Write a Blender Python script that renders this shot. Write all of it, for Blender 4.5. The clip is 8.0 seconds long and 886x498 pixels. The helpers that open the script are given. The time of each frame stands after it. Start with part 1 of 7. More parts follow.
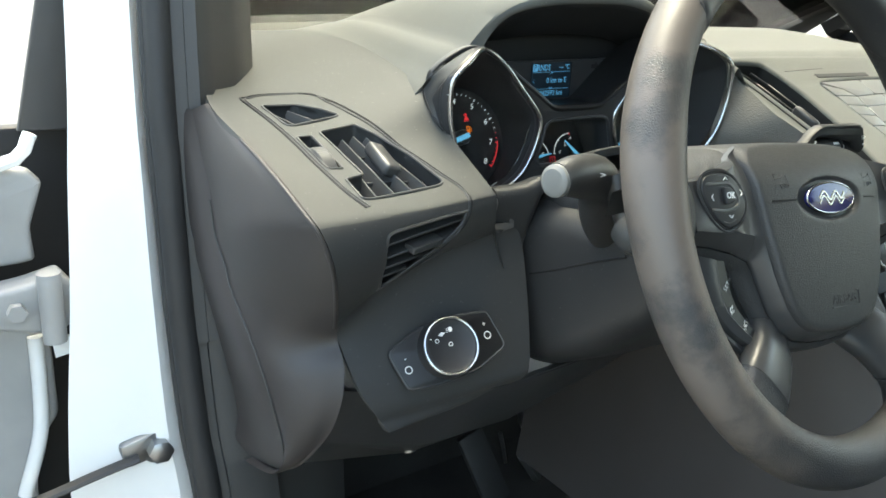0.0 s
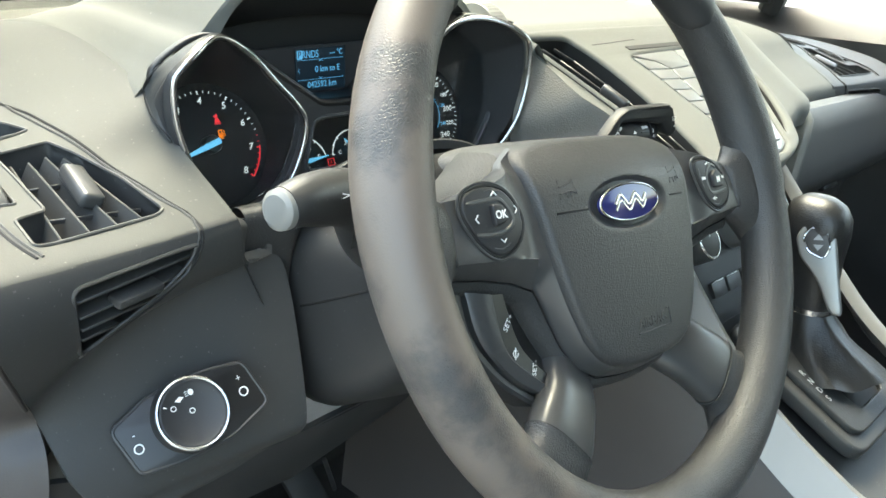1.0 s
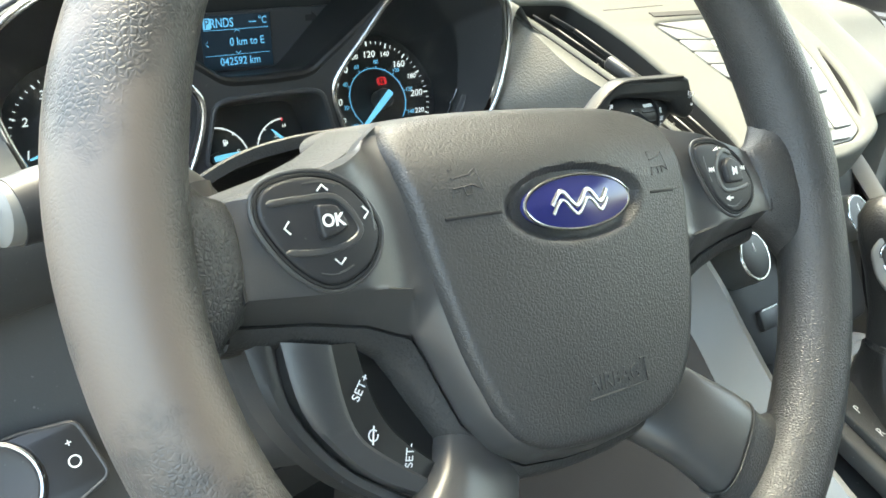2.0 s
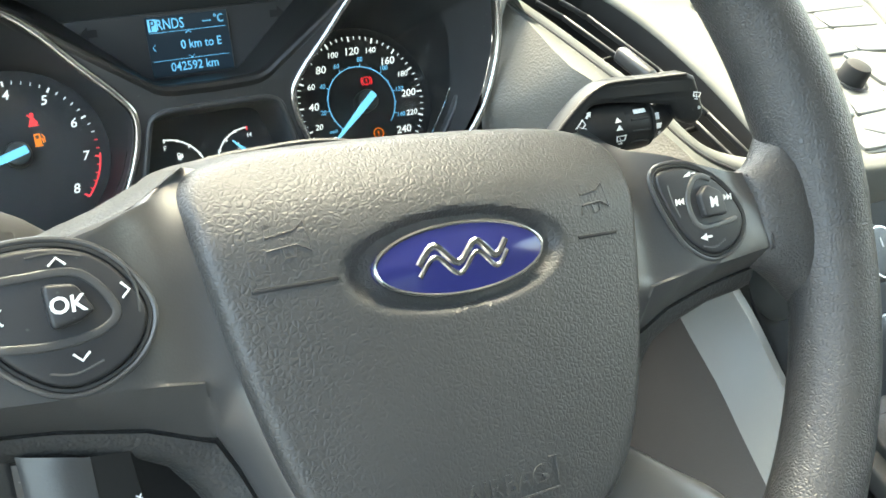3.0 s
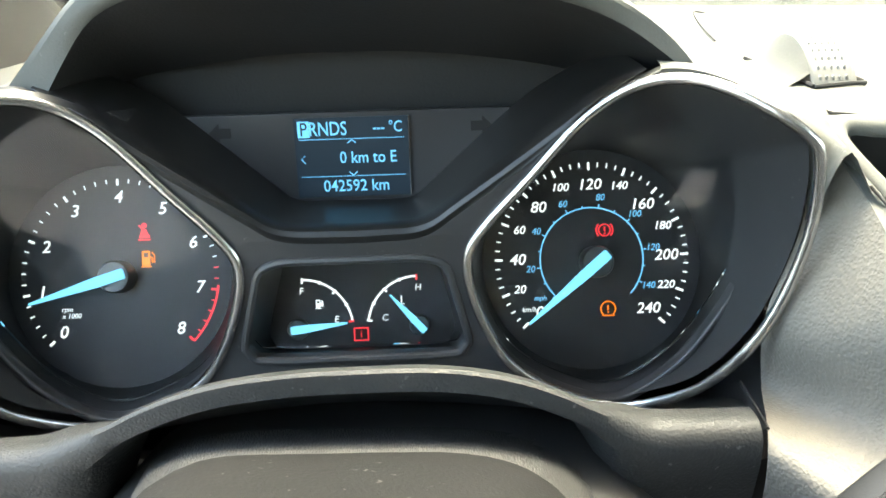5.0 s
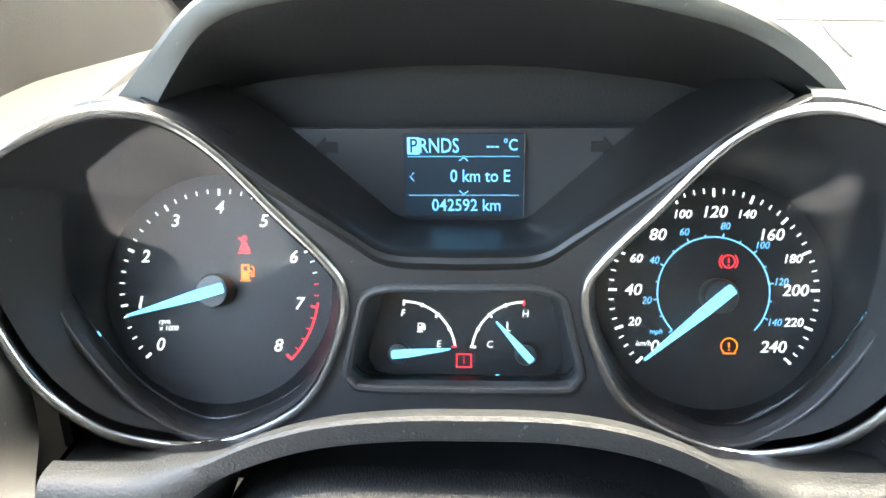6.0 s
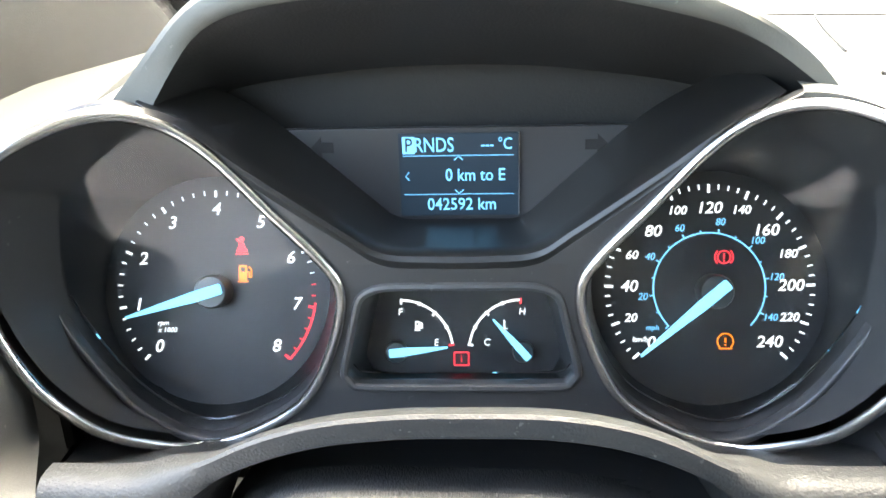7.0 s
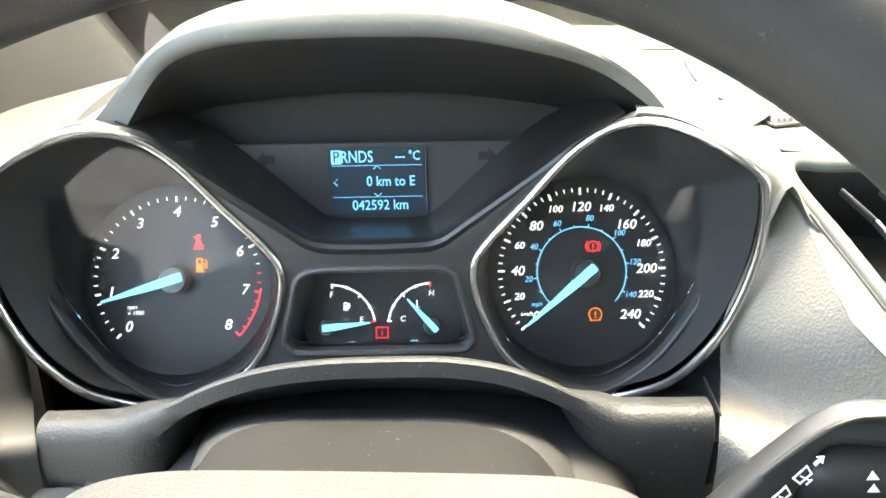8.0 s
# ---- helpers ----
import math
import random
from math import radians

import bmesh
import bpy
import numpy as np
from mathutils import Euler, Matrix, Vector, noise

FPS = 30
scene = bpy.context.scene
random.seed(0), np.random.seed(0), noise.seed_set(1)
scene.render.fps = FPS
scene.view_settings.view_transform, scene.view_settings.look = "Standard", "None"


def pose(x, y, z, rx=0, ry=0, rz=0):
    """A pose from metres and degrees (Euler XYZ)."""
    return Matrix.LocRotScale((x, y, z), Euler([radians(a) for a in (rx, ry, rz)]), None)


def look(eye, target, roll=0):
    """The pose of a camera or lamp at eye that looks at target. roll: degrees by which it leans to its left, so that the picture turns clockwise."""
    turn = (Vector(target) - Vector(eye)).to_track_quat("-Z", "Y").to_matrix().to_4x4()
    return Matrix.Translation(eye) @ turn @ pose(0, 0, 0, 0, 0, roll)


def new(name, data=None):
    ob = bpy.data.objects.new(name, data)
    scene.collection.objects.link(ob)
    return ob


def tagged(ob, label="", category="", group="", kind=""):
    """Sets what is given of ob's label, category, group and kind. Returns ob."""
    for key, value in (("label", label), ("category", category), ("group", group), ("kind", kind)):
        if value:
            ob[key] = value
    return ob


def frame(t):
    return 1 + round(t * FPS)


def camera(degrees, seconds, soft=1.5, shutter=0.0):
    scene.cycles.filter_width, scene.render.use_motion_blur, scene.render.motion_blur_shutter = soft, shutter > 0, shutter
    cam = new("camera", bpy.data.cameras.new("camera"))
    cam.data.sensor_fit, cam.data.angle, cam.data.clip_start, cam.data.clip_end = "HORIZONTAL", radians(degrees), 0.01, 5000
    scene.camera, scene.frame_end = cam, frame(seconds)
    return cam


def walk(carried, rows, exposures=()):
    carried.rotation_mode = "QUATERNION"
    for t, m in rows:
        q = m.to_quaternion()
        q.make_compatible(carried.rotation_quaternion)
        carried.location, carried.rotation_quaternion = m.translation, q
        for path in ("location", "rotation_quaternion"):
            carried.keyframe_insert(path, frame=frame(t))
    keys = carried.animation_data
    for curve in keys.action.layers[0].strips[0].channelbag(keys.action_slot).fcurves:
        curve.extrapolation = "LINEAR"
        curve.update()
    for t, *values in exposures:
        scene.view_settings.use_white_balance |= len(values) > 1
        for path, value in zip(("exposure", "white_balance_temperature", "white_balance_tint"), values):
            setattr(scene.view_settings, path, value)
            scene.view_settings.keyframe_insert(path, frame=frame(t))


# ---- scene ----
from mathutils.bvhtree import BVHTree

cam = camera(52.56, 8.0, soft=1.6)
WALK = [
    (0.0, pose(-0.4977, -0.6440, 1.2660, 70.12, -2.62, -30.55)),
    (0.5, pose(-0.4369, -0.6039, 1.2655, 69.71, -1.90, -36.37)),
    (1.0, pose(-0.3657, -0.5825, 1.2596, 68.84, -1.59, -39.69)),
    (1.5, pose(-0.2814, -0.5535, 1.2252, 69.17, -0.63, -38.21)),
    (1.7, pose(-0.2472, -0.5397, 1.2149, 69.53, -0.16, -36.57)),
    (2.8, pose(-0.1083, -0.5101, 1.2047, 68.55, 3.15, -27.51)),
    (3.0, pose(-0.0886, -0.5040, 1.2061, 68.40, 3.50, -26.14)),
    (3.5, pose(-0.0433, -0.4821, 1.2274, 68.31, 3.53, -21.09)),
    (4.0, pose(-0.0101, -0.4530, 1.2568, 67.48, 2.19, -14.39)),
    (4.5, pose(0.0136, -0.3991, 1.2592, 67.71, 2.41, -7.92)),
    (5.0, pose(0.0267, -0.3377, 1.2328, 68.48, 1.43, -2.06)),
    (5.2, pose(0.0208, -0.3236, 1.2327, 68.63, 1.23, 0.28)),
    (6.3, pose(0.0105, -0.3148, 1.2413, 67.45, 0.94, 2.81)),
    (6.5, pose(0.0109, -0.3171, 1.2395, 67.97, 0.93, 2.72)),
    (7.0, pose(0.0131, -0.3160, 1.2406, 67.52, 1.61, 2.65)),
    (7.5, pose(0.0098, -0.3223, 1.2416, 67.62, 1.39, 1.93)),
    (8.0, pose(0.0283, -0.3925, 1.2551, 69.14, 0.98, -0.72)),
]
walk(cam, WALK, exposures=[(0.0, 3.1, 7200, -2), (1.0, 3.62, 7200, -3), (1.5, 3.88, 7400, -3), (3.0, 4.35, 7500, -3), (4.5, 4.35, 7250, -4), (5.0, 4.55, 7400, -1), (6.5, 5.18, 7200, 6), (7.5, 5.18, 7200, 6), (8.0, 5.05, 7600, 4)])

# ---- light ----
world = bpy.data.worlds.new("sky")
scene.world = world
world.use_nodes = True
wn = world.node_tree.nodes
sky = wn.new("ShaderNodeTexSky")
sky.sky_type, sky.sun_disc = "NISHITA", False
sky.sun_elevation, sky.sun_rotation = radians(69), radians(25)
sky.air_density, sky.dust_density, sky.ozone_density = 1.05, 5.0, 0.8
wn["Background"].inputs["Strength"].default_value = 0.15
world.node_tree.links.new(sky.outputs[0], wn["Background"].inputs["Color"])
sun = new("sun", bpy.data.lights.new("sun", "SUN"))
sun.data.energy, sun.data.angle, sun.data.color = 0.35, radians(14), (0.94, 0.97, 1.0)
sun.matrix_world = look((0.152, 0.325, 0.934), (0, 0, 0))


# ---- materials ----
def nodes_of(name):
    m = bpy.data.materials.new(name)
    m.use_nodes = True
    return m, m.node_tree.nodes, m.node_tree.links, m.node_tree.nodes["Principled BSDF"]


def plastic(name, color, rough, grain=900.0, depth=0.25, mottle=0.12, metal=0.0, stretch=(1, 1, 1), kind="noise", dist=0.0004, dust=0.0):
    """A moulded surface: fine relief, slow change of tone and of gloss."""
    m, n, l, b = nodes_of(name)
    tc, mp = n.new("ShaderNodeTexCoord"), n.new("ShaderNodeMapping")
    mp.inputs["Scale"].default_value = stretch
    l.new(tc.outputs["Object"], mp.inputs["Vector"])
    big = n.new("ShaderNodeTexNoise")
    big.inputs["Scale"].default_value, big.inputs["Detail"].default_value = 14, 5
    l.new(mp.outputs[0], big.inputs["Vector"])
    ramp = n.new("ShaderNodeValToRGB")
    lo, hi = [c * (1 - mottle) for c in color], [c * (1 + mottle) for c in color]
    ramp.color_ramp.elements[0].position, ramp.color_ramp.elements[1].position = 0.3, 0.7
    ramp.color_ramp.elements[0].color, ramp.color_ramp.elements[1].color = (*lo, 1), (*hi, 1)
    l.new(big.outputs["Fac"], ramp.inputs["Fac"])
    last = ramp.outputs["Color"]
    if dust:
        sp = n.new("ShaderNodeTexNoise")
        sp.inputs["Scale"].default_value, sp.inputs["Detail"].default_value = 420, 2
        l.new(mp.outputs[0], sp.inputs["Vector"])
        cut = n.new("ShaderNodeValToRGB")
        cut.color_ramp.elements[0].position, cut.color_ramp.elements[1].position = 0.70, 0.76
        cut.color_ramp.elements[1].color = (dust, dust, dust, 1)
        l.new(sp.outputs["Fac"], cut.inputs["Fac"])
        mix = n.new("ShaderNodeMixRGB")
        mix.inputs["Color2"].default_value = (0.35, 0.34, 0.31, 1)
        l.new(cut.outputs["Color"], mix.inputs["Fac"])
        l.new(last, mix.inputs["Color1"])
        last = mix.outputs["Color"]
    l.new(last, b.inputs["Base Color"])
    rr = n.new("ShaderNodeMapRange")
    rr.inputs["To Min"].default_value, rr.inputs["To Max"].default_value = max(0.02, rough - 0.07), rough + 0.07
    l.new(big.outputs["Fac"], rr.inputs["Value"])
    l.new(rr.outputs[0], b.inputs["Roughness"])
    b.inputs["Metallic"].default_value = metal
    if depth:
        if kind == "cell":
            fine = n.new("ShaderNodeTexVoronoi")
            fine.feature = "SMOOTH_F1"
            fine.inputs["Smoothness"].default_value = 0.6
            out = fine.outputs["Distance"]
        elif kind == "hide":
            fine = n.new("ShaderNodeTexVoronoi")
            fine.feature = "DISTANCE_TO_EDGE"
            fold = n.new("ShaderNodeMapRange")
            fold.interpolation_type = "SMOOTHSTEP"
            fold.inputs["From Max"].default_value = 0.30
            l.new(fine.outputs["Distance"], fold.inputs["Value"])
            out = fold.outputs[0]
        else:
            fine = n.new("ShaderNodeTexNoise")
            fine.inputs["Detail"].default_value = 3
            out = fine.outputs["Fac"]
        fine.inputs["Scale"].default_value = grain
        warp = n.new("ShaderNodeTexNoise")
        warp.inputs["Scale"].default_value = grain * 0.5
        add = n.new("ShaderNodeVectorMath")
        add.operation = "MULTIPLY_ADD"
        add.inputs[1].default_value = (1.2 / grain,) * 3
        l.new(mp.outputs[0], warp.inputs["Vector"])
        l.new(warp.outputs["Color"], add.inputs[0])
        l.new(mp.outputs[0], add.inputs[2])
        l.new(add.outputs[0], fine.inputs["Vector"])
        bump = n.new("ShaderNodeBump")
        bump.inputs["Strength"].default_value, bump.inputs["Distance"].default_value = depth, dist
        l.new(out, bump.inputs["Height"])
        l.new(bump.outputs[0], b.inputs["Normal"])
    return m


def glow(name, color, strength):
    m, n, l, b = nodes_of(name)
    b.inputs["Base Color"].default_value = (*[c * 0.5 for c in color], 1)
    b.inputs["Emission Color"].default_value = (*color, 1)
    b.inputs["Emission Strength"].default_value = strength
    b.inputs["Roughness"].default_value = 0.5
    return m


def pane(name, ior=1.5, tint=(1, 1, 1)):
    """Clear sheet: light passes straight on, the gloss follows the angle."""
    m, n, l, b = nodes_of(name)
    clear, shine = n.new("ShaderNodeBsdfTransparent"), n.new("ShaderNodeBsdfGlossy")
    mix, fr = n.new("ShaderNodeMixShader"), n.new("ShaderNodeFresnel")
    clear.inputs["Color"].default_value = (*tint, 1)
    shine.inputs["Roughness"].default_value = 0.02
    fr.inputs["IOR"].default_value = ior
    l.new(fr.outputs[0], mix.inputs[0])
    l.new(clear.outputs[0], mix.inputs[1])
    l.new(shine.outputs[0], mix.inputs[2])
    l.new(mix.outputs[0], n["Material Output"].inputs["Surface"])
    return m


PAD = plastic("soft_pad", (0.112, 0.114, 0.105), 0.68, 1100, 0.35, 0.06, dist=0.0003, dust=0.25)
# Dash plastic with the light from above put into its tone.
POD_LIT = plastic("pod_skin", (0.064, 0.065, 0.060), 0.66, 1100, 0.35, 0.06, dist=0.0003, dust=0.25)
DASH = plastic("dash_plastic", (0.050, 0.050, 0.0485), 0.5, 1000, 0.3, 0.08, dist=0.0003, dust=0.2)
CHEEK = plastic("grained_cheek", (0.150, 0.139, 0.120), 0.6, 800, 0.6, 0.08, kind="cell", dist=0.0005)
BLACK = plastic("black_plastic", (0.03, 0.03, 0.03), 0.42, 1500, 0.15, 0.15, dust=0.15)
VISOR = plastic("visor_plastic", (0.034, 0.034, 0.033), 0.5, 900, 0.6, 0.1, kind="cell", dist=0.0004)
LINING = plastic("hood_lining", (0.020, 0.020, 0.020), 0.6, 900, 0.3, 0.12)
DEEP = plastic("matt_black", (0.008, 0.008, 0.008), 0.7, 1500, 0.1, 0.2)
SATIN = plastic("satin_black", (0.028, 0.028, 0.029), 0.42, 1800, 0.08, 0.15, dust=0.1)
MASK = plastic("cluster_plastic", (0.030, 0.030, 0.031), 0.4, 1600, 0.15, 0.12, dust=0.15)
SHELF = plastic("surround_plastic", (0.036, 0.0365, 0.036), 0.46, 1000, 0.45, 0.1, kind="cell", dist=0.0004, dust=0.2)
GLOSS = plastic("gloss_black", (0.013, 0.013, 0.013), 0.34, 300, 0.02, 0.2)
DIAL = plastic("dial_face", (0.018, 0.018, 0.019), 0.5, 2500, 0.05, 0.1)
RIMSKIN = plastic("grained_rim", (0.036, 0.0355, 0.035), 0.43, 620, 0.55, 0.12, kind="hide", dist=0.0003)


def rub(m, tone):
    """Wears a rim skin smooth and pale on its outer face at the side that the driver holds."""
    n, l = m.node_tree.nodes, m.node_tree.links
    b = n["Principled BSDF"]
    tc, sep, spots, flat = n.new("ShaderNodeTexCoord"), n.new("ShaderNodeSeparateXYZ"), n.new("ShaderNodeTexNoise"), n.new("ShaderNodeVectorMath")
    spots.inputs["Scale"].default_value, spots.inputs["Detail"].default_value, spots.inputs["Roughness"].default_value = 16, 6, 0.6
    flat.operation = "MULTIPLY"
    flat.inputs[1].default_value = (1, 1, 0)
    far = n.new("ShaderNodeVectorMath")
    far.operation = "LENGTH"
    l.new(tc.outputs["Object"], flat.inputs[0]), l.new(flat.outputs[0], far.inputs[0])
    l.new(tc.outputs["Object"], sep.inputs[0]), l.new(tc.outputs["Object"], spots.inputs["Vector"])

    def span(src, lo, hi):
        r = n.new("ShaderNodeMapRange")
        r.interpolation_type = "SMOOTHSTEP"
        r.inputs["From Min"].default_value, r.inputs["From Max"].default_value = lo, hi
        l.new(src, r.inputs["Value"])
        return r.outputs[0]

    def times(a, c):
        k = n.new("ShaderNodeMath")
        k.operation = "MULTIPLY"
        l.new(a, k.inputs[0]), l.new(c, k.inputs[1])
        return k.outputs[0]

    worn = times(times(span(sep.outputs["X"], -0.06, -0.13), span(far.outputs["Value"], 0.155, 0.167)), span(spots.outputs["Fac"], 0.34, 0.52))
    mix, keep = n.new("ShaderNodeMixRGB"), n.new("ShaderNodeMath")
    mix.inputs["Color2"].default_value = (*tone, 1)
    l.new(worn, mix.inputs["Fac"])
    l.new(b.inputs["Base Color"].links[0].from_socket, mix.inputs["Color1"])
    l.new(mix.outputs[0], b.inputs["Base Color"])
    keep.operation = "MULTIPLY_ADD"
    keep.inputs[1].default_value, keep.inputs[2].default_value = -0.45, 0.55
    bump = b.inputs["Normal"].links[0].from_node
    l.new(worn, keep.inputs[0]), l.new(keep.outputs[0], bump.inputs["Strength"])


rub(RIMSKIN, (0.108, 0.090, 0.076))
COVER = plastic("grained_cover", (0.037, 0.0366, 0.0355), 0.46, 600, 0.36, 0.08, kind="hide", dist=0.0003, dust=0.05)
HUB = plastic("hub_plastic", (0.049, 0.0485, 0.0475), 0.33, 1500, 0.12, 0.1)
BOOT = plastic("dark_boot", (0.028, 0.028, 0.028), 0.5, 650, 0.6, 0.2, kind="cell", stretch=(2.5, 1, 1))
STALK = plastic("stalk_plastic", (0.014, 0.014, 0.014), 0.42, 1500, 0.12, 0.15, dust=0.1)
CAPSKIN = plastic("dusty_shroud", (0.009, 0.009, 0.0088), 0.8, 900, 0.4, 0.25, dust=0.15)
LEATHER = plastic("black_leather", (0.02, 0.02, 0.02), 0.38, 700, 0.5, 0.3, kind="cell")
CHROME = plastic("satin_chrome", (0.5, 0.5, 0.505), 0.24, 600, 0.02, 0.05, metal=1.0)
SILVER = plastic("silver_paint", (0.24, 0.245, 0.24), 0.38, 2500, 0.06, 0.05, metal=0.6)
PAINT = plastic("white_paint", (0.74, 0.74, 0.72), 0.25, 120, 0.04, 0.03)
GALV = plastic("grey_primer", (0.30, 0.30, 0.29), 0.4, 90, 0.12, 0.12)
BRIGHT = plastic("satin_silver_trim", (0.235, 0.230, 0.218), 0.42, 2500, 0.05, 0.05, metal=0.3)
RUBBER = plastic("rubber", (0.022, 0.022, 0.022), 0.6, 800, 0.2, 0.25)
# Paler than the other rubber, standing in for light on the pedal.
TREAD = plastic("lightened_rubber", (0.075, 0.074, 0.071), 0.6, 500, 0.3, 0.3)
TRIM = plastic("pillar_trim", (0.045, 0.045, 0.044), 0.6, 900, 0.3, 0.1)
BROWN = plastic("brown_grey_plastic", (0.040, 0.035, 0.033), 0.55, 900, 0.3, 0.12)
CARPET = plastic("carpet", (0.03, 0.029, 0.028), 0.95, 1400, 1.0, 0.35, dist=0.002)
LINER = plastic("headliner", (0.55, 0.54, 0.50), 0.9, 900, 0.4, 0.05)
STEEL = plastic("steel", (0.3, 0.3, 0.3), 0.35, 400, 0.1, 0.2, metal=1.0)
BLUE = plastic("blue_enamel", (0.020, 0.023, 0.105), 0.12, 300, 0.0, 0.08)
CONCRETE = plastic("concrete", (0.13, 0.1285, 0.124), 0.85, 60, 0.5, 0.2, dist=0.01)
INK = plastic("white_print", (0.7, 0.7, 0.68), 0.5, 900, 0.0, 0.03)
FABRIC = plastic("seat_fabric", (0.04, 0.04, 0.042), 0.9, 1500, 0.8, 0.2, dist=0.001)
CAPGREY = plastic("grey_cap", (0.16, 0.16, 0.15), 0.45, 900, 0.1, 0.06)
DARKGLASS = pane("tinted_glass", 1.45, (0.42, 0.44, 0.43))
SCREEN = pane("windscreen_glass", 1.45, (0.84, 0.85, 0.835))
GLASS, LENS = pane("window_glass", 1.45, (0.96, 0.98, 0.97)), pane("gauge_lens", 1.30)
LIT_WHITE, LIT_BLUE = glow("lit_white", (0.80, 0.90, 1.0), 0.065), glow("lit_blue", (0.12, 0.50, 0.95), 0.06)
LIT_CYAN, LIT_RED = glow("lit_cyan", (0.14, 0.50, 0.90), 0.060), glow("lit_red", (1.0, 0.04, 0.06), 0.055)
LIT_AMBER, LCD = glow("lit_amber", (1.0, 0.24, 0.01), 0.055), glow("lcd_back", (0.010, 0.028, 0.050), 0.012)
NEEDLE = glow("lit_needle", (0.16, 0.58, 1.0), 0.070)

PAD.node_tree.nodes["Principled BSDF"].inputs["Specular IOR Level"].default_value = 0.25
for soft in (DASH, POD_LIT, CHEEK, LINING, SATIN, VISOR, SHELF, STALK, BOOT):
    soft.node_tree.nodes["Principled BSDF"].inputs["Specular IOR Level"].default_value = 0.3
CAPSKIN.node_tree.nodes["Principled BSDF"].inputs["Specular IOR Level"].default_value = 0.12

# ---- helpers for meshes ----
PLACE = {}


def thing(name, label, category, base=None, group="", kind=""):
    ob = new(name)
    ob.empty_display_size = 0.02
    m = base if isinstance(base, Matrix) else Matrix.Translation(base or (0, 0, 0))
    ob.matrix_world = m
    PLACE[ob] = m
    return tagged(ob, label, category, group, kind)


def part(name, bm, material, parent, label="", local=False, smooth=True, shadow=True):
    """Links a bmesh as one mesh object under a thing or a part; its points are in the world, or local to the thing."""
    m = PLACE[parent]
    if not local:
        bm.transform(m.inverted())
    bmesh.ops.recalc_face_normals(bm, faces=bm.faces)
    me = bpy.data.meshes.new(name)
    bm.to_mesh(me)
    bm.free()
    if smooth:
        for p in me.polygons:
            p.use_smooth = True
        me.set_sharp_from_angle(angle=radians(38))
    me.materials.append(material)
    ob = new(name, me)
    ob.parent = parent
    PLACE[ob] = m
    ob.visible_shadow = shadow
    return tagged(ob, label)


def solo(name, bm, material, label, category, base, group="", kind="", smooth=True):
    """A thing that is one mesh."""
    bm.transform(Matrix.Translation(base).inverted())
    bmesh.ops.recalc_face_normals(bm, faces=bm.faces)
    me = bpy.data.meshes.new(name)
    bm.to_mesh(me)
    bm.free()
    for p in me.polygons:
        p.use_smooth = smooth
    if smooth:
        me.set_sharp_from_angle(angle=radians(38))
    me.materials.append(material)
    ob = new(name, me)
    ob.location = base
    PLACE[ob] = Matrix.Translation(base)
    return tagged(ob, label, category, group, kind)


def curve_through(pts, n=8, closed=False):
    """Smooth line through points, n steps to a span."""
    p = [Vector(q) for q in pts]
    k, out = len(p), []
    for i in range(k if closed else k - 1):
        a, b, c, d = (p[j % k] if closed else p[min(max(j, 0), k - 1)] for j in (i - 1, i, i + 1, i + 2))
        for s in range(n):
            t = s / n
            out.append(0.5 * (2 * b + (c - a) * t + (2 * a - 5 * b + 4 * c - d) * t * t + (3 * b - a - 3 * c + d) * t ** 3))
    return out if closed else out + [p[-1]]


def resample(pts, n):
    """n points at even steps along a broken line."""
    p = [Vector(q) for q in pts]
    d = [0.0]
    for a, b in zip(p, p[1:]):
        d.append(d[-1] + (b - a).length)
    out, j = [], 0
    for i in range(n):
        s = d[-1] * i / (n - 1)
        while j < len(p) - 2 and d[j + 1] < s:
            j += 1
        out.append(p[j].lerp(p[j + 1], (s - d[j]) / max(d[j + 1] - d[j], 1e-9)))
    return out


def grid(rows, close=False, caps=False):
    """A skin over rows of points; close joins each row's ends."""
    bm = bmesh.new()
    vs = [[bm.verts.new(q) for q in r] for r in rows]
    for a, b in zip(vs, vs[1:]):
        for i in range(len(a) if close else len(a) - 1):
            j = (i + 1) % len(a)
            bm.faces.new((a[i], a[j], b[j], b[i]))
    if caps:
        bm.faces.new(vs[0]), bm.faces.new(vs[-1])
    return bm


def thick(bm, d):
    """Gives a skin thickness d, to the side away from its normals."""
    bmesh.ops.recalc_face_normals(bm, faces=bm.faces)
    bmesh.ops.solidify(bm, geom=bm.faces[:], thickness=d)
    return bm


def tube(path, radius, sides=12, caps=True, flat=1.0, up=(0, 0, 1)):
    """A round bar along a path; radius may be a list, flat squeezes it along its second axis."""
    path = [Vector(q) for q in path]
    rows = []
    for i, q in enumerate(path):
        d = (path[min(i + 1, len(path) - 1)] - path[max(i - 1, 0)]).normalized()
        a = d.cross(Vector(up))
        a = a.normalized() if a.length > 1e-5 else d.orthogonal().normalized()
        b = d.cross(a)
        r = radius[i] if isinstance(radius, (list, tuple)) else radius
        rows.append([q + a * (r * math.cos(2 * math.pi * s / sides)) + b * (r * flat * math.sin(2 * math.pi * s / sides)) for s in range(sides)])
    return grid(rows, True, caps)


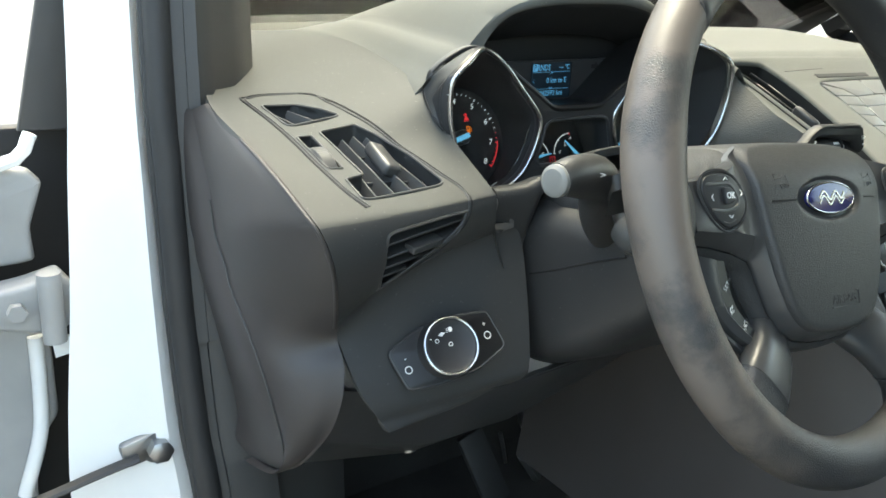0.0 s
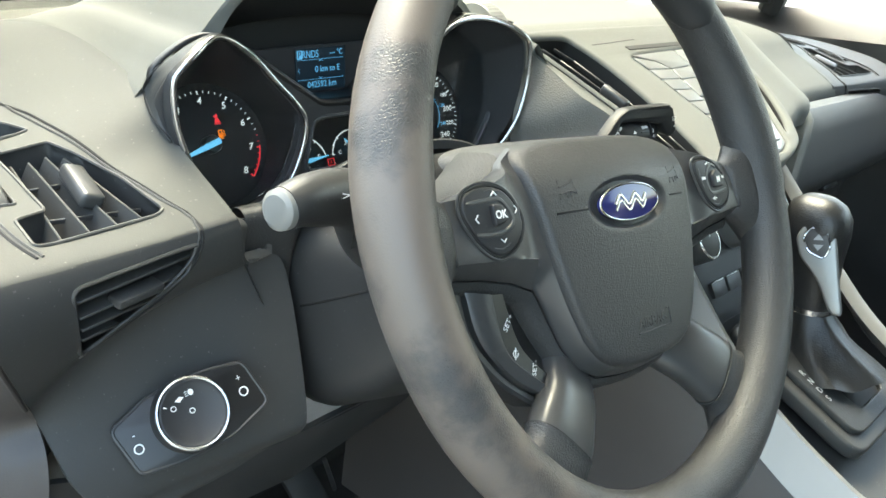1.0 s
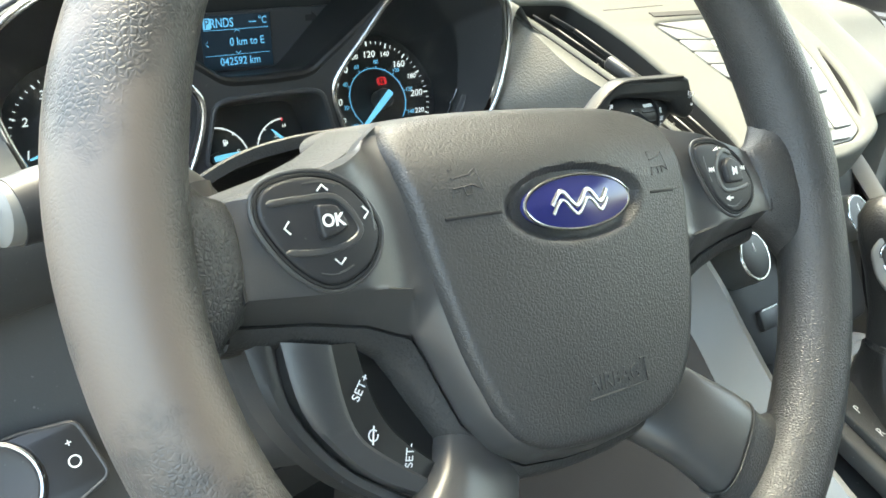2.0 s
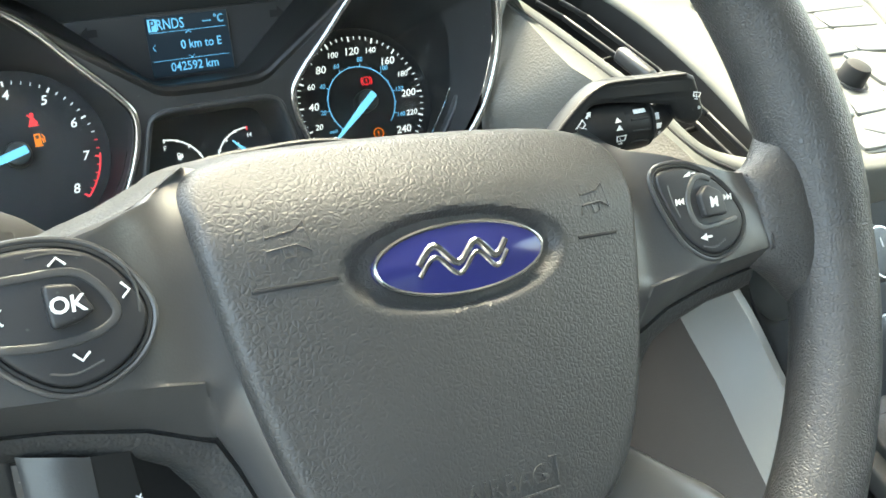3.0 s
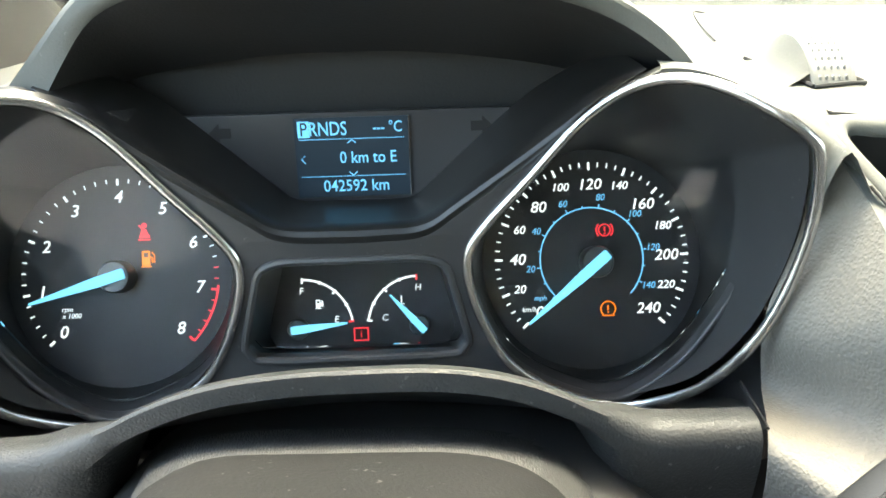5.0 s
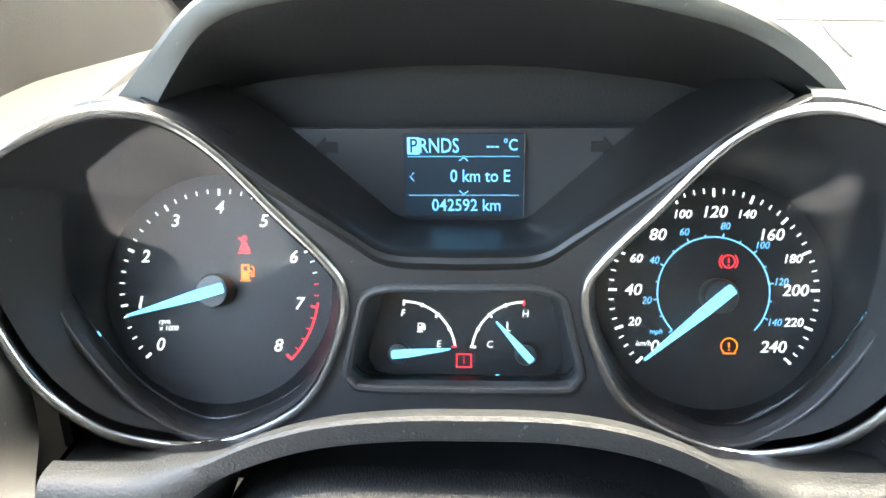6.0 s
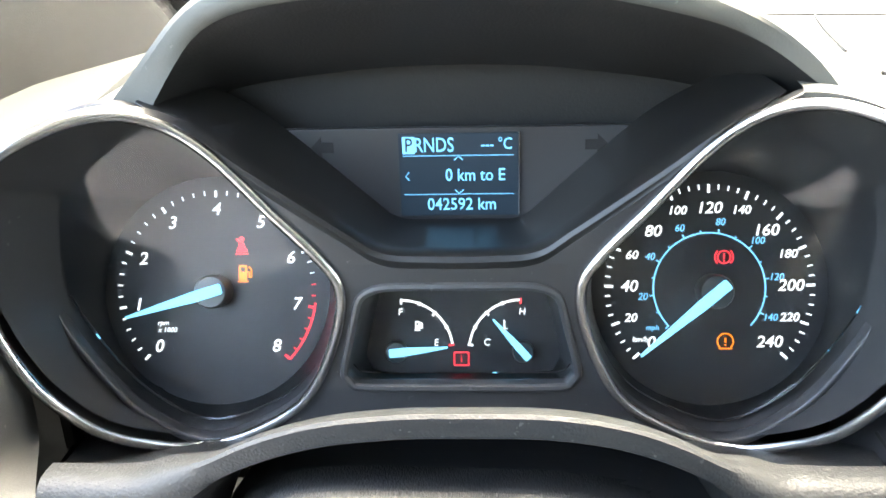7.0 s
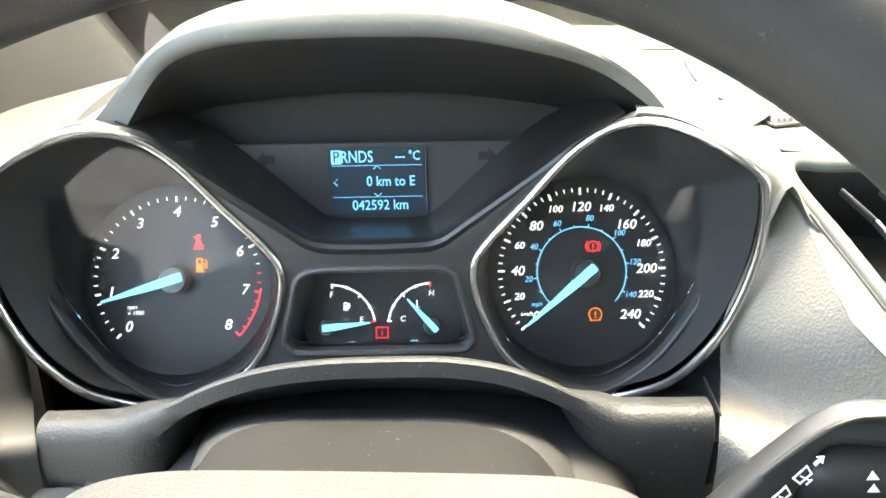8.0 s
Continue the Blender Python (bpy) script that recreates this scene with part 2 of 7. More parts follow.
def loop_sweep(path, profile, normal):
    """Sweeps a closed profile of (outward, along normal) round a closed path that lies in a plane."""
    nrm = Vector(normal).normalized()
    k, mid = len(path), sum(path, Vector()) / len(path)
    rows = []
    for i, q in enumerate(path):
        d = (path[(i + 1) % k] - path[i - 1]).normalized()
        out = d.cross(nrm).normalized()
        if out.dot(q - mid) < 0:
            out = -out
        rows.append([q + out * a + nrm * b for a, b in profile])
    rows.append(rows[0])
    bm = grid(rows, True)
    bmesh.ops.remove_doubles(bm, verts=bm.verts[:], dist=1e-6)
    return bm


def plate(outer, holes=(), depth=0.002, bevel=0.0, m=None):
    """A flat plate of an outline of (x, y) with holes, its front at z = depth of the frame m, its back at 0."""
    cu = bpy.data.curves.new("outline", "CURVE")
    cu.dimensions, cu.fill_mode, cu.extrude = "2D", "BOTH", max(depth / 2 - bevel, 0)
    cu.bevel_depth, cu.bevel_resolution, cu.offset = bevel, 2, -bevel
    for line in (outer, *holes):
        s = cu.splines.new("POLY")
        s.points.add(len(line) - 1)
        for q, p in zip(line, s.points):
            p.co = (q[0], q[1], 0, 1)
        s.use_cyclic_u = True
    bm = solid_of(cu)
    bm.transform((m or Matrix()) @ Matrix.Translation((0, 0, depth / 2)))
    return bm


def solid_of(cu):
    ob = new("draft", cu)
    dg = bpy.context.evaluated_depsgraph_get()
    me = bpy.data.meshes.new_from_object(ob.evaluated_get(dg))
    bm = bmesh.new()
    bm.from_mesh(me)
    bpy.data.objects.remove(ob)
    bpy.data.meshes.remove(me)
    bpy.data.curves.remove(cu)
    bmesh.ops.remove_doubles(bm, verts=bm.verts[:], dist=1e-7)
    return bm


def letters(text, height, m, lean=0.0, depth=0.0002, width=1.0, weight=0.0):
    """Raised writing, centred on the frame m; height is that of a figure."""
    cu = bpy.data.curves.new("writing", "FONT")
    cu.body, cu.size, cu.shear, cu.extrude, cu.offset = text, height / 0.7, lean, depth / 2, weight
    cu.align_x, cu.align_y, cu.resolution_u = "CENTER", "CENTER", 3
    bm = solid_of(cu)
    bm.transform(m @ Matrix.Diagonal((width, 1, 1, 1)))
    return bm


def join(*bms):
    out = bmesh.new()
    for b in bms:
        me = bpy.data.meshes.new("draft")
        b.to_mesh(me)
        b.free()
        out.from_mesh(me)
        bpy.data.meshes.remove(me)
    return out


def lathe(m, profile, n=48):
    """A turned shape: rings of (radius, height) round the z axis of the frame m."""
    return grid([[m @ Vector((r * math.cos(2 * math.pi * k / n), r * math.sin(2 * math.pi * k / n), z)) for k in range(n)] for r, z in profile], True, True)


def box(size, m=None, bevel=0.0, seg=2):
    bm = bmesh.new()
    bmesh.ops.create_cube(bm, size=1)
    bm.transform(Matrix.Diagonal((*size, 1)))
    if bevel:
        bmesh.ops.bevel(bm, geom=bm.edges[:], offset=bevel, segments=seg, affect="EDGES", profile=0.5)
    bm.transform(m or Matrix())
    return bm


def oval(rx, ry, n=40, c=(0, 0), power=2.0):
    out = []
    for i in range(n):
        a = 2 * math.pi * i / n
        ca, sa = math.cos(a), math.sin(a)
        out.append((c[0] + rx * math.copysign(abs(ca) ** (2 / power), ca), c[1] + ry * math.copysign(abs(sa) ** (2 / power), sa)))
    return out


def rounded(pts, r=0.25, n=5):
    """A polygon with rounded corners; r is the share of each side that a corner takes."""
    out, k = [], len(pts)
    for i in range(k):
        a, b, c = (Vector((*pts[j % k][:2], 0)) for j in (i - 1, i, i + 1))
        p, q = b.lerp(a, r), b.lerp(c, r)
        for s in range(n + 1):
            t = s / n
            v = p.lerp(b, t).lerp(b.lerp(q, t), t)
            out.append((v.x, v.y))
    return out


def frame_of(origin, x, z):
    """A frame whose x axis runs along x and whose z axis is as near z as can be."""
    x = Vector(x).normalized()
    y = Vector(z).cross(x).normalized()
    z = x.cross(y)
    m = Matrix((x, y, z)).transposed().to_4x4()
    m.translation = origin
    return m


def cut(bm, *tools):
    """Takes the tools (closed bmeshes) out of a closed bmesh."""
    me = bpy.data.meshes.new("draft")
    bmesh.ops.recalc_face_normals(bm, faces=bm.faces)
    bm.to_mesh(me)
    bm.free()
    ob = new("draft", me)
    spare = []
    for t in tools:
        bmesh.ops.recalc_face_normals(t, faces=t.faces)
        tm = bpy.data.meshes.new("draft_tool")
        t.to_mesh(tm)
        t.free()
        to = new("draft_tool", tm)
        md = ob.modifiers.new("cut", "BOOLEAN")
        md.operation, md.solver, md.object = "DIFFERENCE", "EXACT", to
        spare.append((to, tm))
    dg = bpy.context.evaluated_depsgraph_get()
    res = bpy.data.meshes.new_from_object(ob.evaluated_get(dg))
    out = bmesh.new()
    out.from_mesh(res)
    bpy.data.objects.remove(ob)
    bpy.data.meshes.remove(me), bpy.data.meshes.remove(res)
    for to, tm in spare:
        bpy.data.objects.remove(to)
        bpy.data.meshes.remove(tm)
    return out


def smoothstep(a, b, x):
    t = min(max((x - a) / (b - a), 0), 1)
    return t * t * (3 - 2 * t)


# The car's own axes: x to its right, y ahead, from below the steering wheel's middle.
CAR = Matrix.Translation((0.0169, -0.2839, 1.11)) @ pose(0, 0, 0, 0, 2.5, 8.0) @ Matrix.Translation((0, 0, -1.11))
UPRIGHT = Matrix(((1, 0, 0, 0), (0, 0, -1, 0), (0, 1, 0, 0), (0, 0, 0, 1)))

# ---- the car's shell and what lies outside ----
MID = 0.36                      # the car's middle plane, to the right of the wheel
FLIP = CAR @ Matrix.Translation((2 * MID, 0, 0)) @ Matrix.Diagonal((-1, 1, 1, 1)) @ CAR.inverted()


def car(*q):
    return CAR @ Vector(q)


bm = bmesh.new()
bmesh.ops.create_grid(bm, x_segments=1, y_segments=1, size=400)
solo("ground", bm, CONCRETE, "worn grey concrete yard around the car", "ground", (0, 0, 0), kind="structure", smooth=False)
bm = join(box((1.5, 2.6, 0.05), CAR @ Matrix.Translation((MID, -0.5, 0.43)), 0.01),
          box((1.5, 0.05, 0.60), CAR @ Matrix.Translation((MID, 0.70, 0.70)), 0.01))
solo("floor", bm, CARPET, "black carpeted car floor and footwell wall", "floor", car(MID, -0.5, 0.4), kind="structure")
rows = []
for y, z, half in ((0.02, 1.60, 0.56), (-0.3, 1.655, 0.60), (-0.9, 1.67, 0.62), (-1.6, 1.64, 0.60), (-2.1, 1.58, 0.56)):
    rows.append([car(MID + half * s, y, z - 0.05 * abs(s) ** 3) for s in [i / 8 - 1 for i in range(17)]])
solo("ceiling", thick(grid(rows), 0.03), LINER, "light grey fabric headliner under the car roof", "ceiling", car(MID, -1, 1.6), kind="structure")
glassrows = []
for y, z, half in ((0.82, 1.09, 0.66), (0.55, 1.26, 0.64), (0.28, 1.44, 0.60), (0.02, 1.60, 0.55)):
    glassrows.append([car(MID + half * s, y - 0.08 * s * s, z) for s in [i / 8 - 1 for i in range(17)]])
solo("windscreen", thick(grid(glassrows), 0.005), SCREEN, "clear laminated windscreen above the dashboard", "windscreen", car(MID, 0.8, 1.1), kind="structure")


def car_box(size, at, bevel=0.01, turn=(0, 0, 0)):
    return box(size, CAR @ pose(*at, *turn), bevel)


solo("wall_rear", join(car_box((1.5, 0.06, 0.70), (MID, -2.2, 0.80)), car_box((1.5, 0.06, 0.14), (MID, -2.2, 1.56)), car_box((0.20, 0.06, 0.40), (MID - 0.66, -2.2, 1.32)), car_box((0.20, 0.06, 0.40), (MID + 0.66, -2.2, 1.32))), TRIM, "dark grey rear wall of the cabin with a window", "wall", car(MID, -2.2, 0.45), kind="structure")
solo("wall_left", join(car_box((0.06, 1.25, 0.75), (MID - 0.72, -1.6, 0.80)), car_box((0.06, 0.14, 0.55), (MID - 0.70, -1.02, 1.38)), car_box((0.06, 0.30, 0.50), (MID - 0.68, -2.05, 1.38)), car_box((0.06, 1.3, 0.08), (MID - 0.64, -1.6, 1.60))), TRIM, "dark grey closed rear door and pillar", "wall", car(MID - 0.72, -1.6, 0.45), kind="structure")
solo("wall_right", join(car_box((0.06, 1.25, 0.75), (MID + 0.72, -1.6, 0.80)), car_box((0.06, 0.14, 0.55), (MID + 0.70, -1.02, 1.38)), car_box((0.06, 0.30, 0.50), (MID + 0.68, -2.05, 1.38)), car_box((0.06, 1.3, 0.08), (MID + 0.64, -1.6, 1.60))), TRIM, "dark grey closed rear door and pillar", "wall", car(MID + 0.72, -1.6, 0.45), kind="structure")
solo("roof_rail", join(tube([car(MID - 0.56, 0.02, 1.585), car(MID - 0.62, -0.5, 1.61), car(MID - 0.63, -1.1, 1.61)], 0.04, 10), tube([car(MID + 0.56, 0.02, 1.585), car(MID + 0.62, -0.5, 1.61), car(MID + 0.63, -1.1, 1.61)], 0.04, 10)), LINER, "light grey roof rails over the doors", "trim", car(MID, -0.5, 1.6), kind="structure")


# Panes out of view, added with a tint that cuts light from behind.
def rear_glass(name, at, size, label):
    return solo(name, car_box(size, at, 0.001), DARKGLASS, label, "window", car(*at), kind="structure")


rear_glass("window_1", (MID, -2.2, 1.32), (1.12, 0.005, 0.36), "unseen rear window, tinted to dim light from behind")
rear_glass("window_2", (MID - 0.69, -1.5, 1.37), (0.005, 0.84, 0.42), "unseen rear side window, tinted to dim light from behind")
rear_glass("window_3", (MID + 0.69, -1.5, 1.37), (0.005, 0.84, 0.42), "unseen rear side window, tinted to dim light from behind")


def seat(x):
    st = thing("car_seat", "dark grey cloth front car seat", "car seat", tuple(car(x, -0.55, 0.46)), "front seats")
    part("cushion", car_box((0.50, 0.50, 0.16), (x, -0.52, 0.66), 0.05, (6, 0, 0)), FABRIC, st)
    part("backrest", car_box((0.50, 0.15, 0.66), (x, -0.86, 1.00), 0.06, (18, 0, 0)), FABRIC, st)
    part("headrest", car_box((0.27, 0.10, 0.18), (x, -1.02, 1.42), 0.04, (14, 0, 0)), FABRIC, st)
    part("base", car_box((0.42, 0.48, 0.14), (x, -0.55, 0.52), 0.02), BLACK, st)


seat(0.0), seat(2 * MID)


def pillar(name, x, label):
    """A front roof pillar, with its trim."""
    path = curve_through([car(x, 0.78, 1.06), car(x * 0.985 + 0.006, 0.45, 1.31), car(x * 0.95 + 0.02, 0.02, 1.585)], 6)
    return solo(name, tube(path, 0.045, 12, flat=0.6), TRIM, label, "pillar", path[0], kind="structure")


pillar("pillar_right", 2 * MID + 0.30, "dark grey plastic trimmed windscreen pillar")

# passenger door, closed, with its window
pdoor = thing("passenger_door", "closed passenger door with dark grey trim and a clear window", "car door", CAR @ Matrix.Translation((1.06, 0, 0)))
rows = [[Vector((x, y, z)) for y in (0.62, 0.3, 0, -0.4, -0.9)] for x, z in ((0.06, 0.45), (0.02, 0.7), (0.0, 0.95), (0.02, 1.12), (0.06, 1.16))]
part("door_card", thick(grid(rows), 0.03), BLACK, pdoor, "dark grey moulded door card", local=True)
part("window_frame", join(tube([(0.05, 0.62, 1.17), (0.02, 0.30, 1.36), (-0.03, -0.02, 1.56), (-0.03, -0.9, 1.58)], 0.03, 8),
                          tube([(0.055, 0.40, 1.15), (0.03, 0.33, 1.35)], 0.02, 8), box((0.03, 0.22, 0.012), pose(0.04, 0.5, 1.17), 0.004)), RUBBER, pdoor, "black window frame", local=True)
part("mirror_corner", grid([[(0.045, 0.62, 1.17), (0.045, 0.42, 1.17)], [(0.03, 0.40, 1.28), (0.03, 0.395, 1.285)]]), TRIM, pdoor, "dark grey triangular corner cover", local=True)
part("window", grid([[(0.05, 0.60, 1.16), (0.05, -0.9, 1.16)], [(-0.02, 0.0, 1.55), (-0.02, -0.9, 1.57)]]), GLASS, pdoor, "clear window pane", local=True, shadow=False)

# ---- driver's door opening: pillar in body colour, rubber seal, hinge ----
post = thing("door_post", "white painted front door post of the car body", "door post", (-0.37, 0.05, 0.5))
left = curve_through([(-0.372, 0.12, 1.45), (-0.392, 0.07, 1.17), (-0.402, 0.055, 1.07), (-0.410, 0.05, 0.97), (-0.421, 0.05, 0.86), (-0.424, 0.05, 0.76), (-0.415, 0.05, 0.45)], 4)
right = curve_through([(-0.332, 0.09, 1.45), (-0.346, 0.04, 1.17), (-0.346, 0.03, 1.07), (-0.344, 0.025, 0.97), (-0.338, 0.022, 0.86), (-0.328, 0.02, 0.76), (-0.318, 0.02, 0.45)], 4)
rows = []
for a, b in zip(left, right):
    rows.append([a + Vector((0.022, 0.10, 0)), a + Vector((0.006, 0.03, 0)), a + Vector((0.0, 0.004, 0)), a.lerp(b, 0.18), a.lerp(b, 0.6) + Vector((0, 0.004, 0)), b.lerp(a, 0.12), b + Vector((0.004, 0.012, 0)), b + Vector((0.012, 0.05, 0))])
part("post_panel", grid(rows), PAINT, post, "glossy white painted sheet metal")
seal = thing("door_seal", "black rubber door seal along the post", "seal", (-0.33, 0.03, 0.5))
part("bulb", tube([b + Vector((0.010, -0.012, 0)) for b in right], 0.0105, 12), RUBBER, seal, "hollow rubber bulb")
part("lip", tube([b + Vector((0.0005, -0.008, 0)) for b in right], 0.0035, 8), RUBBER, seal, "thin rubber lip")
rows = []
for i, b in enumerate(right):
    w = 0.022 + 0.030 * smoothstep(1.05, 0.75, b.z)
    rows.append([b + Vector((0.014, 0.0, 0)), b + Vector((0.017, -0.014, 0)), b + Vector((0.026, -0.0165, 0)), b + Vector((0.0275, -0.0150, 0)), b + Vector((0.0290, -0.0165, 0)),
                 b + Vector((0.022 + w * 0.6, -0.019, 0)), b + Vector((0.026 + w * 0.9, -0.012, 0)), b + Vector((0.030 + w, 0.004, 0)), b + Vector((0.040 + w * 1.5, 0.02, 0)), b + Vector((0.06 + w * 2.2, 0.08, 0)), b + Vector((0.06 + w * 2.2, 0.40, 0))])
low = [r for r, b in zip(rows, right) if b.z < 0.95]
top = [r for r, b in zip(rows, right) if b.z > 0.925]
solo("pillar_left", thick(grid(top), 0.003), TRIM, "dark grey plastic trim on the front pillar", "pillar", (-0.3, 0.03, 0.93), kind="structure")
solo("kick_panel", thick(grid(low), 0.003), TRIM, "dark grey plastic kick panel below the pillar trim", "trim panel", (-0.3, 0.03, 0.5))



def sheet(outline, y, depth, bevel=0.003):
    """A plate standing across the car, its face at y towards the rear."""
    return plate(outline, (), depth, bevel, Matrix.Translation((0, y + depth, 0)) @ UPRIGHT)


hinge = part("hinge_leaf", sheet(rounded([(-0.52, 0.955), (-0.434, 0.966), (-0.406, 0.973), (-0.394, 0.956), (-0.396, 0.928), (-0.411, 0.917), (-0.433, 0.921), (-0.52, 0.945)][::-1], 0.18), 0.125, 0.030, 0.005), GALV, post, "grey primed door hinge")
part("hinge_knuckle", tube([(-0.416, 0.118, 0.915), (-0.416, 0.118, 0.978)], 0.010), GALV, hinge)
part("hinge_bolt", tube([(-0.443, 0.126, 0.945), (-0.443, 0.116, 0.945)], 0.008, 6), GALV, hinge)
part("hinge_tab", sheet([(-0.416, 0.906), (-0.414, 0.884), (-0.397, 0.887), (-0.394, 0.902)], 0.148, 0.006, 0.001), PAINT, post, "white painted tab")
strap = thing("check_strap", "dark steel door check strap bolted to the post", "door check", (-0.37, 0.04, 0.84))
part("strap_bar", tube(curve_through([(-0.52, 0.035, 0.806), (-0.45, 0.033, 0.818), (-0.41, 0.03, 0.829), (-0.372, 0.028, 0.838)], 4), 0.006, 8, flat=0.5), RUBBER, strap, "black coated bar")
part("bracket", box((0.034, 0.012, 0.024), pose(-0.368, 0.036, 0.842, 0, -15, 0), 0.005), STEEL, strap)
part("bolt", tube([(-0.355, 0.036, 0.842), (-0.355, 0.020, 0.842), (-0.355, 0.018, 0.842)], [0.0105, 0.0105, 0.007], 6), STEEL, strap)
part("washer", tube([(-0.355, 0.034, 0.842), (-0.355, 0.030, 0.842)], 0.0145, 20), STEEL, strap)

fdoor = thing("driver_door", "open driver door seen end on, grey primer inside", "car door", (-0.56, 0.16, 0.5))
part("door_end", sheet(rounded([(-0.62, 0.96), (-0.62, 0.42), (-0.445, 0.42), (-0.440, 0.73), (-0.437, 0.782), (-0.414, 0.815), (-0.414, 0.893), (-0.430, 0.906), (-0.452, 0.940)], 0.12), 0.170, 0.03, 0.006), GALV, fdoor, "grey inner door end")
part("door_flange", tube(curve_through([(-0.4275, 0.168, 0.90), (-0.4285, 0.166, 0.85), (-0.433, 0.166, 0.80), (-0.452, 0.166, 0.74)], 5), 0.007, 10), PAINT, fdoor, "white painted flange")
part("upper_bracket", sheet(rounded([(-0.60, 0.97), (-0.42, 0.972), (-0.4215, 1.004), (-0.408, 1.043), (-0.418, 1.055), (-0.445, 1.062), (-0.60, 1.075)][::-1], 0.14), 0.160, 0.02, 0.006), GALV, fdoor, "grey pressed steel bracket")
part("upper_edge", tube(curve_through([(-0.60, 0.155, 1.066), (-0.445, 0.155, 1.062), (-0.414, 0.155, 1.088)], 4), 0.006, 8), PAINT, fdoor, "white painted door edge")
DOORM = pose(-0.47, 0.20, 0.0, 0, 0, -58)      # the open door's own frame: x runs back along the door
# Rest of the door, out of view, added to shade the dashboard's end.
part("door_card", box((0.06, 1.0, 0.70), DOORM @ Matrix.Translation((-0.06, -0.55, 0.78)), 0.02), DASH, fdoor, "dark grey moulded inner trim, out of view, added to block light")
part("outer_skin", box((0.02, 1.02, 0.72), DOORM @ Matrix.Translation((-0.11, -0.55, 0.77)), 0.008), PAINT, fdoor, "white painted outer skin, out of view, added with the trim")
part("window_frame", tube([DOORM @ Vector(q) for q in ((-0.07, -0.10, 1.13), (-0.05, -0.45, 1.45), (-0.04, -1.0, 1.56), (-0.05, -1.05, 1.13))], 0.02, 8), RUBBER, fdoor, "black window frame")
fend = thing("fender", "white front fender edge with dark gap behind the hinge", "fender", (-0.5, 0.3, 0.5))
part("fender_skin", box((0.02, 0.9, 0.55), pose(-0.56, 0.78, 0.72, 0, 0, 8), 0.01), PAINT, fend)
# Matt black sheet put in for the shade behind the hinge.
part("gap_shade", box((0.20, 0.02, 0.72), pose(-0.43, 0.23, 0.72, 0, 0, 0), 0.004), DEEP, fend, "black sheet standing for the shade in the cavity")
part("sail_panel", sheet([(-0.419, 1.080), (-0.374, 1.078), (-0.345, 1.215), (-0.30, 1.45), (-0.335, 1.45), (-0.384, 1.232)], 0.200, 0.012, 0.003), TRIM, fend, "dark grey quarter panel ahead of the door")

# ---- dashboard: top pad, hood, left pod, right slope ----
dash = thing("dashboard", "dark grey moulded plastic dashboard with a soft grained top", "dashboard", (0.2, 0.2, 0.9))


def pad_z(y):
    pts = ((-0.06, 1.156), (-0.02, 1.160), (0.15, 1.168), (0.42, 1.135), (0.7, 1.09))
    for (a, p), (b, q) in zip(pts, pts[1:]):
        if y <= b:
            return p + (q - p) * smoothstep(a, b, y)
    return pts[-1][1]


OUTER = [(-0.1105, 1.1745), (-0.1010, 1.1850), (-0.0936, 1.1930), (-0.0835, 1.2030), (-0.0720, 1.2105), (-0.055, 1.2160), (-0.03, 1.2190), (0.0, 1.2200), (0.03, 1.2190), (0.05, 1.2160), (0.068, 1.2105), (0.086, 1.2030), (0.101, 1.1950), (0.114, 1.1850), (0.1220, 1.1760), (0.1265, 1.1705)]
INNER = [(-0.0965, 1.1735), (-0.0885, 1.1850), (-0.0800, 1.1948), (-0.0700, 1.2012), (-0.055, 1.2058), (-0.034, 1.2083), (0.0, 1.2090), (0.03, 1.2083), (0.049, 1.2058), (0.066, 1.2018), (0.083, 1.1965), (0.098, 1.1895), (0.111, 1.1805), (0.1195, 1.1735)]
SPAN = 45
arch_o = resample(curve_through([(x, 0, z) for x, z in OUTER], 6), SPAN)
arch_i = resample(curve_through([(x, 0, z) for x, z in INNER], 6), SPAN)


def side_z(x):
    """Height of the pad's front edge outside the arch, where it follows the gauge rings."""
    d = abs(x - 0.002)
    if x < -0.116:
        return 1.1738 - 0.029 * smoothstep(-0.112, -0.156, x)
    pts = ((0.108, 1.1735), (0.118, 1.1715), (0.130, 1.1682), (0.145, 1.1632), (0.163, 1.1580), (0.18, 1.158))
    for (p, u), (q, v) in zip(pts, pts[1:]):
        if d <= q:
            return u + (v - u) * max(d - p, 0) / (q - p)
    return 1.142


def rim_y(x):
    return -0.046 + 0.012 * smoothstep(0.050, 0.105, abs(x - 0.002))


def hood_z(z, y):
    return pad_z(y) + (z - 1.157) * (1 - smoothstep(-0.02, 0.34, y))


cols = [Vector((x, 0, side_z(x))) for x in (-0.178, -0.168, -0.158, -0.150, -0.143, -0.136, -0.129, -0.122, -0.116)]
cols += arch_o + [Vector((x, 0, side_z(x))) for x in (0.132, 0.138, 0.144, 0.150, 0.157, 0.165)]
lips = [None] * 9 + arch_i + [None] * 6
rows = []
for s in [j / 26 for j in range(27)]:
    rows.append([(p.x, 0.5 + (rim_y(p.x) - 0.5) * s, hood_z(p.z, 0.5 - 0.54 * s) - 0.030 * smoothstep(-0.149, -0.178, p.x)) for p in cols])
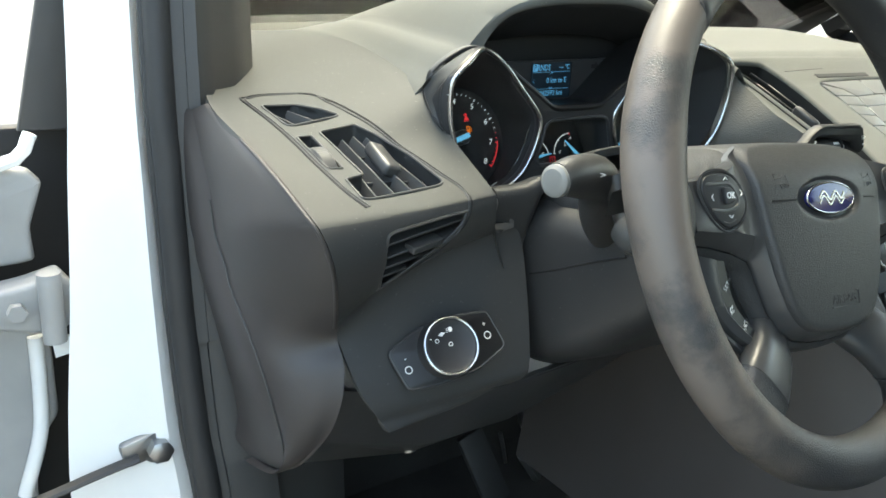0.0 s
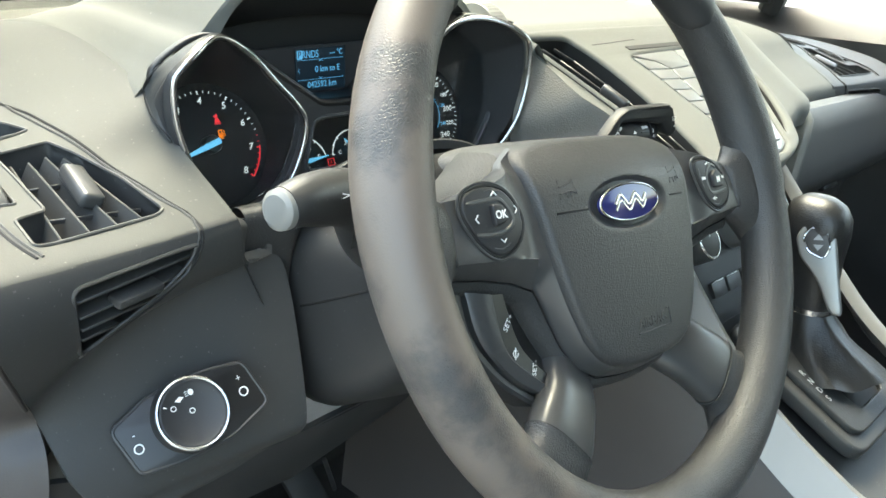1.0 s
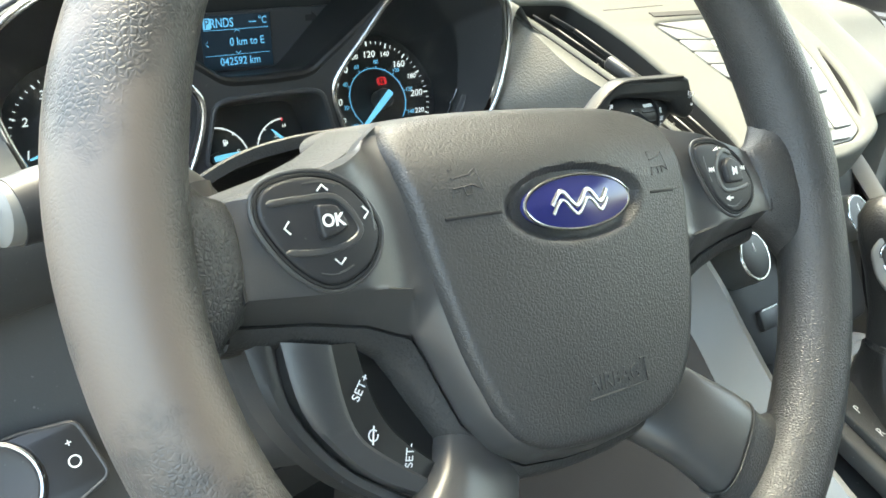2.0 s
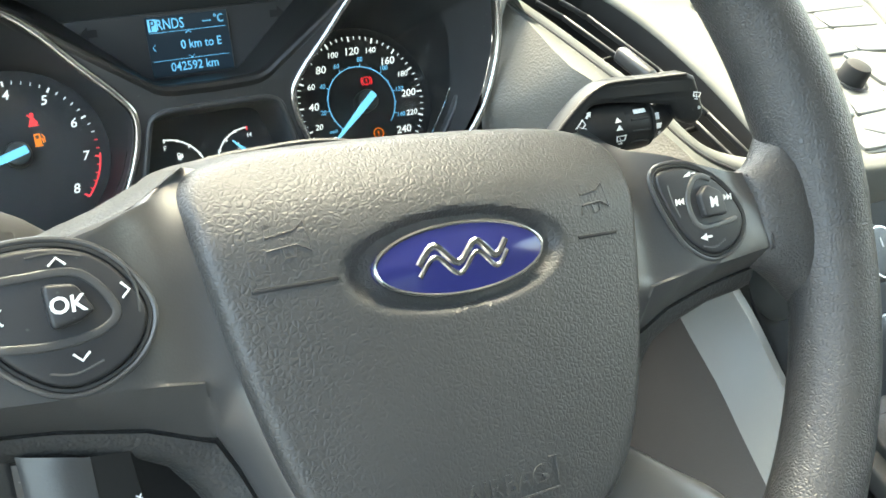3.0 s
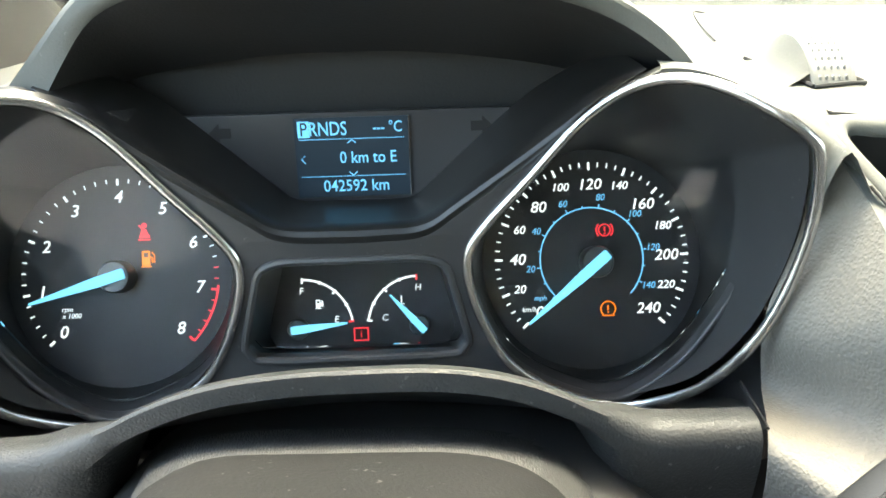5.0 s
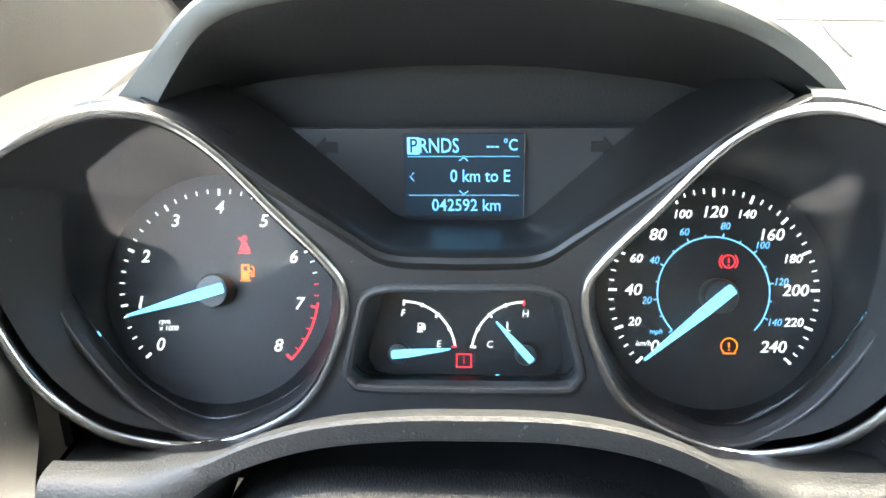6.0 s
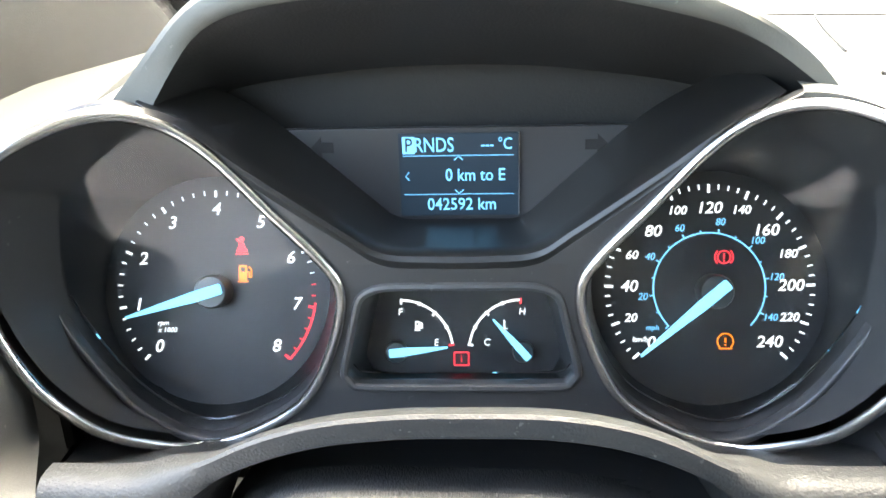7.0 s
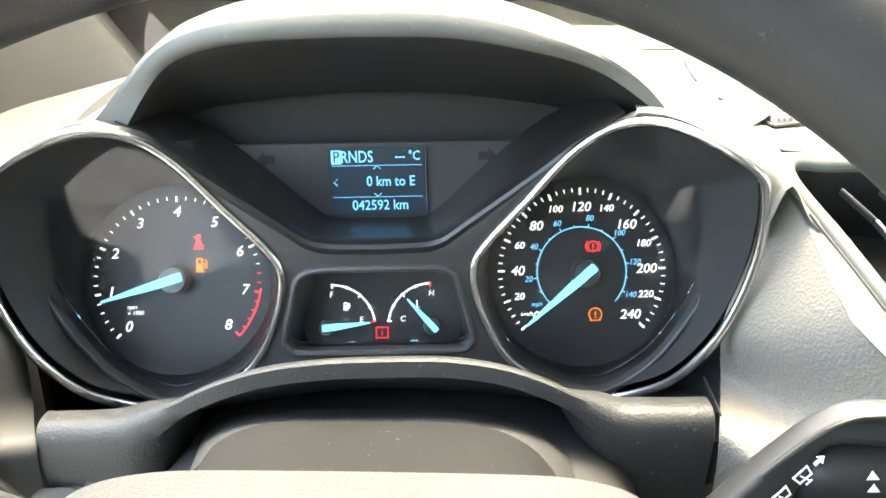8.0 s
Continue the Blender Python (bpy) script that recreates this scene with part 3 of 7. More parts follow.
for a, out, down in ((0.18, 0.0035, 0.0), (0.42, 0.0052, 0.0), (0.68, 0.0055, 0.0), (0.88, 0.0045, 0.0), (1.0, 0.0025, 0.0)):
    row = []
    for p, q, base in zip(cols, lips, rows[26]):
        k = 1 - smoothstep(0.07, 0.108, abs(p.x - 0.002))
        if q is None:
            row.append((base[0], base[1] + 0.0008 * a, base[2] - 0.0028 * a))
        else:
            row.append((p.x + (q.x - p.x) * a, base[1] - out * k, base[2] + (q.z - p.z) * a))
    rows.append(row)
edge = len(lips) - 6
part("top_pad", join(grid(rows[:28]), grid([r[:10] for r in rows[27:]]), grid([r[edge - 1:] for r in rows[27:]])), PAD, dash, "soft grained dark grey pad with the gauge hood")
part("hood_rim", grid([r[9:edge] for r in rows[27:]]), PAD, dash, "soft grained rolled rim of the gauge hood")
rows = [[(x, y, z) for x, y, z in rows[-1][9:edge]]]
for s in (0.06, 0.15, 0.3, 0.6, 0.85, 1.0):
    rows.append([(q.x * (1 - 0.03 * s), rim_y(p.x) - 0.0025 * (1 - smoothstep(0.07, 0.108, abs(p.x - 0.002))) + 0.050 * s, q.z * (1 - s) + s * (1.1795 - 0.0150 * abs(q.x / 0.10) ** 2.4)) for p, q in zip(arch_o, arch_i)])
part("hood_lining", grid(rows), LINING, dash, "black underside of the hood")

# left pod: rows from the windscreen down to the knee edge, each from its left to its right end
EDGE_L = [(-0.150, 0.50, 1.130), (-0.270, 0.12, 1.139), (-0.311, -0.008, 1.1375), (-0.310, -0.12, 1.1215), (-0.304, -0.172, 1.103), (-0.298, -0.184, 1.090),
          (-0.287, -0.178, 1.062), (-0.272, -0.148, 1.020), (-0.262, -0.124, 0.992), (-0.252, -0.142, 0.955), (-0.236, -0.142, 0.928), (-0.226, -0.120, 0.912), (-0.22, 0.1, 0.90)]
EDGE_R = [(-0.15, 0.5, 1.127), (-0.15, 0.15, 1.164), (-0.148, -0.02, 1.1475), (-0.1450, -0.066, 1.1175), (-0.137, -0.116, 1.087), (-0.134, -0.1225, 1.078),
          (-0.131, -0.1190, 1.063), (-0.122, -0.1095, 1.046), (-0.095, -0.1030, 1.037), (-0.098, -0.1310, 0.953), (-0.102, -0.129, 0.925), (-0.10, -0.08, 0.900), (-0.10, 0.1, 0.89)]


def pod_skin(n=9, m=64):
    rows = []
    for p, q in zip(curve_through(EDGE_L, n), curve_through(EDGE_R, n)):
        sag = 0.0105 * smoothstep(-0.20, -0.11, p.y) * (1 - smoothstep(0.02, 0.2, p.y)) * smoothstep(1.03, 1.09, p.z)
        fold = 0.016 * math.exp(-((p.z - 1.0) / 0.022) ** 2) * (p.y < -0.1)
        rows.append([p.lerp(q, i / m) + Vector((0, 0, (fold - sag) * max(math.sin(math.pi * i / m), 0) ** 0.8)) for i in range(m + 1)])
    return rows


VENT_TOP = [(-0.272, -0.005), (-0.245, -0.006), (-0.230, -0.021), (-0.2215, -0.036), (-0.268, -0.049)]
VENT_MAIN = [(-0.248, -0.058), (-0.217, -0.051), (-0.205, -0.066), (-0.190, -0.087), (-0.177, -0.120), (-0.256, -0.150), (-0.258, -0.126), (-0.240, -0.116), (-0.243, -0.088)]
VENT_SLOT = [(-0.2685, -0.067), (-0.2555, -0.064), (-0.2515, -0.109), (-0.264, -0.1125)]


VENT_SIDE = [(-0.247, 1.0795), (-0.181, 1.0775), (-0.168, 1.0765), (-0.174, 1.061), (-0.240, 1.030)]


def pod(parent, side, name):
    """The skin of a dashboard end, open where its vents are."""
    tools = [grid([[(x, y, z) for x, y in rounded(o, 0.14, 4)] for z in (1.088, 1.2)], True, True) for o in (VENT_TOP, VENT_MAIN, VENT_SLOT)]
    tools.append(grid([[(x, y, z) for x, z in rounded(VENT_SIDE, 0.12, 4)] for y in (-0.25, -0.095)], True, True))
    bm = grid(pod_skin(9, 48))
    bm.normal_update()
    if sum(f.normal.z * f.calc_area() for f in bm.faces) < 0:
        bmesh.ops.reverse_faces(bm, faces=bm.faces)
    bmesh.ops.solidify(bm, geom=bm.faces[:], thickness=0.004)
    bm = cut(bm, *tools)
    bm.normal_update()
    bm.transform(side)
    bm.normal_update()
    top = bm.copy()
    # Faces turned upward get the paler tone, for the light falling on them.
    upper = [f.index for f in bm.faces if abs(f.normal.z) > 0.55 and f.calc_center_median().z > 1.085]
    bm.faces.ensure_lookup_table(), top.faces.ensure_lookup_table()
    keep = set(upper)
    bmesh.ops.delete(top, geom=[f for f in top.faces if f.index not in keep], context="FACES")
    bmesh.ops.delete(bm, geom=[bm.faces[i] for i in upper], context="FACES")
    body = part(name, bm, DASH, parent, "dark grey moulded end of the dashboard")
    part("pod_top", top, POD_LIT, body, "soft grained top of the dashboard's end, paler to stand for the light on it")
    return body


pod(dash, Matrix(), "end_pod")
# end cap of the dashboard, seen through the door opening: from the pod's crest back to the pillar trim
crest = curve_through([Vector(p) for p in EDGE_L[2:9]] + [Vector(q) for q in ((-0.262, -0.136, 0.974), (-0.266, -0.140, 0.947), (-0.272, -0.126, 0.913), (-0.285, -0.092, 0.872), (-0.290, -0.03, 0.850))], 6)
heel = curve_through([(-0.319, 0.010, 1.130), (-0.320, -0.010, 1.105), (-0.319, -0.030, 1.072), (-0.318, -0.038, 1.046), (-0.316, -0.052, 1.028), (-0.315, -0.061, 1.012), (-0.310, -0.089, 0.981), (-0.304, -0.101, 0.950), (-0.299, -0.104, 0.925), (-0.294, -0.103, 0.900), (-0.290, -0.090, 0.872), (-0.291, -0.03, 0.848)], 6)
rows = []
for i, (p, q) in enumerate(zip(crest, heel)):
    k = smoothstep(0, 0.25, i / len(crest))
    row = [p + Vector((0.0015, 0.006, 0)), p + Vector((0, 0.0005, -0.0002)), p + Vector((-0.0022, 0.0022, -0.0004))]
    for u in (0.12, 0.25, 0.4, 0.55, 0.7, 0.85, 0.95, 1.0):
        row.append(p.lerp(q, u) + Vector((-0.010 * k * math.sin(math.pi * u) - 0.003 * smoothstep(0, 0.1, u) * (1 - u), 0, 0)))
    row += [q + Vector((-0.004, 0.008, 0)), q + Vector((-0.007, 0.05, 0)), q + Vector((-0.004, 0.11, 0))]
    rows.append(row)
cap = part("end_cap", grid(rows), BROWN, dash, "brown-grey end cap facing the door")
part("cap_edge", tube([p + Vector((-0.0020, 0.0006, 0.0)) for p in crest[4:34]], 0.0014, 8), BROWN, cap, "round raised edge of the cap")
part("cap_seam", tube([q + Vector((-0.001, 0.001, 0)) for q in heel[12:62]], 0.0008, 6), TRIM, cap, "fine seam beside the pillar trim")

# right slope with the cheek beside the gauges
def steps(pts, x):
    """Straight steps between pairs."""
    for (a, p), (b, q) in zip(pts, pts[1:]):
        if x <= b:
            return p + (q - p) * max(x - a, 0) / (b - a)
    return pts[-1][1]


def stack_side(y):
    """Where the raised face of the middle stack ends towards the passenger."""
    return steps(((-0.225, 0.36), (-0.21, 0.404), (-0.18, 0.44), (-0.155, 0.46), (-0.12, 0.478), (-0.085, 0.487), (-0.05, 0.493), (0.0, 0.50)), y)


def slope_z(x, y):
    """Height of the slope: flush with the stack's face, falling off beside it on the passenger's side."""
    edge = smoothstep(0.163, 0.195, x)
    if y > -0.03:
        z = pad_z(y) + 0.0034 * smoothstep(0.12, -0.03, y) * edge
    else:
        full = smoothstep(-0.03, -0.06, y)
        z = 1.158 + 0.53 * (y + 0.03) + (0.0034 - 0.030 * (y + 0.03)) * (full + (1 - full) * edge)
    side = stack_side(y)
    return z - 0.018 * smoothstep(-0.02, -0.17, y) * smoothstep(side - 0.03, side + 0.03, x) - 0.043 * (x - 0.165)


def stack_front(x):
    """Where the slope ends towards the rear: under the foot of the middle stack, then along the passenger's side."""
    return steps(((0.0, -0.20), (0.36, -0.205), (0.40, -0.195), (0.44, -0.165), (0.52, -0.148), (0.60, -0.128), (2.0, -0.10)), x)


far_end = [FLIP @ p for p in resample(curve_through(EDGE_R[:5], 8), 41)]
rows = []
for j in range(41):
    s = j / 40
    y0 = 0.5 - 0.70 * s
    seam_x = 0.165 + 0.033 * smoothstep(-0.03, -0.19, y0)
    left = max(seam_x - smoothstep(-0.035, -0.065, y0) * (0.018 - 0.012 * smoothstep(-0.07, -0.15, y0)), min(seam_x, 0.1690))
    row = []
    for i in range(61):
        t = i / 60
        x = left + t * 0.80
        y0 = 0.5 - (0.5 - stack_front(x)) * s
        q = Vector((x, y0 + 0.14 * (x - 0.165), slope_z(x, y0)))
        if x > 0.54:
            # past the middle stack the pad runs over to the passenger's end
            u = (x - 0.54) / 0.44
            w = smoothstep(0.0, 0.75, u)
            yb = 0.5 - (0.5 - stack_front(0.54)) * s
            b = Vector((0.54, yb + 0.14 * 0.375, slope_z(0.54, yb)))
            e = far_end[j]
            q = Vector((b.x + (e.x - b.x) * u, b.y + (e.y - b.y) * w, b.z + (e.z - b.z) * w))
        row.append(q)
    rows.append(row)
EDGE_S = [Vector(r[0]) for r in rows]
rows.append([(x, y - 0.005, z - 0.004) for x, y, z in rows[40]])
rows.append([(x, y - 0.008, z - 0.010) for x, y, z in rows[40]])
rows.append([(x, y - 0.008, z - 0.018) for x, y, z in rows[40]])
rows.append([(x, y - 0.004, z - 0.030) for x, y, z in rows[40]])
rows.append([(x, y + 0.05, z - 0.06) for x, y, z in rows[40]])
rows.append([(x, y + 0.12, z - 0.16) for x, y, z in rows[40]])
rows.append([(x, y + 0.16, z - 0.32) for x, y, z in rows[40]])
STACK = CAR @ pose(MID, 0.13, 1.121, 26.7)


def on_stack(outline, d0, d1):
    return grid([[STACK @ Vector((x, y, z)) for x, y in outline] for z in (d0, d1)], True, True)


def soft_line(pts, n=6):
    """A smooth closed outline through points of a plane."""
    return [(p.x, p.y) for p in curve_through([(x, y, 0) for x, y in pts], n, True)]


CVENT = soft_line([(-0.1745, 0.0930), (-0.1600, 0.0950), (-0.1230, 0.0925), (-0.1150, 0.0810), (-0.1090, 0.0560), (-0.1075, 0.0280), (-0.1110, -0.0150), (-0.1185, -0.0520), (-0.1240, -0.0715), (-0.1300, -0.0745), (-0.1450, -0.0700), (-0.1570, -0.0610), (-0.1600, -0.0480), (-0.1580, -0.0140), (-0.1630, 0.0230), (-0.1680, 0.0540)])
RVENT = soft_line([(0.1085, 0.0080), (0.1010, -0.0110), (0.0830, -0.0350), (0.0590, -0.0590), (0.0380, -0.0725), (0.0450, -0.0630), (0.0770, -0.0270)])
PANEL = rounded([(-0.060, 0.059), (-0.0555, 0.030), (-0.0560, 0.0), (-0.0545, -0.030), (-0.0600, -0.060), (-0.0680, -0.0885), (-0.0400, -0.0915), (-0.0080, -0.0915), (0.0180, -0.0840), (0.0340, -0.0640), (0.0650, -0.0280), (0.0910, 0.0060), (0.1080, 0.0400), (0.1090, 0.0610), (0.0300, 0.0625)], 0.22, 4)
FACE = soft_line([(-0.1820, 0.0990), (-0.1755, 0.0600), (-0.1710, 0.0330), (-0.1650, -0.0130), (-0.1660, -0.0480), (-0.1630, -0.0660), (-0.1540, -0.0785), (-0.1400, -0.0850), (-0.1180, -0.0905), (-0.0850, -0.0990), (-0.0480, -0.1035), (-0.0160, -0.1010), (0.0140, -0.0955), (0.0400, -0.0872), (0.0540, -0.0780), (0.0810, -0.0550), (0.1050, -0.0240), (0.1260, 0.0120), (0.1400, 0.0520), (0.1470, 0.0900), (0.1380, 0.1010), (0.0800, 0.1040), (-0.1000, 0.1060), (-0.1650, 0.1050)])
bm = cut(thick(grid(rows), 0.006), *[on_stack(o, -0.06, 0.06) for o in (CVENT, RVENT)])
part("slope", bm, PAD, dash, "grained grey slope round the middle air vents")
part("face_seam", tube(curve_through([STACK @ Vector((x, y, -0.0006)) for x, y in ((-0.1795, 0.0680), (-0.1775, 0.0560), (-0.1735, 0.0331), (-0.1672, -0.0129), (-0.1685, -0.0450), (-0.1655, -0.0660), (-0.1560, -0.0795))], 5), 0.0006, 6), DEEP, dash, "fine dark joint beside the vent")
part("stack_face", plate(FACE, (CVENT, RVENT, PANEL), 0.028, 0.0035, STACK @ Matrix.Translation((0, 0, -0.0275))), PAD, dash, "smooth grey raised face round the radio and its vents")


def on_slope(x, y, lift=0.0010):
    return Vector((x, y, slope_z(x, y - 0.14 * (x - 0.165)) + lift))


part("pad_seam", tube([on_slope(x, y, 0.0016) for x, y in ((0.1620, -0.0280), (0.1725, -0.0325), (0.1830, -0.0345), (0.1960, -0.0365))], 0.0007, 6), DEEP, dash, "fine dark seam")
part("pad_seam", tube(curve_through([on_slope(x, y) for x, y in ((0.215, 0.25), (0.191, 0.195), (0.174, 0.13), (0.168, 0.085))], 6), 0.0005, 6), DEEP, dash, "fine dark seam")
part("screen_slot", tube([on_slope(x, 0.272 + 0.1 * (x - 0.16)) for x in (0.168, 0.20, 0.24, 0.30)], 0.0018, 6), DEEP, dash, "dark slot along the windscreen's foot")

# ring outline of a gauge, in x and z, drawn for the right gauge
RING = [(0.1090, 1.1727), (0.0945, 1.1690), (0.0805, 1.1588), (0.0640, 1.1400), (0.0490, 1.1235), (0.0430, 1.1120), (0.0458, 1.0945), (0.0560, 1.0728),
        (0.0715, 1.0600), (0.0952, 1.0508), (0.1160, 1.0525), (0.1353, 1.0608), (0.1530, 1.0822), (0.1638, 1.1150), (0.1646, 1.1430), (0.1585, 1.1530), (0.1412, 1.1640), (0.1240, 1.1710)]
RING_Y = -0.036


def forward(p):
    """The outer ends of the gauge rings come forward, towards the driver, scaled to fit the camera's view."""
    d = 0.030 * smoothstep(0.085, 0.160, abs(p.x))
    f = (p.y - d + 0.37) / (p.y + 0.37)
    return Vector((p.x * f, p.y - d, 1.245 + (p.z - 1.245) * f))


def ring(side, y=RING_Y, grow=0.0):
    c = Vector((0.1035, y, 1.112))
    pts = [Vector((x, y, z)) for x, z in RING]
    pts = [p + (p - c).normalized() * grow for p in pts]
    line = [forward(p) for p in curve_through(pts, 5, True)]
    return [Vector((0.0024 + side * (p.x - 0.0012), p.y, p.z)) for p in line]


# cheeks between gauge ring and the slopes beside it
def cheek(pairs, hollow):
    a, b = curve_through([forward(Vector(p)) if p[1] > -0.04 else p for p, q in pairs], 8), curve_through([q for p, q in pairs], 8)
    n = len(a) - 1
    return grid([[p.lerp(q, s) + Vector(hollow) * (math.sin(math.pi * s) * math.sin(math.pi * i / n)) for s in [k / 14 for k in range(15)]] for i, (p, q) in enumerate(zip(a, b))])


def slope_edge(y0):
    return EDGE_S[round((0.5 - y0) / 0.70 * 40)]


low = slope_edge(-0.20)
pairs = [((0.128, -0.034, 1.1700), (0.130, -0.033, 1.1715)), ((0.1455, -0.034, 1.1625), (0.149, -0.033, 1.1645)), ((0.1610, -0.034, 1.1520), slope_edge(-0.0275)), ((0.1672, -0.034, 1.1430), slope_edge(-0.0450)),
            ((0.1668, -0.034, 1.1150), slope_edge(-0.0800)), ((0.1570, -0.036, 1.0830), slope_edge(-0.1150)), ((0.1440, -0.066, 1.0720), slope_edge(-0.1500)), ((0.1320, -0.1045, 1.0730), low),
            ((0.1320, -0.1045, 1.045), low + Vector((0, -0.008, -0.028))), ((0.128, -0.100, 0.99), low + Vector((-0.02, 0.03, -0.07)))]
bm = cheek(pairs, (-0.004, 0.004, -0.009))
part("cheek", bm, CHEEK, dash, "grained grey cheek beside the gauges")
bm = cheek([((-0.1590, -0.034, 1.1500), (-0.1490, -0.024, 1.1430)), ((-0.1652, -0.034, 1.1410), (-0.1480, -0.044, 1.1300)),
            ((-0.1648, -0.034, 1.1150), (-0.1465, -0.066, 1.1165)), ((-0.1550, -0.036, 1.0830), (-0.1425, -0.096, 1.0985)), ((-0.1400, -0.066, 1.0725), (-0.1385, -0.114, 1.0870)), ((-0.1225, -0.1045, 1.0730), (-0.1355, -0.1205, 1.0770)),
            ((-0.1225, -0.1045, 1.05), (-0.1315, -0.115, 1.0570)), ((-0.112, -0.100, 1.0), (-0.1065, -0.111, 0.994))], (0, 0, 0))
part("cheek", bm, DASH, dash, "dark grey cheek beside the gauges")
# pad rolled down onto the right ring
lip = ring(1, grow=0.0030)[66:90] + ring(1, grow=0.0030)[:1]
reach = resample(curve_through([(0.1745, -0.076, 0), (0.1722, -0.055, 0), (0.1718, -0.030, 0), (0.1712, -0.006, 0), (0.1640, 0.014, 0), (0.1500, 0.022, 0), (0.1320, 0.022, 0), (0.1160, 0.010, 0)], 6), 25)


def pad_top(x, y):
    w = smoothstep(0.158, 0.172, x)
    return (hood_z(side_z(x), y) + 0.0004) * (1 - w) + (on_slope(x, y, 0.0006).z) * w


rows = []
for p, q in zip(lip, reach):
    q = Vector((q.x, q.y, pad_top(q.x, q.y)))
    row = []
    for k in range(13):
        u = k / 12
        m = p.lerp(q, u)
        flat = pad_top(m.x, m.y) if m.x > 0.11 else m.z
        row.append(Vector((m.x, m.y, p.z + 0.0016 + (q.z - p.z - 0.0016) * u + max(flat - (p.z + (q.z - p.z) * u), 0.0) * smoothstep(0.0, 0.5, u) * 1.05)))
    rows.append([p + Vector((0, 0.004, -0.004)), p + Vector((0, 0.0005, 0.0005))] + row[1:] + [q + Vector((0, 0.002, -0.003))])
part("pad_roll", grid(rows), PAD, dash, "soft pad rolled down to the gauge ring")

# collar behind the left ring, meeting the pad along a clean joint
brim = resample(curve_through([(-0.1490, -0.0672, 1.1180), (-0.1535, -0.0535, 1.1310), (-0.1512, -0.0375, 1.1440), (-0.1505, -0.0420, 1.1520), (-0.1448, -0.0450, 1.1590), (-0.1330, -0.0480, 1.1668), (-0.1200, -0.0500, 1.1730)], 6), 26)
lip = ring(-1, grow=0.0018)[63:89]
part("collar", grid([[p.lerp(q, u) + Vector((0, 0.003 * math.sin(math.pi * u), 0.0012 * math.sin(math.pi * u))) for u in (0, 0.2, 0.4, 0.6, 0.8, 1.0)] for p, q in zip(lip, brim)]), DASH, dash, "smooth dark grey collar behind the gauge ring")
part("collar_seam", tube(brim, 0.0009, 6), DEEP, dash, "dark joint between collar and pad")
part("cheek_seam", tube([(0.1385, -0.062, 1.0690), (0.1365, -0.078, 1.0715), (0.1335, -0.100, 1.0745)], 0.0006, 5), DEEP, dash)

# ---- instrument cluster ----
TILT = radians(22)
GAUGE = Matrix(((1, 0, 0, 0), (0, math.sin(TILT), -math.cos(TILT), 0), (0, math.cos(TILT), math.sin(TILT), 1.10), (0, 0, 0, 1)))
cluster = thing("instrument_cluster", "lit instrument cluster with two round gauges and a blue display", "instrument cluster", (0, 0, 1.05))
WALL = Matrix.Translation((0, RING_Y, 0)) @ UPRIGHT
rim_r, rim_l = ([(p.x, p.z) for p in ring(k, grow=0.003)] for k in (1, -1))
outline = rim_l[45:] + rim_l[:1] + [(-0.086, 1.1680), (-0.065, 1.1515), (-0.036, 1.1308), (-0.023, 1.1225), (0.0276, 1.1225), (0.0404, 1.1308), (0.0686, 1.1515), (0.089, 1.1680)] + rim_r[:1] + rim_r[45:][::-1] + [(0.05, 1.048), (0, 1.052), (-0.05, 1.048)]
SUB = rounded([(-0.0300, 1.1128), (0.0340, 1.1128), (0.0425, 1.080), (0.0385, 1.0745), (-0.0345, 1.0745), (-0.0385, 1.080)], 0.18)
holes = [[(p.x, p.z) for p in ring(s, grow=-0.0005)] for s in (1, -1)] + [SUB]
part("clip", box((0.0045, 0.003, 0.0030), pose(0.0957, -0.0395, 1.0505), 0.0006), INK, cluster, "small pale clip under the ring")
part("mask", plate(outline, holes, 0.006, 0.001, WALL), MASK, cluster, "black plastic mask round the gauges")

DIAL_C = {1: (0.0957, -0.0067), -1: (-0.0941, -0.0067)}
SWEEP = 133.0


def on_dial(x, u, n=0.0, turn=0.0):
    return GAUGE @ pose(x, u, n, 0, 0, turn)


def polar(c, r, a):
    return c[0] + r * math.cos(radians(a)), c[1] + r * math.sin(radians(a))


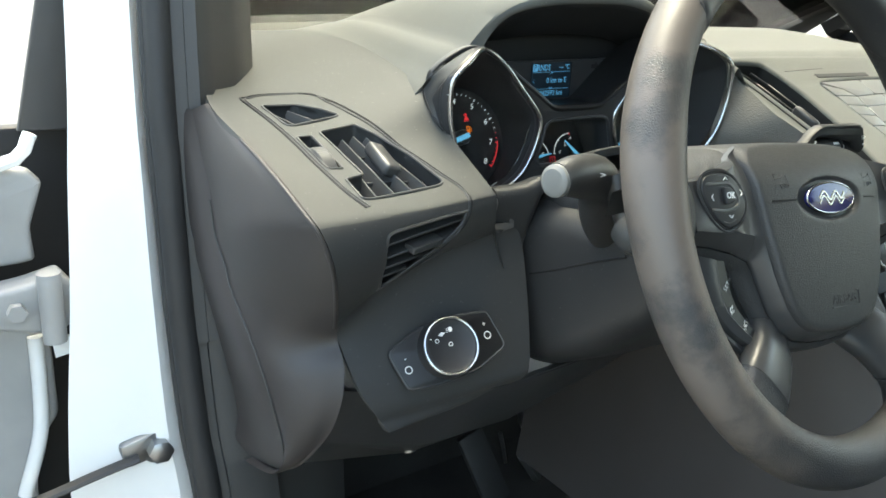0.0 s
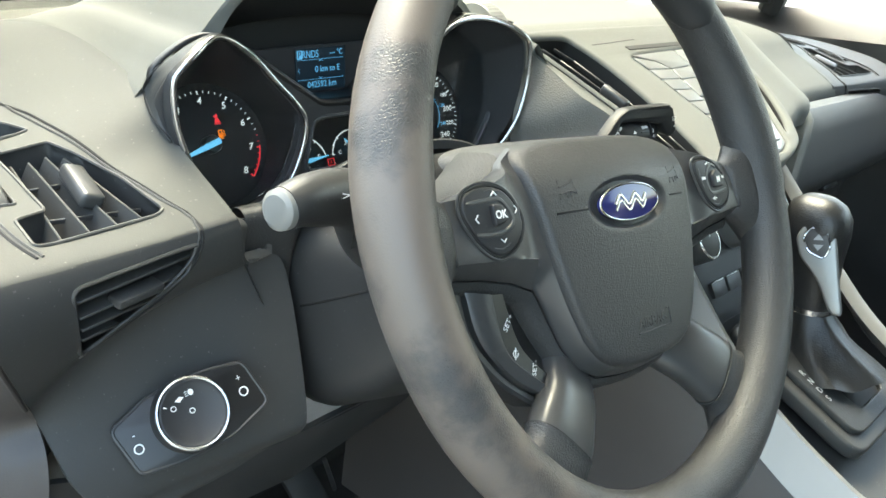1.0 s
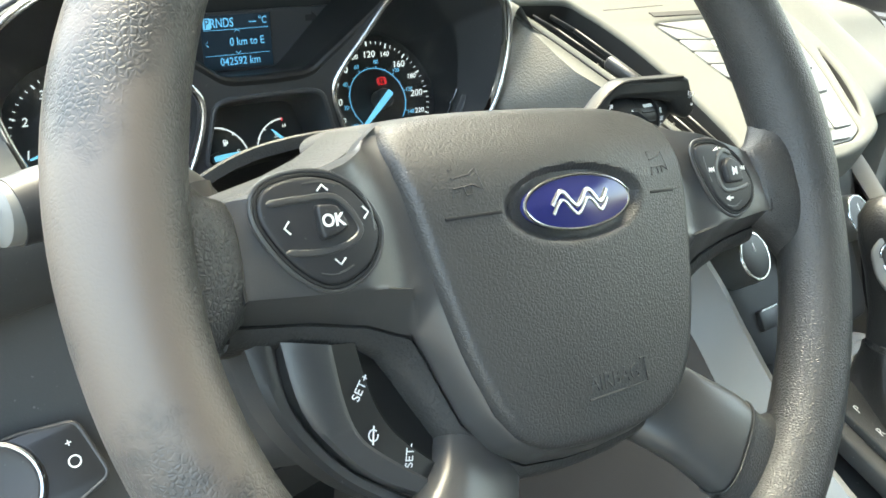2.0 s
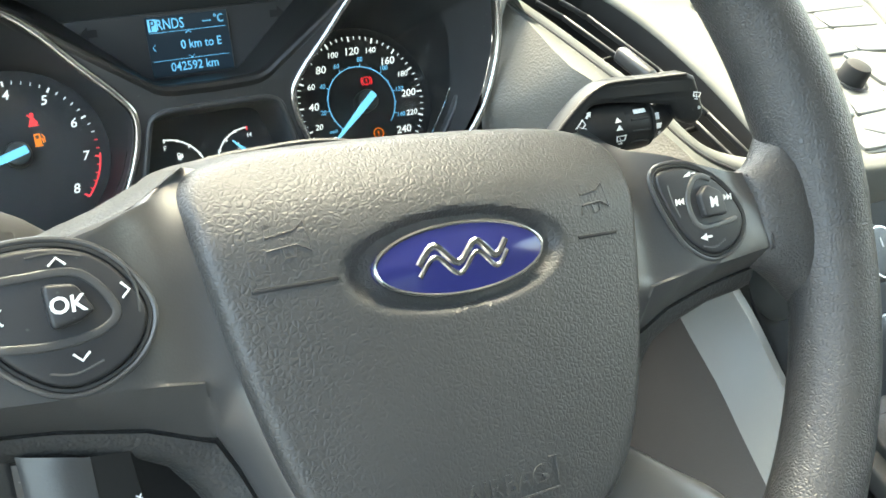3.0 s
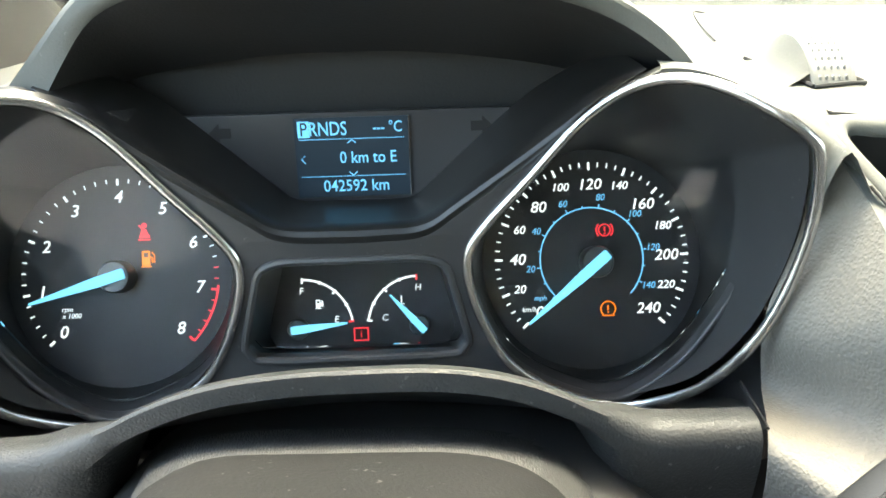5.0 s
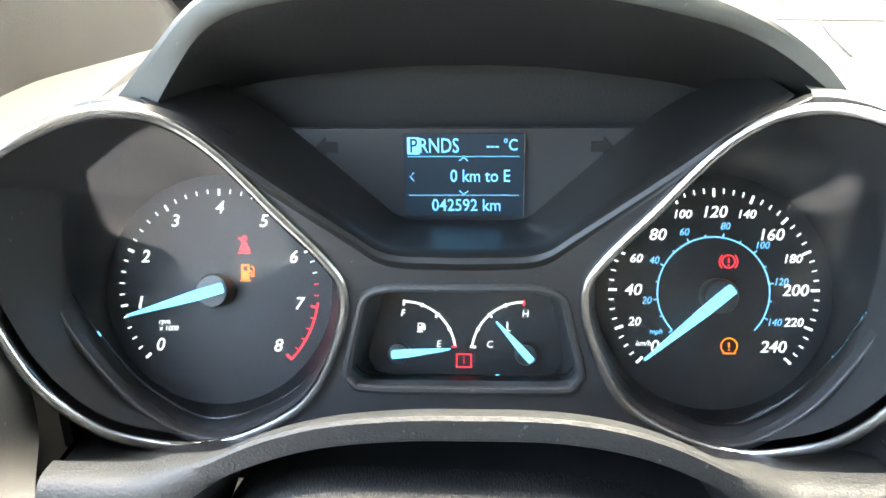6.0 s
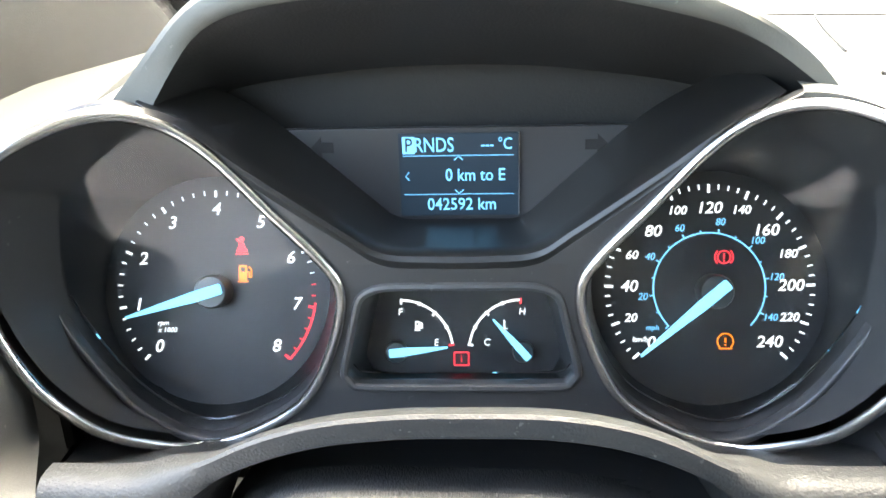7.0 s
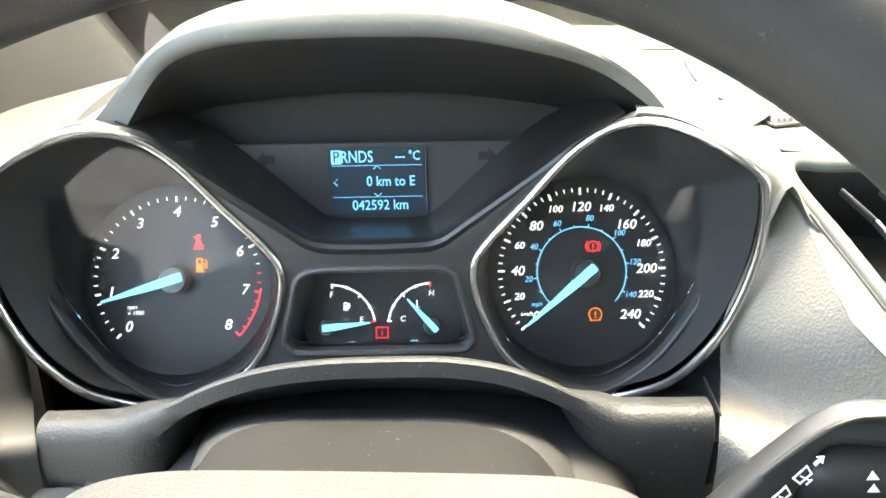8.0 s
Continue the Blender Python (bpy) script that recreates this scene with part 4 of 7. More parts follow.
def dial_of(side, name, label):
    c = DIAL_C[side]
    g = part(name, plate(oval(0.0465, 0.0465, 72, c), (), 0.002, 0, GAUGE @ Matrix.Translation((0, 0, -0.002))), DIAL, cluster, label)
    a = ring(side)
    c3 = Vector((c[0], 0, 0))
    b = []
    for p in a:
        v = Vector((p.x - c[0], (p.z - 1.10) / 0.927 - c[1], 0)).normalized() * 0.0445
        b.append(GAUGE @ Vector((c[0] + v.x, c[1] + v.y, 0.0002)))
    part("gauge_well", grid([a + [a[0]], [p.lerp(q, 0.5) for p, q in zip(a, b)] + [a[0].lerp(b[0], 0.5)], b + [b[0]]]), SATIN, g, "smoked glossy well wall")
    prof = [(0.0020 * math.cos(t), 0.0019 * math.sin(t)) for t in [2 * math.pi * k / 10 for k in range(10)]]
    part("chrome_ring", loop_sweep(ring(side, RING_Y - 0.0065, 0.0012), prof, (0, -1, 0)), CHROME, g, "satin chrome ring")
    flange = [] if side > 0 else [(p, (p - Vector((side * 0.1, p.y, 1.112))).normalized()) for p in ring(side, RING_Y - 0.004, 0.0022)]
    rows = []
    for e, y, k in ((0.0, 0.0, 0.0), (0.002, 0.003, 0.05), (0.0035, 0.010, 0.4), (0.004, 0.022, 0.8), (0.004, 0.040, 1.0)):
        rows.append([])
        for p, d in flange + flange[:1]:
            q = p + d * e + Vector((0, y, 0))
            rows[-1].append(Vector((q.x, q.y, q.z + (min(side_z(q.x) - 0.008, q.z) - q.z) * k * smoothstep(1.10, 1.14, p.z))))
    if flange:
        part("flange", grid(rows), SATIN, g, "black side of the gauge housing")
    part("lens", plate([(p.x, p.z) for p in ring(side, grow=-0.0015)], (), 0.0012, 0, Matrix.Translation((0, RING_Y + 0.006, 0)) @ UPRIGHT), LENS, g, "clear plastic lens", shadow=False)
    return g


tach = dial_of(-1, "rev_counter", "black rev counter face marked in thousands")
speed = dial_of(1, "speedometer", "black speedometer face in km/h and mph")


def tick(c, r0, r1, a, w, mat, parent, name="tick_mark"):
    r = (r0 + r1) / 2
    x, u = polar(c, r, a)
    return part(name, box((r1 - r0, w, 0.0003), on_dial(x, u, 0.0003, a)), mat, parent)


def arc_band(c, r, a0, a1, w, n=0.0003, steps=40):
    pts0 = [GAUGE @ Vector((*polar(c, r - w / 2, a0 + (a1 - a0) * i / steps), n)) for i in range(steps + 1)]
    pts1 = [GAUGE @ Vector((*polar(c, r + w / 2, a0 + (a1 - a0) * i / steps), n)) for i in range(steps + 1)]
    return thick(grid([pts0, pts1]), 0.0002)


def needle(c, a, length, tail, w, parent, n=0.010, hub=0.0065):
    x, u = polar(c, (length - tail) / 2, a)
    m = on_dial(c[0], c[1], n, a)
    out = [(-tail, w * 0.75), (-tail * 0.9, w), (length * 0.2, w), (length, w * 0.22), (length, -w * 0.22), (length * 0.2, -w), (-tail * 0.9, -w), (-tail, -w * 0.75)]
    nd = part("needle", plate(out, (), 0.0014, 0.0003, m), NEEDLE, parent, "lit pale blue needle")
    part("needle_hub", grid([[m @ Vector((hub * s * math.cos(t), hub * s * math.sin(t), z)) for t in [2 * math.pi * k / 24 for k in range(24)]] for s, z in ((1, -n), (1, -0.002), (0.9, -0.0008), (0.05, -0.0006))], True), HUB, parent, "glossy dark needle hub")
    return nd


c = DIAL_C[-1]
for k in range(41):
    a = 90 + SWEEP - 2 * SWEEP * k / 40
    big = k % 5 == 0
    red = k >= 33
    tick(c, 0.0366 if big else 0.0375, 0.0392, a, 0.0009 if big else 0.0005, LIT_RED if red else LIT_WHITE, tach)
part("red_zone", arc_band(c, 0.0392, 90 - SWEEP, 90 - SWEEP * 0.73, 0.0008), LIT_RED, tach, "red limit arc")
for k in range(9):
    x, u = polar(c, 0.0318, 90 + SWEEP - 2 * SWEEP * k / 8)
    part("figure", letters(str(k), 0.0048, on_dial(x, u, 0.0003), 0.2, width=1.0, weight=0.00005), LIT_WHITE, tach)
part("unit_mark", letters("rpm", 0.0019, on_dial(c[0] - 0.0215, c[1] - 0.0125, 0.0003), 0.2), LIT_WHITE, tach)
part("unit_mark", letters("x 1000", 0.0019, on_dial(c[0] - 0.0198, c[1] - 0.0152, 0.0003), 0.2), LIT_WHITE, tach)
needle((c[0], c[1]), 196.5, 0.0335, 0.0050, 0.0021, tach)
c = DIAL_C[1]
for k in range(49):
    a = 90 + SWEEP - 2 * SWEEP * k / 48
    big = k % 4 == 0
    tick(c, 0.0362 if big else 0.0375, 0.0394, a, 0.0009 if big else 0.0005, LIT_WHITE, speed)
for k in range(0, 13):
    x, u = polar(c, 0.0303 if k % 2 == 0 else 0.0318, 90 + SWEEP - 2 * SWEEP * k / 12)
    part("figure", letters(str(k * 20), 0.0043 if k % 2 == 0 else 0.0032, on_dial(x, u, 0.0003), 0.2, width=1.05, weight=0.00004), LIT_WHITE, speed)
part("mph_arc", arc_band(c, 0.0210, 90 + SWEEP, 90 - SWEEP, 0.0005, steps=64), LIT_CYAN, speed, "thin blue mph arc")
for k in range(0, 15):
    a = 90 + SWEEP - 2 * SWEEP * (k * 10 * 1.609) / 240
    tick(c, 0.0210, 0.0226 if k % 2 == 0 else 0.0220, a, 0.0005, LIT_CYAN, speed, "mph_tick")
    if k % 2 == 0 and k:
        x, u = polar(c, 0.0253, a)
        part("mph_figure", letters(str(k * 10), 0.0027, on_dial(x, u, 0.0003), 0.2, width=0.95), LIT_CYAN, speed)
part("unit_mark", letters("km/h", 0.0020, on_dial(c[0] - 0.0262, c[1] - 0.0195, 0.0003), 0.2), LIT_WHITE, speed)
part("unit_mark", letters("mph", 0.0020, on_dial(c[0] - 0.0215, c[1] - 0.0150, 0.0003), 0.2), LIT_CYAN, speed)
needle((c[0] + 0.001, c[1] - 0.001), 219.5, 0.037, 0.0050, 0.0021, speed)
# warning lamps, drawn as small lit shapes
def lamp_belt(x, u, parent):
    m = on_dial(x, u, 0.0004)
    bm = join(plate(oval(0.0011, 0.0011, 14, (0, 0.0024)), (), 0.0002, 0, m), plate([(-0.0008, 0.0010), (0.0008, 0.0010), (0.0022, -0.0026), (-0.0022, -0.0026)], (), 0.0002, 0, m),
              plate([(-0.0024, 0.0024), (-0.0019, 0.0028), (0.0024, -0.0018), (0.0020, -0.0022)], (), 0.0002, 0, m), box((0.005, 0.0006, 0.0002), m @ pose(0, -0.0033, 0.0001)))
    return part("belt_lamp", bm, LIT_RED, parent, "red seat belt warning lamp")


def lamp_fuel(x, u, parent, mat, s=1.0, name="fuel_lamp"):
    m = on_dial(x, u, 0.0004) @ Matrix.Scale(s, 4)
    body = rounded([(-0.0022, -0.003), (0.0010, -0.003), (0.0010, 0.003), (-0.0022, 0.003)], 0.1, 2)
    bm = join(plate(body, [[(-0.0015, 0.0004), (0.0003, 0.0004), (0.0003, 0.0022), (-0.0015, 0.0022)]], 0.0002, 0, m), box((0.0042, 0.0005, 0.0002), m @ pose(-0.0006, -0.0034, 0.0001)),
              tube([m @ Vector(q) for q in ((0.0010, 0.0004, 0), (0.0018, 0.0002, 0), (0.0019, -0.0018, 0), (0.0027, -0.0018, 0), (0.0027, 0.0012, 0), (0.0018, 0.0024, 0))], 0.0003, 5))
    return part(name, bm, mat, parent)


def lamp_round(x, u, parent, mat, name, low=False):
    m = on_dial(x, u, 0.0004)
    bits = [box((0.0006, 0.0018, 0.0002), m @ pose(0, 0.0004, 0)), box((0.0006, 0.0006, 0.0002), m @ pose(0, -0.0014, 0))]
    def bow(r, a0, a1):
        return tube([m @ Vector((r * math.cos(radians(a0 + (a1 - a0) * i / 14)), r * math.sin(radians(a0 + (a1 - a0) * i / 14)), 0)) for i in range(15)], 0.00026, 5)
    if low:
        bits += [bow(0.0030, -50, 230), box((0.0050, 0.0005, 0.0002), m @ pose(0, -0.0027, 0))]
    else:
        bits += [bow(0.0024, 0, 360), bow(0.0034, -45, 45), bow(0.0034, 135, 225)]
    return part(name, join(*bits), mat, parent)


lamp_belt(-0.0840, 0.0110, tach)
lamp_fuel(-0.0830, 0.0003, tach, LIT_AMBER)
lamp_round(0.1013, 0.0050, speed, LIT_RED, "brake_lamp")
lamp_round(0.1016, -0.0270, speed, LIT_AMBER, "tyre_lamp", True)

# small gauges
sub = part("small_gauges", plate([(0.002 + (x - 0.002) * 1.12, (z - 1.0935) * 1.35 - 0.0185) for x, z in SUB], (), 0.002, 0, GAUGE @ Matrix.Translation((0, 0, -0.002))), DIAL, cluster, "black face with fuel and temperature gauges")
front = [Vector((x, RING_Y - 0.005, z)) for x, z in SUB]
mid = Vector((0.002, RING_Y, 1.0935))
back = [GAUGE @ Vector((0.002 + (p.x - 0.002) * 0.93, (p.z - 1.0935) * (0.90 if p.z > 1.0935 else 1.16) - 0.0165, 0.0)) for p in front]
part("gauge_well", grid([front + [front[0]], back + [back[0]]]), SATIN, sub, "glossy black well wall")
prof = [(0.0016 * math.cos(t), 0.0014 * math.sin(t)) for t in [2 * math.pi * k / 8 for k in range(8)]]
part("well_rim", loop_sweep([p + (p - mid).normalized() * 0.001 + Vector((0, -0.0012, 0)) for p in front], prof, (0, -1, 0)), MASK, sub, "black rounded rim")
part("lens", plate(SUB, (), 0.001, 0, Matrix.Translation((0, RING_Y + 0.004, 0)) @ UPRIGHT), LENS, sub, "clear plastic lens", shadow=False)
for cx, a0, a1, hot in ((-0.0218, 90, 8, False), (0.0243, 90, 172, True)):
    c = (cx, -0.0308)
    part("scale_arc", arc_band(c, 0.0200, a0, a1, 0.0008), LIT_WHITE, sub, "thin white scale arc")
    for k in range(5):
        a = a0 + (a1 - a0) * k / 4
        red = (k == 0) if hot else (k == 4)
        tick(c, 0.0185 if k % 2 == 0 else 0.0192, 0.0207, a, 0.0008, LIT_RED if red else LIT_WHITE, sub)
part("figure", letters("F", 0.0026, on_dial(-0.0222, -0.0154, 0.0003), 0.1), LIT_WHITE, sub)
part("figure", letters("E", 0.0026, on_dial(-0.0083, -0.0272, 0.0003), 0.1), LIT_WHITE, sub)
part("figure", letters("H", 0.0026, on_dial(0.0248, -0.0154, 0.0003), 0.1), LIT_WHITE, sub)
part("figure", letters("C", 0.0026, on_dial(0.0112, -0.0272, 0.0003), 0.1), LIT_WHITE, sub)
lamp_fuel(-0.0152, -0.0206, sub, LIT_WHITE, 0.55, "fuel_symbol")
part("temperature_symbol", join(tube([on_dial(0.0180, -0.0185, 0.0004).translation, on_dial(0.0180, -0.0215, 0.0004).translation], 0.0003, 5), box((0.0026, 0.0003, 0.0002), on_dial(0.0180, -0.0218, 0.0004))), LIT_WHITE, sub)
needle((-0.0235, -0.0304), 6, 0.0200, 0.0024, 0.0016, sub, 0.006, 0.0042)
needle((0.0250, -0.0304), 132, 0.0170, 0.0032, 0.0014, sub, 0.006, 0.0042)
m = on_dial(0.0014, -0.0334, 0.0004)
part("info_lamp", join(plate([(-0.0030, -0.0027), (0.0030, -0.0027), (0.0030, 0.0027), (-0.0030, 0.0027)], [[(-0.0025, -0.0022), (0.0025, -0.0022), (0.0025, 0.0022), (-0.0025, 0.0022)]], 0.0002, 0, m), letters("i", 0.003, m)), LIT_RED, sub, "red boxed information lamp")

# display panel
back_panel = plate([(-0.030, 1.1150), (0.032, 1.1150), (0.078, 1.1568), (-0.075, 1.1568)], (), 0.003, 0.0004, Matrix.Translation((0, 0.004, 0)) @ UPRIGHT)
part("display_recess", plate([(-0.105, 1.145), (0.112, 1.145), (0.112, 1.172), (0.06, 1.187), (0.006, 1.191), (-0.05, 1.187), (-0.108, 1.172)], (), 0.003, 0, Matrix.Translation((0, 0.018, 0)) @ UPRIGHT), LINING, cluster, "dark recess above the display")
panel = part("display_panel", back_panel, plastic("smoked_panel", (0.036, 0.036, 0.038), 0.35, 2500, 0.05, 0.05), cluster, "smoked dark grey display panel")
LC = Matrix.Translation((0.0015, 0.0004, 1.1395)) @ UPRIGHT @ Matrix.Diagonal((0.93, 0.93, 1, 1))
part("display", plate([(-0.0235, -0.0172), (0.0235, -0.0172), (0.0235, 0.0168), (-0.0235, 0.0168)], (), 0.0006, 0, LC), LCD, panel, "dark blue lit display")


def lcd(text, h, x, y, mat=None, width=0.80):
    return part("display_text", letters(text, h, LC @ Matrix.Translation((x, y, 0.0008)), depth=0.0001, width=width, weight=0.00004), mat or LIT_CYAN, panel)


part("gear_block", plate([(-0.0220, 0.0086), (-0.0172, 0.0086), (-0.0172, 0.0155), (-0.0220, 0.0155)], (), 0.0003, 0, LC @ Matrix.Translation((0, 0, 0.0005))), LIT_CYAN, panel, "lit block behind the chosen gear")
lcd("P", 0.0056, -0.0196, 0.0119, DEEP)
lcd("RNDS", 0.0058, -0.0096, 0.0119, width=0.74)
lcd("--- \u00b0C", 0.0046, 0.0150, 0.0122)
lcd("0 km to E", 0.0050, 0.0065, -0.0004, width=0.84)
lcd("042592 km", 0.0050, 0.0010, -0.0126, width=0.86)
part("display_rule", join(*[box((0.0005, 0.00035, 0.0002), LC @ Matrix.Translation((-0.0215 + 0.00078 * k, y, 0.0008))) for k in range(56) for y in (0.0078, -0.0082)]), LIT_CYAN, panel, "dotted blue rules")
for x, y, a in ((0.0, 0.0068, 90), (0.0, -0.0072, 270), (-0.0205, -0.0006, 180)):
    mm = LC @ pose(x, y, 0.0008, 0, 0, a)
    part("display_arrow", tube([mm @ Vector(q) for q in ((-0.0008, 0.0017, 0), (0.0007, 0, 0), (-0.0008, -0.0017, 0))], 0.00022, 5), LIT_CYAN, panel)
part("display_edge", box((0.0003, 0.034, 0.0004), LC @ Matrix.Translation((0.0238, 0, 0.0006))), CHROME, panel, "bright edge of the display")
for s in (1, -1):
    arrow = [(-0.004, -0.0019), (0.0004, -0.0019), (0.0004, -0.0040), (0.0044, 0), (0.0004, 0.0040), (0.0004, 0.0019), (-0.004, 0.0019)]
    part("turn_arrow", plate([(s * x, y) for x, y in arrow][::s], (), 0.0003, 0, Matrix.Translation((0.0015 + s * 0.0500, 0.0008, 1.1500)) @ UPRIGHT), DEEP, panel, "unlit black turn arrow")

# Unseen box, added only to keep sky light off the dials.
part("housing", join(box((0.32, 0.004, 0.115), pose(0.001, 0.066, 1.085)), box((0.19, 0.004, 0.04), pose(0.001, 0.062, 1.155)), box((0.32, 0.10, 0.004), pose(0.001, 0.020, 1.028)), box((0.004, 0.08, 0.10), pose(-0.160, 0.026, 1.078)), box((0.004, 0.08, 0.10), pose(0.162, 0.026, 1.078))), DEEP, cluster, "black box added behind the gauges to stop light leaking in")

# V-shaped lip: from the rounded front edge beside the gauges it slopes back to the display
front = resample(curve_through([(-0.101, -0.036, 1.1765), (-0.084, -0.042, 1.1672), (-0.065, -0.043, 1.1531), (-0.036, -0.043, 1.1325), (-0.0235, -0.043, 1.1246), (-0.0053, -0.043, 1.1232), (0.0117, -0.043, 1.1232), (0.0280, -0.043, 1.1246), (0.0404, -0.043, 1.1326), (0.0686, -0.043, 1.1529), (0.0869, -0.042, 1.1666), (0.105, -0.036, 1.1765)], 6), 73)
inner = resample(curve_through([(-0.098, 0.001, 1.1790), (-0.0729, 0.001, 1.1661), (-0.0539, 0.001, 1.1507), (-0.0300, 0.001, 1.1290), (-0.0216, 0.001, 1.1226), (-0.008, 0.001, 1.1218), (0.011, 0.001, 1.1216), (0.0237, 0.001, 1.1222), (0.0320, 0.001, 1.1285), (0.0557, 0.001, 1.1504), (0.0743, 0.001, 1.1653), (0.101, 0.001, 1.1790)], 6), 73)
rows = []
for p, q in zip(front, inner):
    thin = 1 - 0.9 * smoothstep(0.080, 0.104, abs(p.x))
    rows.append([p + Vector((0, y, z)) * thin for y, z in ((0.006, -0.0075), (0.0022, -0.0050), (0.0006, -0.0028), (0.0, -0.0006), (0.0008, 0.0012), (0.0030, 0.0022))] + [p.lerp(q, 0.2) + Vector((0, 0, 0.0018 * thin)), p.lerp(q, 0.6), q])
part("display_lip", grid(rows), GLOSS, cluster, "satin black lip sloping back to the display")

# lower surround: dish in front of the gauges, with a raised arch over the column
arch = curve_through([(-0.122, -0.105, 1.0745), (-0.095, -0.106, 1.0755), (-0.082, -0.106, 1.080), (-0.060, -0.106, 1.0925), (-0.038, -0.106, 1.1000), (-0.015, -0.106, 1.1030), (0.005, -0.106, 1.1035), (0.030, -0.106, 1.1030), (0.052, -0.106, 1.0990), (0.072, -0.106, 1.0905), (0.092, -0.106, 1.0775), (0.106, -0.106, 1.0755), (0.130, -0.105, 1.0745)], 6)
rows = []
for p in arch:
    zb = 1.053 + 0.006 * math.exp(-(p.x / 0.04) ** 2) - 0.006 * math.exp(-((abs(p.x) - 0.10) / 0.03) ** 2)
    q = Vector((p.x * (1.25 - 0.12 * smoothstep(0.10, 0.13, abs(p.x))), -0.036, zb))
    hi = smoothstep(1.0765, 1.090, p.z)
    row = [q, q.lerp(p, 0.35) + Vector((0, 0, -0.008 * hi)), q.lerp(p, 0.70) + Vector((0, 0, -0.006 * hi))]
    crest = [(0.013, -0.0050), (0.006, -0.0014), (0.0012, 0.0002), (0.0, -0.0006), (-0.0003, -0.0036), (-0.0003, -0.0068), (0.0006, -0.0076), (0.010, -0.0084), (0.04, -0.012 - 0.8 * max(p.z - 1.077, 0))]
    side = [(0.013, 0.0032), (0.008, 0.0038), (0.0045, 0.0036), (0.0018, 0.0024), (0.0, 0.0004), (-0.0008, -0.0030), (-0.0006, -0.010), (0.004, -0.030), (0.012, -0.060)]
    rows.append(row + [p + Vector((0, d + (a - d) * hi, e + (b - e) * hi)) for (a, b), (d, e) in zip(crest, side)])
part("lower_surround", grid(rows), SHELF, cluster, "black grained dish over the column opening")

# return of the cheek behind the right end of the surround
outer = [(0.158, -0.034, 1.083), (0.150, -0.063, 1.0690), (0.138, -0.099, 1.0640), (0.136, -0.101, 1.045)]
inner = [(0.142, -0.018, 1.050), (0.130, -0.045, 1.040), (0.118, -0.085, 1.045), (0.116, -0.085, 1.030)]
part("cheek_return", grid([outer, inner]), MASK, cluster, "dark fill between surround and cheek")

# ---- steering column ----
column = thing("steering_column", "black plastic steering column shroud", "steering column", (0.01, -0.16, 1.0))
rows = []
for y, x0, x1, z0, z1, p in ((-0.05, -0.085, 0.105, 0.905, 1.062, 4), (-0.10, -0.086, 0.106, 0.915, 1.068, 5), (-0.112, -0.084, 0.104, 0.918, 1.066, 5), (-0.16, -0.074, 0.096, 0.945, 1.072, 4.5), (-0.205, -0.062, 0.088, 0.985, 1.085, 4), (-0.225, -0.052, 0.080, 1.005, 1.09, 3.5), (-0.235, -0.04, 0.068, 1.02, 1.085, 3)):
    rows.append([((x0 + x1) / 2 + x, y, (z0 + z1) / 2 + z) for x, z in oval((x1 - x0) / 2, (z1 - z0) / 2, 40, power=p)])
part("shroud", grid(rows, True, True), BLACK, column, "dark grey lower shroud")
rows = [[(x, y, z) for x, z in [(0.008 + hw * math.copysign(abs(math.cos(t)) ** 0.6, math.cos(t)), zc + hz * math.sin(t) ** 0.7 - 0.07 * hw * math.cos(t)) for t in [math.pi * k / 36 for k in range(37)]]] for y, hw, zc, hz in [(-0.080 - 0.0028 * j, 0.079 - 0.0006 * j, 1.036 + 0.0012 * j, 0.032 + (0.0007 if j % 2 else -0.0007)) for j in range(28)]]
part("boot", grid(rows), BOOT, column, "creased black cover between column and gauges")
rows = []
for y, hw, top, low in ((-0.140, 0.050, 1.094, 1.06), (-0.146, 0.054, 1.103, 1.06), (-0.153, 0.056, 1.1065, 1.06), (-0.165, 0.057, 1.1125, 1.06), (-0.178, 0.057, 1.1160, 1.06), (-0.190, 0.056, 1.1170, 1.07), (-0.205, 0.052, 1.117, 1.075), (-0.222, 0.045, 1.108, 1.08)):
    rows.append([(0.0105 + hw * math.copysign(abs(math.cos(t)) ** 0.45, math.cos(t)), y, low + (top - low) * abs(math.sin(t)) ** 0.5 - 0.11 * hw * math.cos(t)) for t in [math.pi * k / 32 for k in range(33)]])
part("upper_shroud", grid(rows), CAPSKIN, column, "dusty black upper shroud behind the wheel")
part("shroud_seam", tube([(-0.0848, -0.106, 1.0050), (-0.0800, -0.128, 1.0150), (-0.0722, -0.168, 1.0350), (-0.0660, -0.193, 1.0460)], 0.0010, 6), DEEP, column, "joint between upper and lower shroud")

# left stalk: indicator, with a button end
lstalk = thing("indicator_stalk", "black indicator stalk with a grey button end", "stalk", (-0.07, -0.2, 1.1))
part("stem", tube(curve_through([(-0.045, -0.150, 1.045), (-0.083, -0.180, 1.076), (-0.112, -0.206, 1.1110), (-0.150, -0.226, 1.1235), (-0.1665, -0.232, 1.124)], 5), [0.013, 0.0135, 0.014, 0.0142, 0.0145, 0.0146, 0.0147, 0.0147, 0.0146, 0.0145, 0.0142, 0.0139, 0.0135, 0.013, 0.0124, 0.0118, 0.0112, 0.0106, 0.0102, 0.01, 0.0099], 20, flat=1.12), BLACK, lstalk)
part("end_button", tube([(-0.164, -0.231, 1.124), (-0.1705, -0.2335, 1.1245), (-0.1722, -0.2342, 1.1246)], [0.0096, 0.0092, 0.0070], 24, flat=1.1), CAPGREY, lstalk, "pale grey end button")
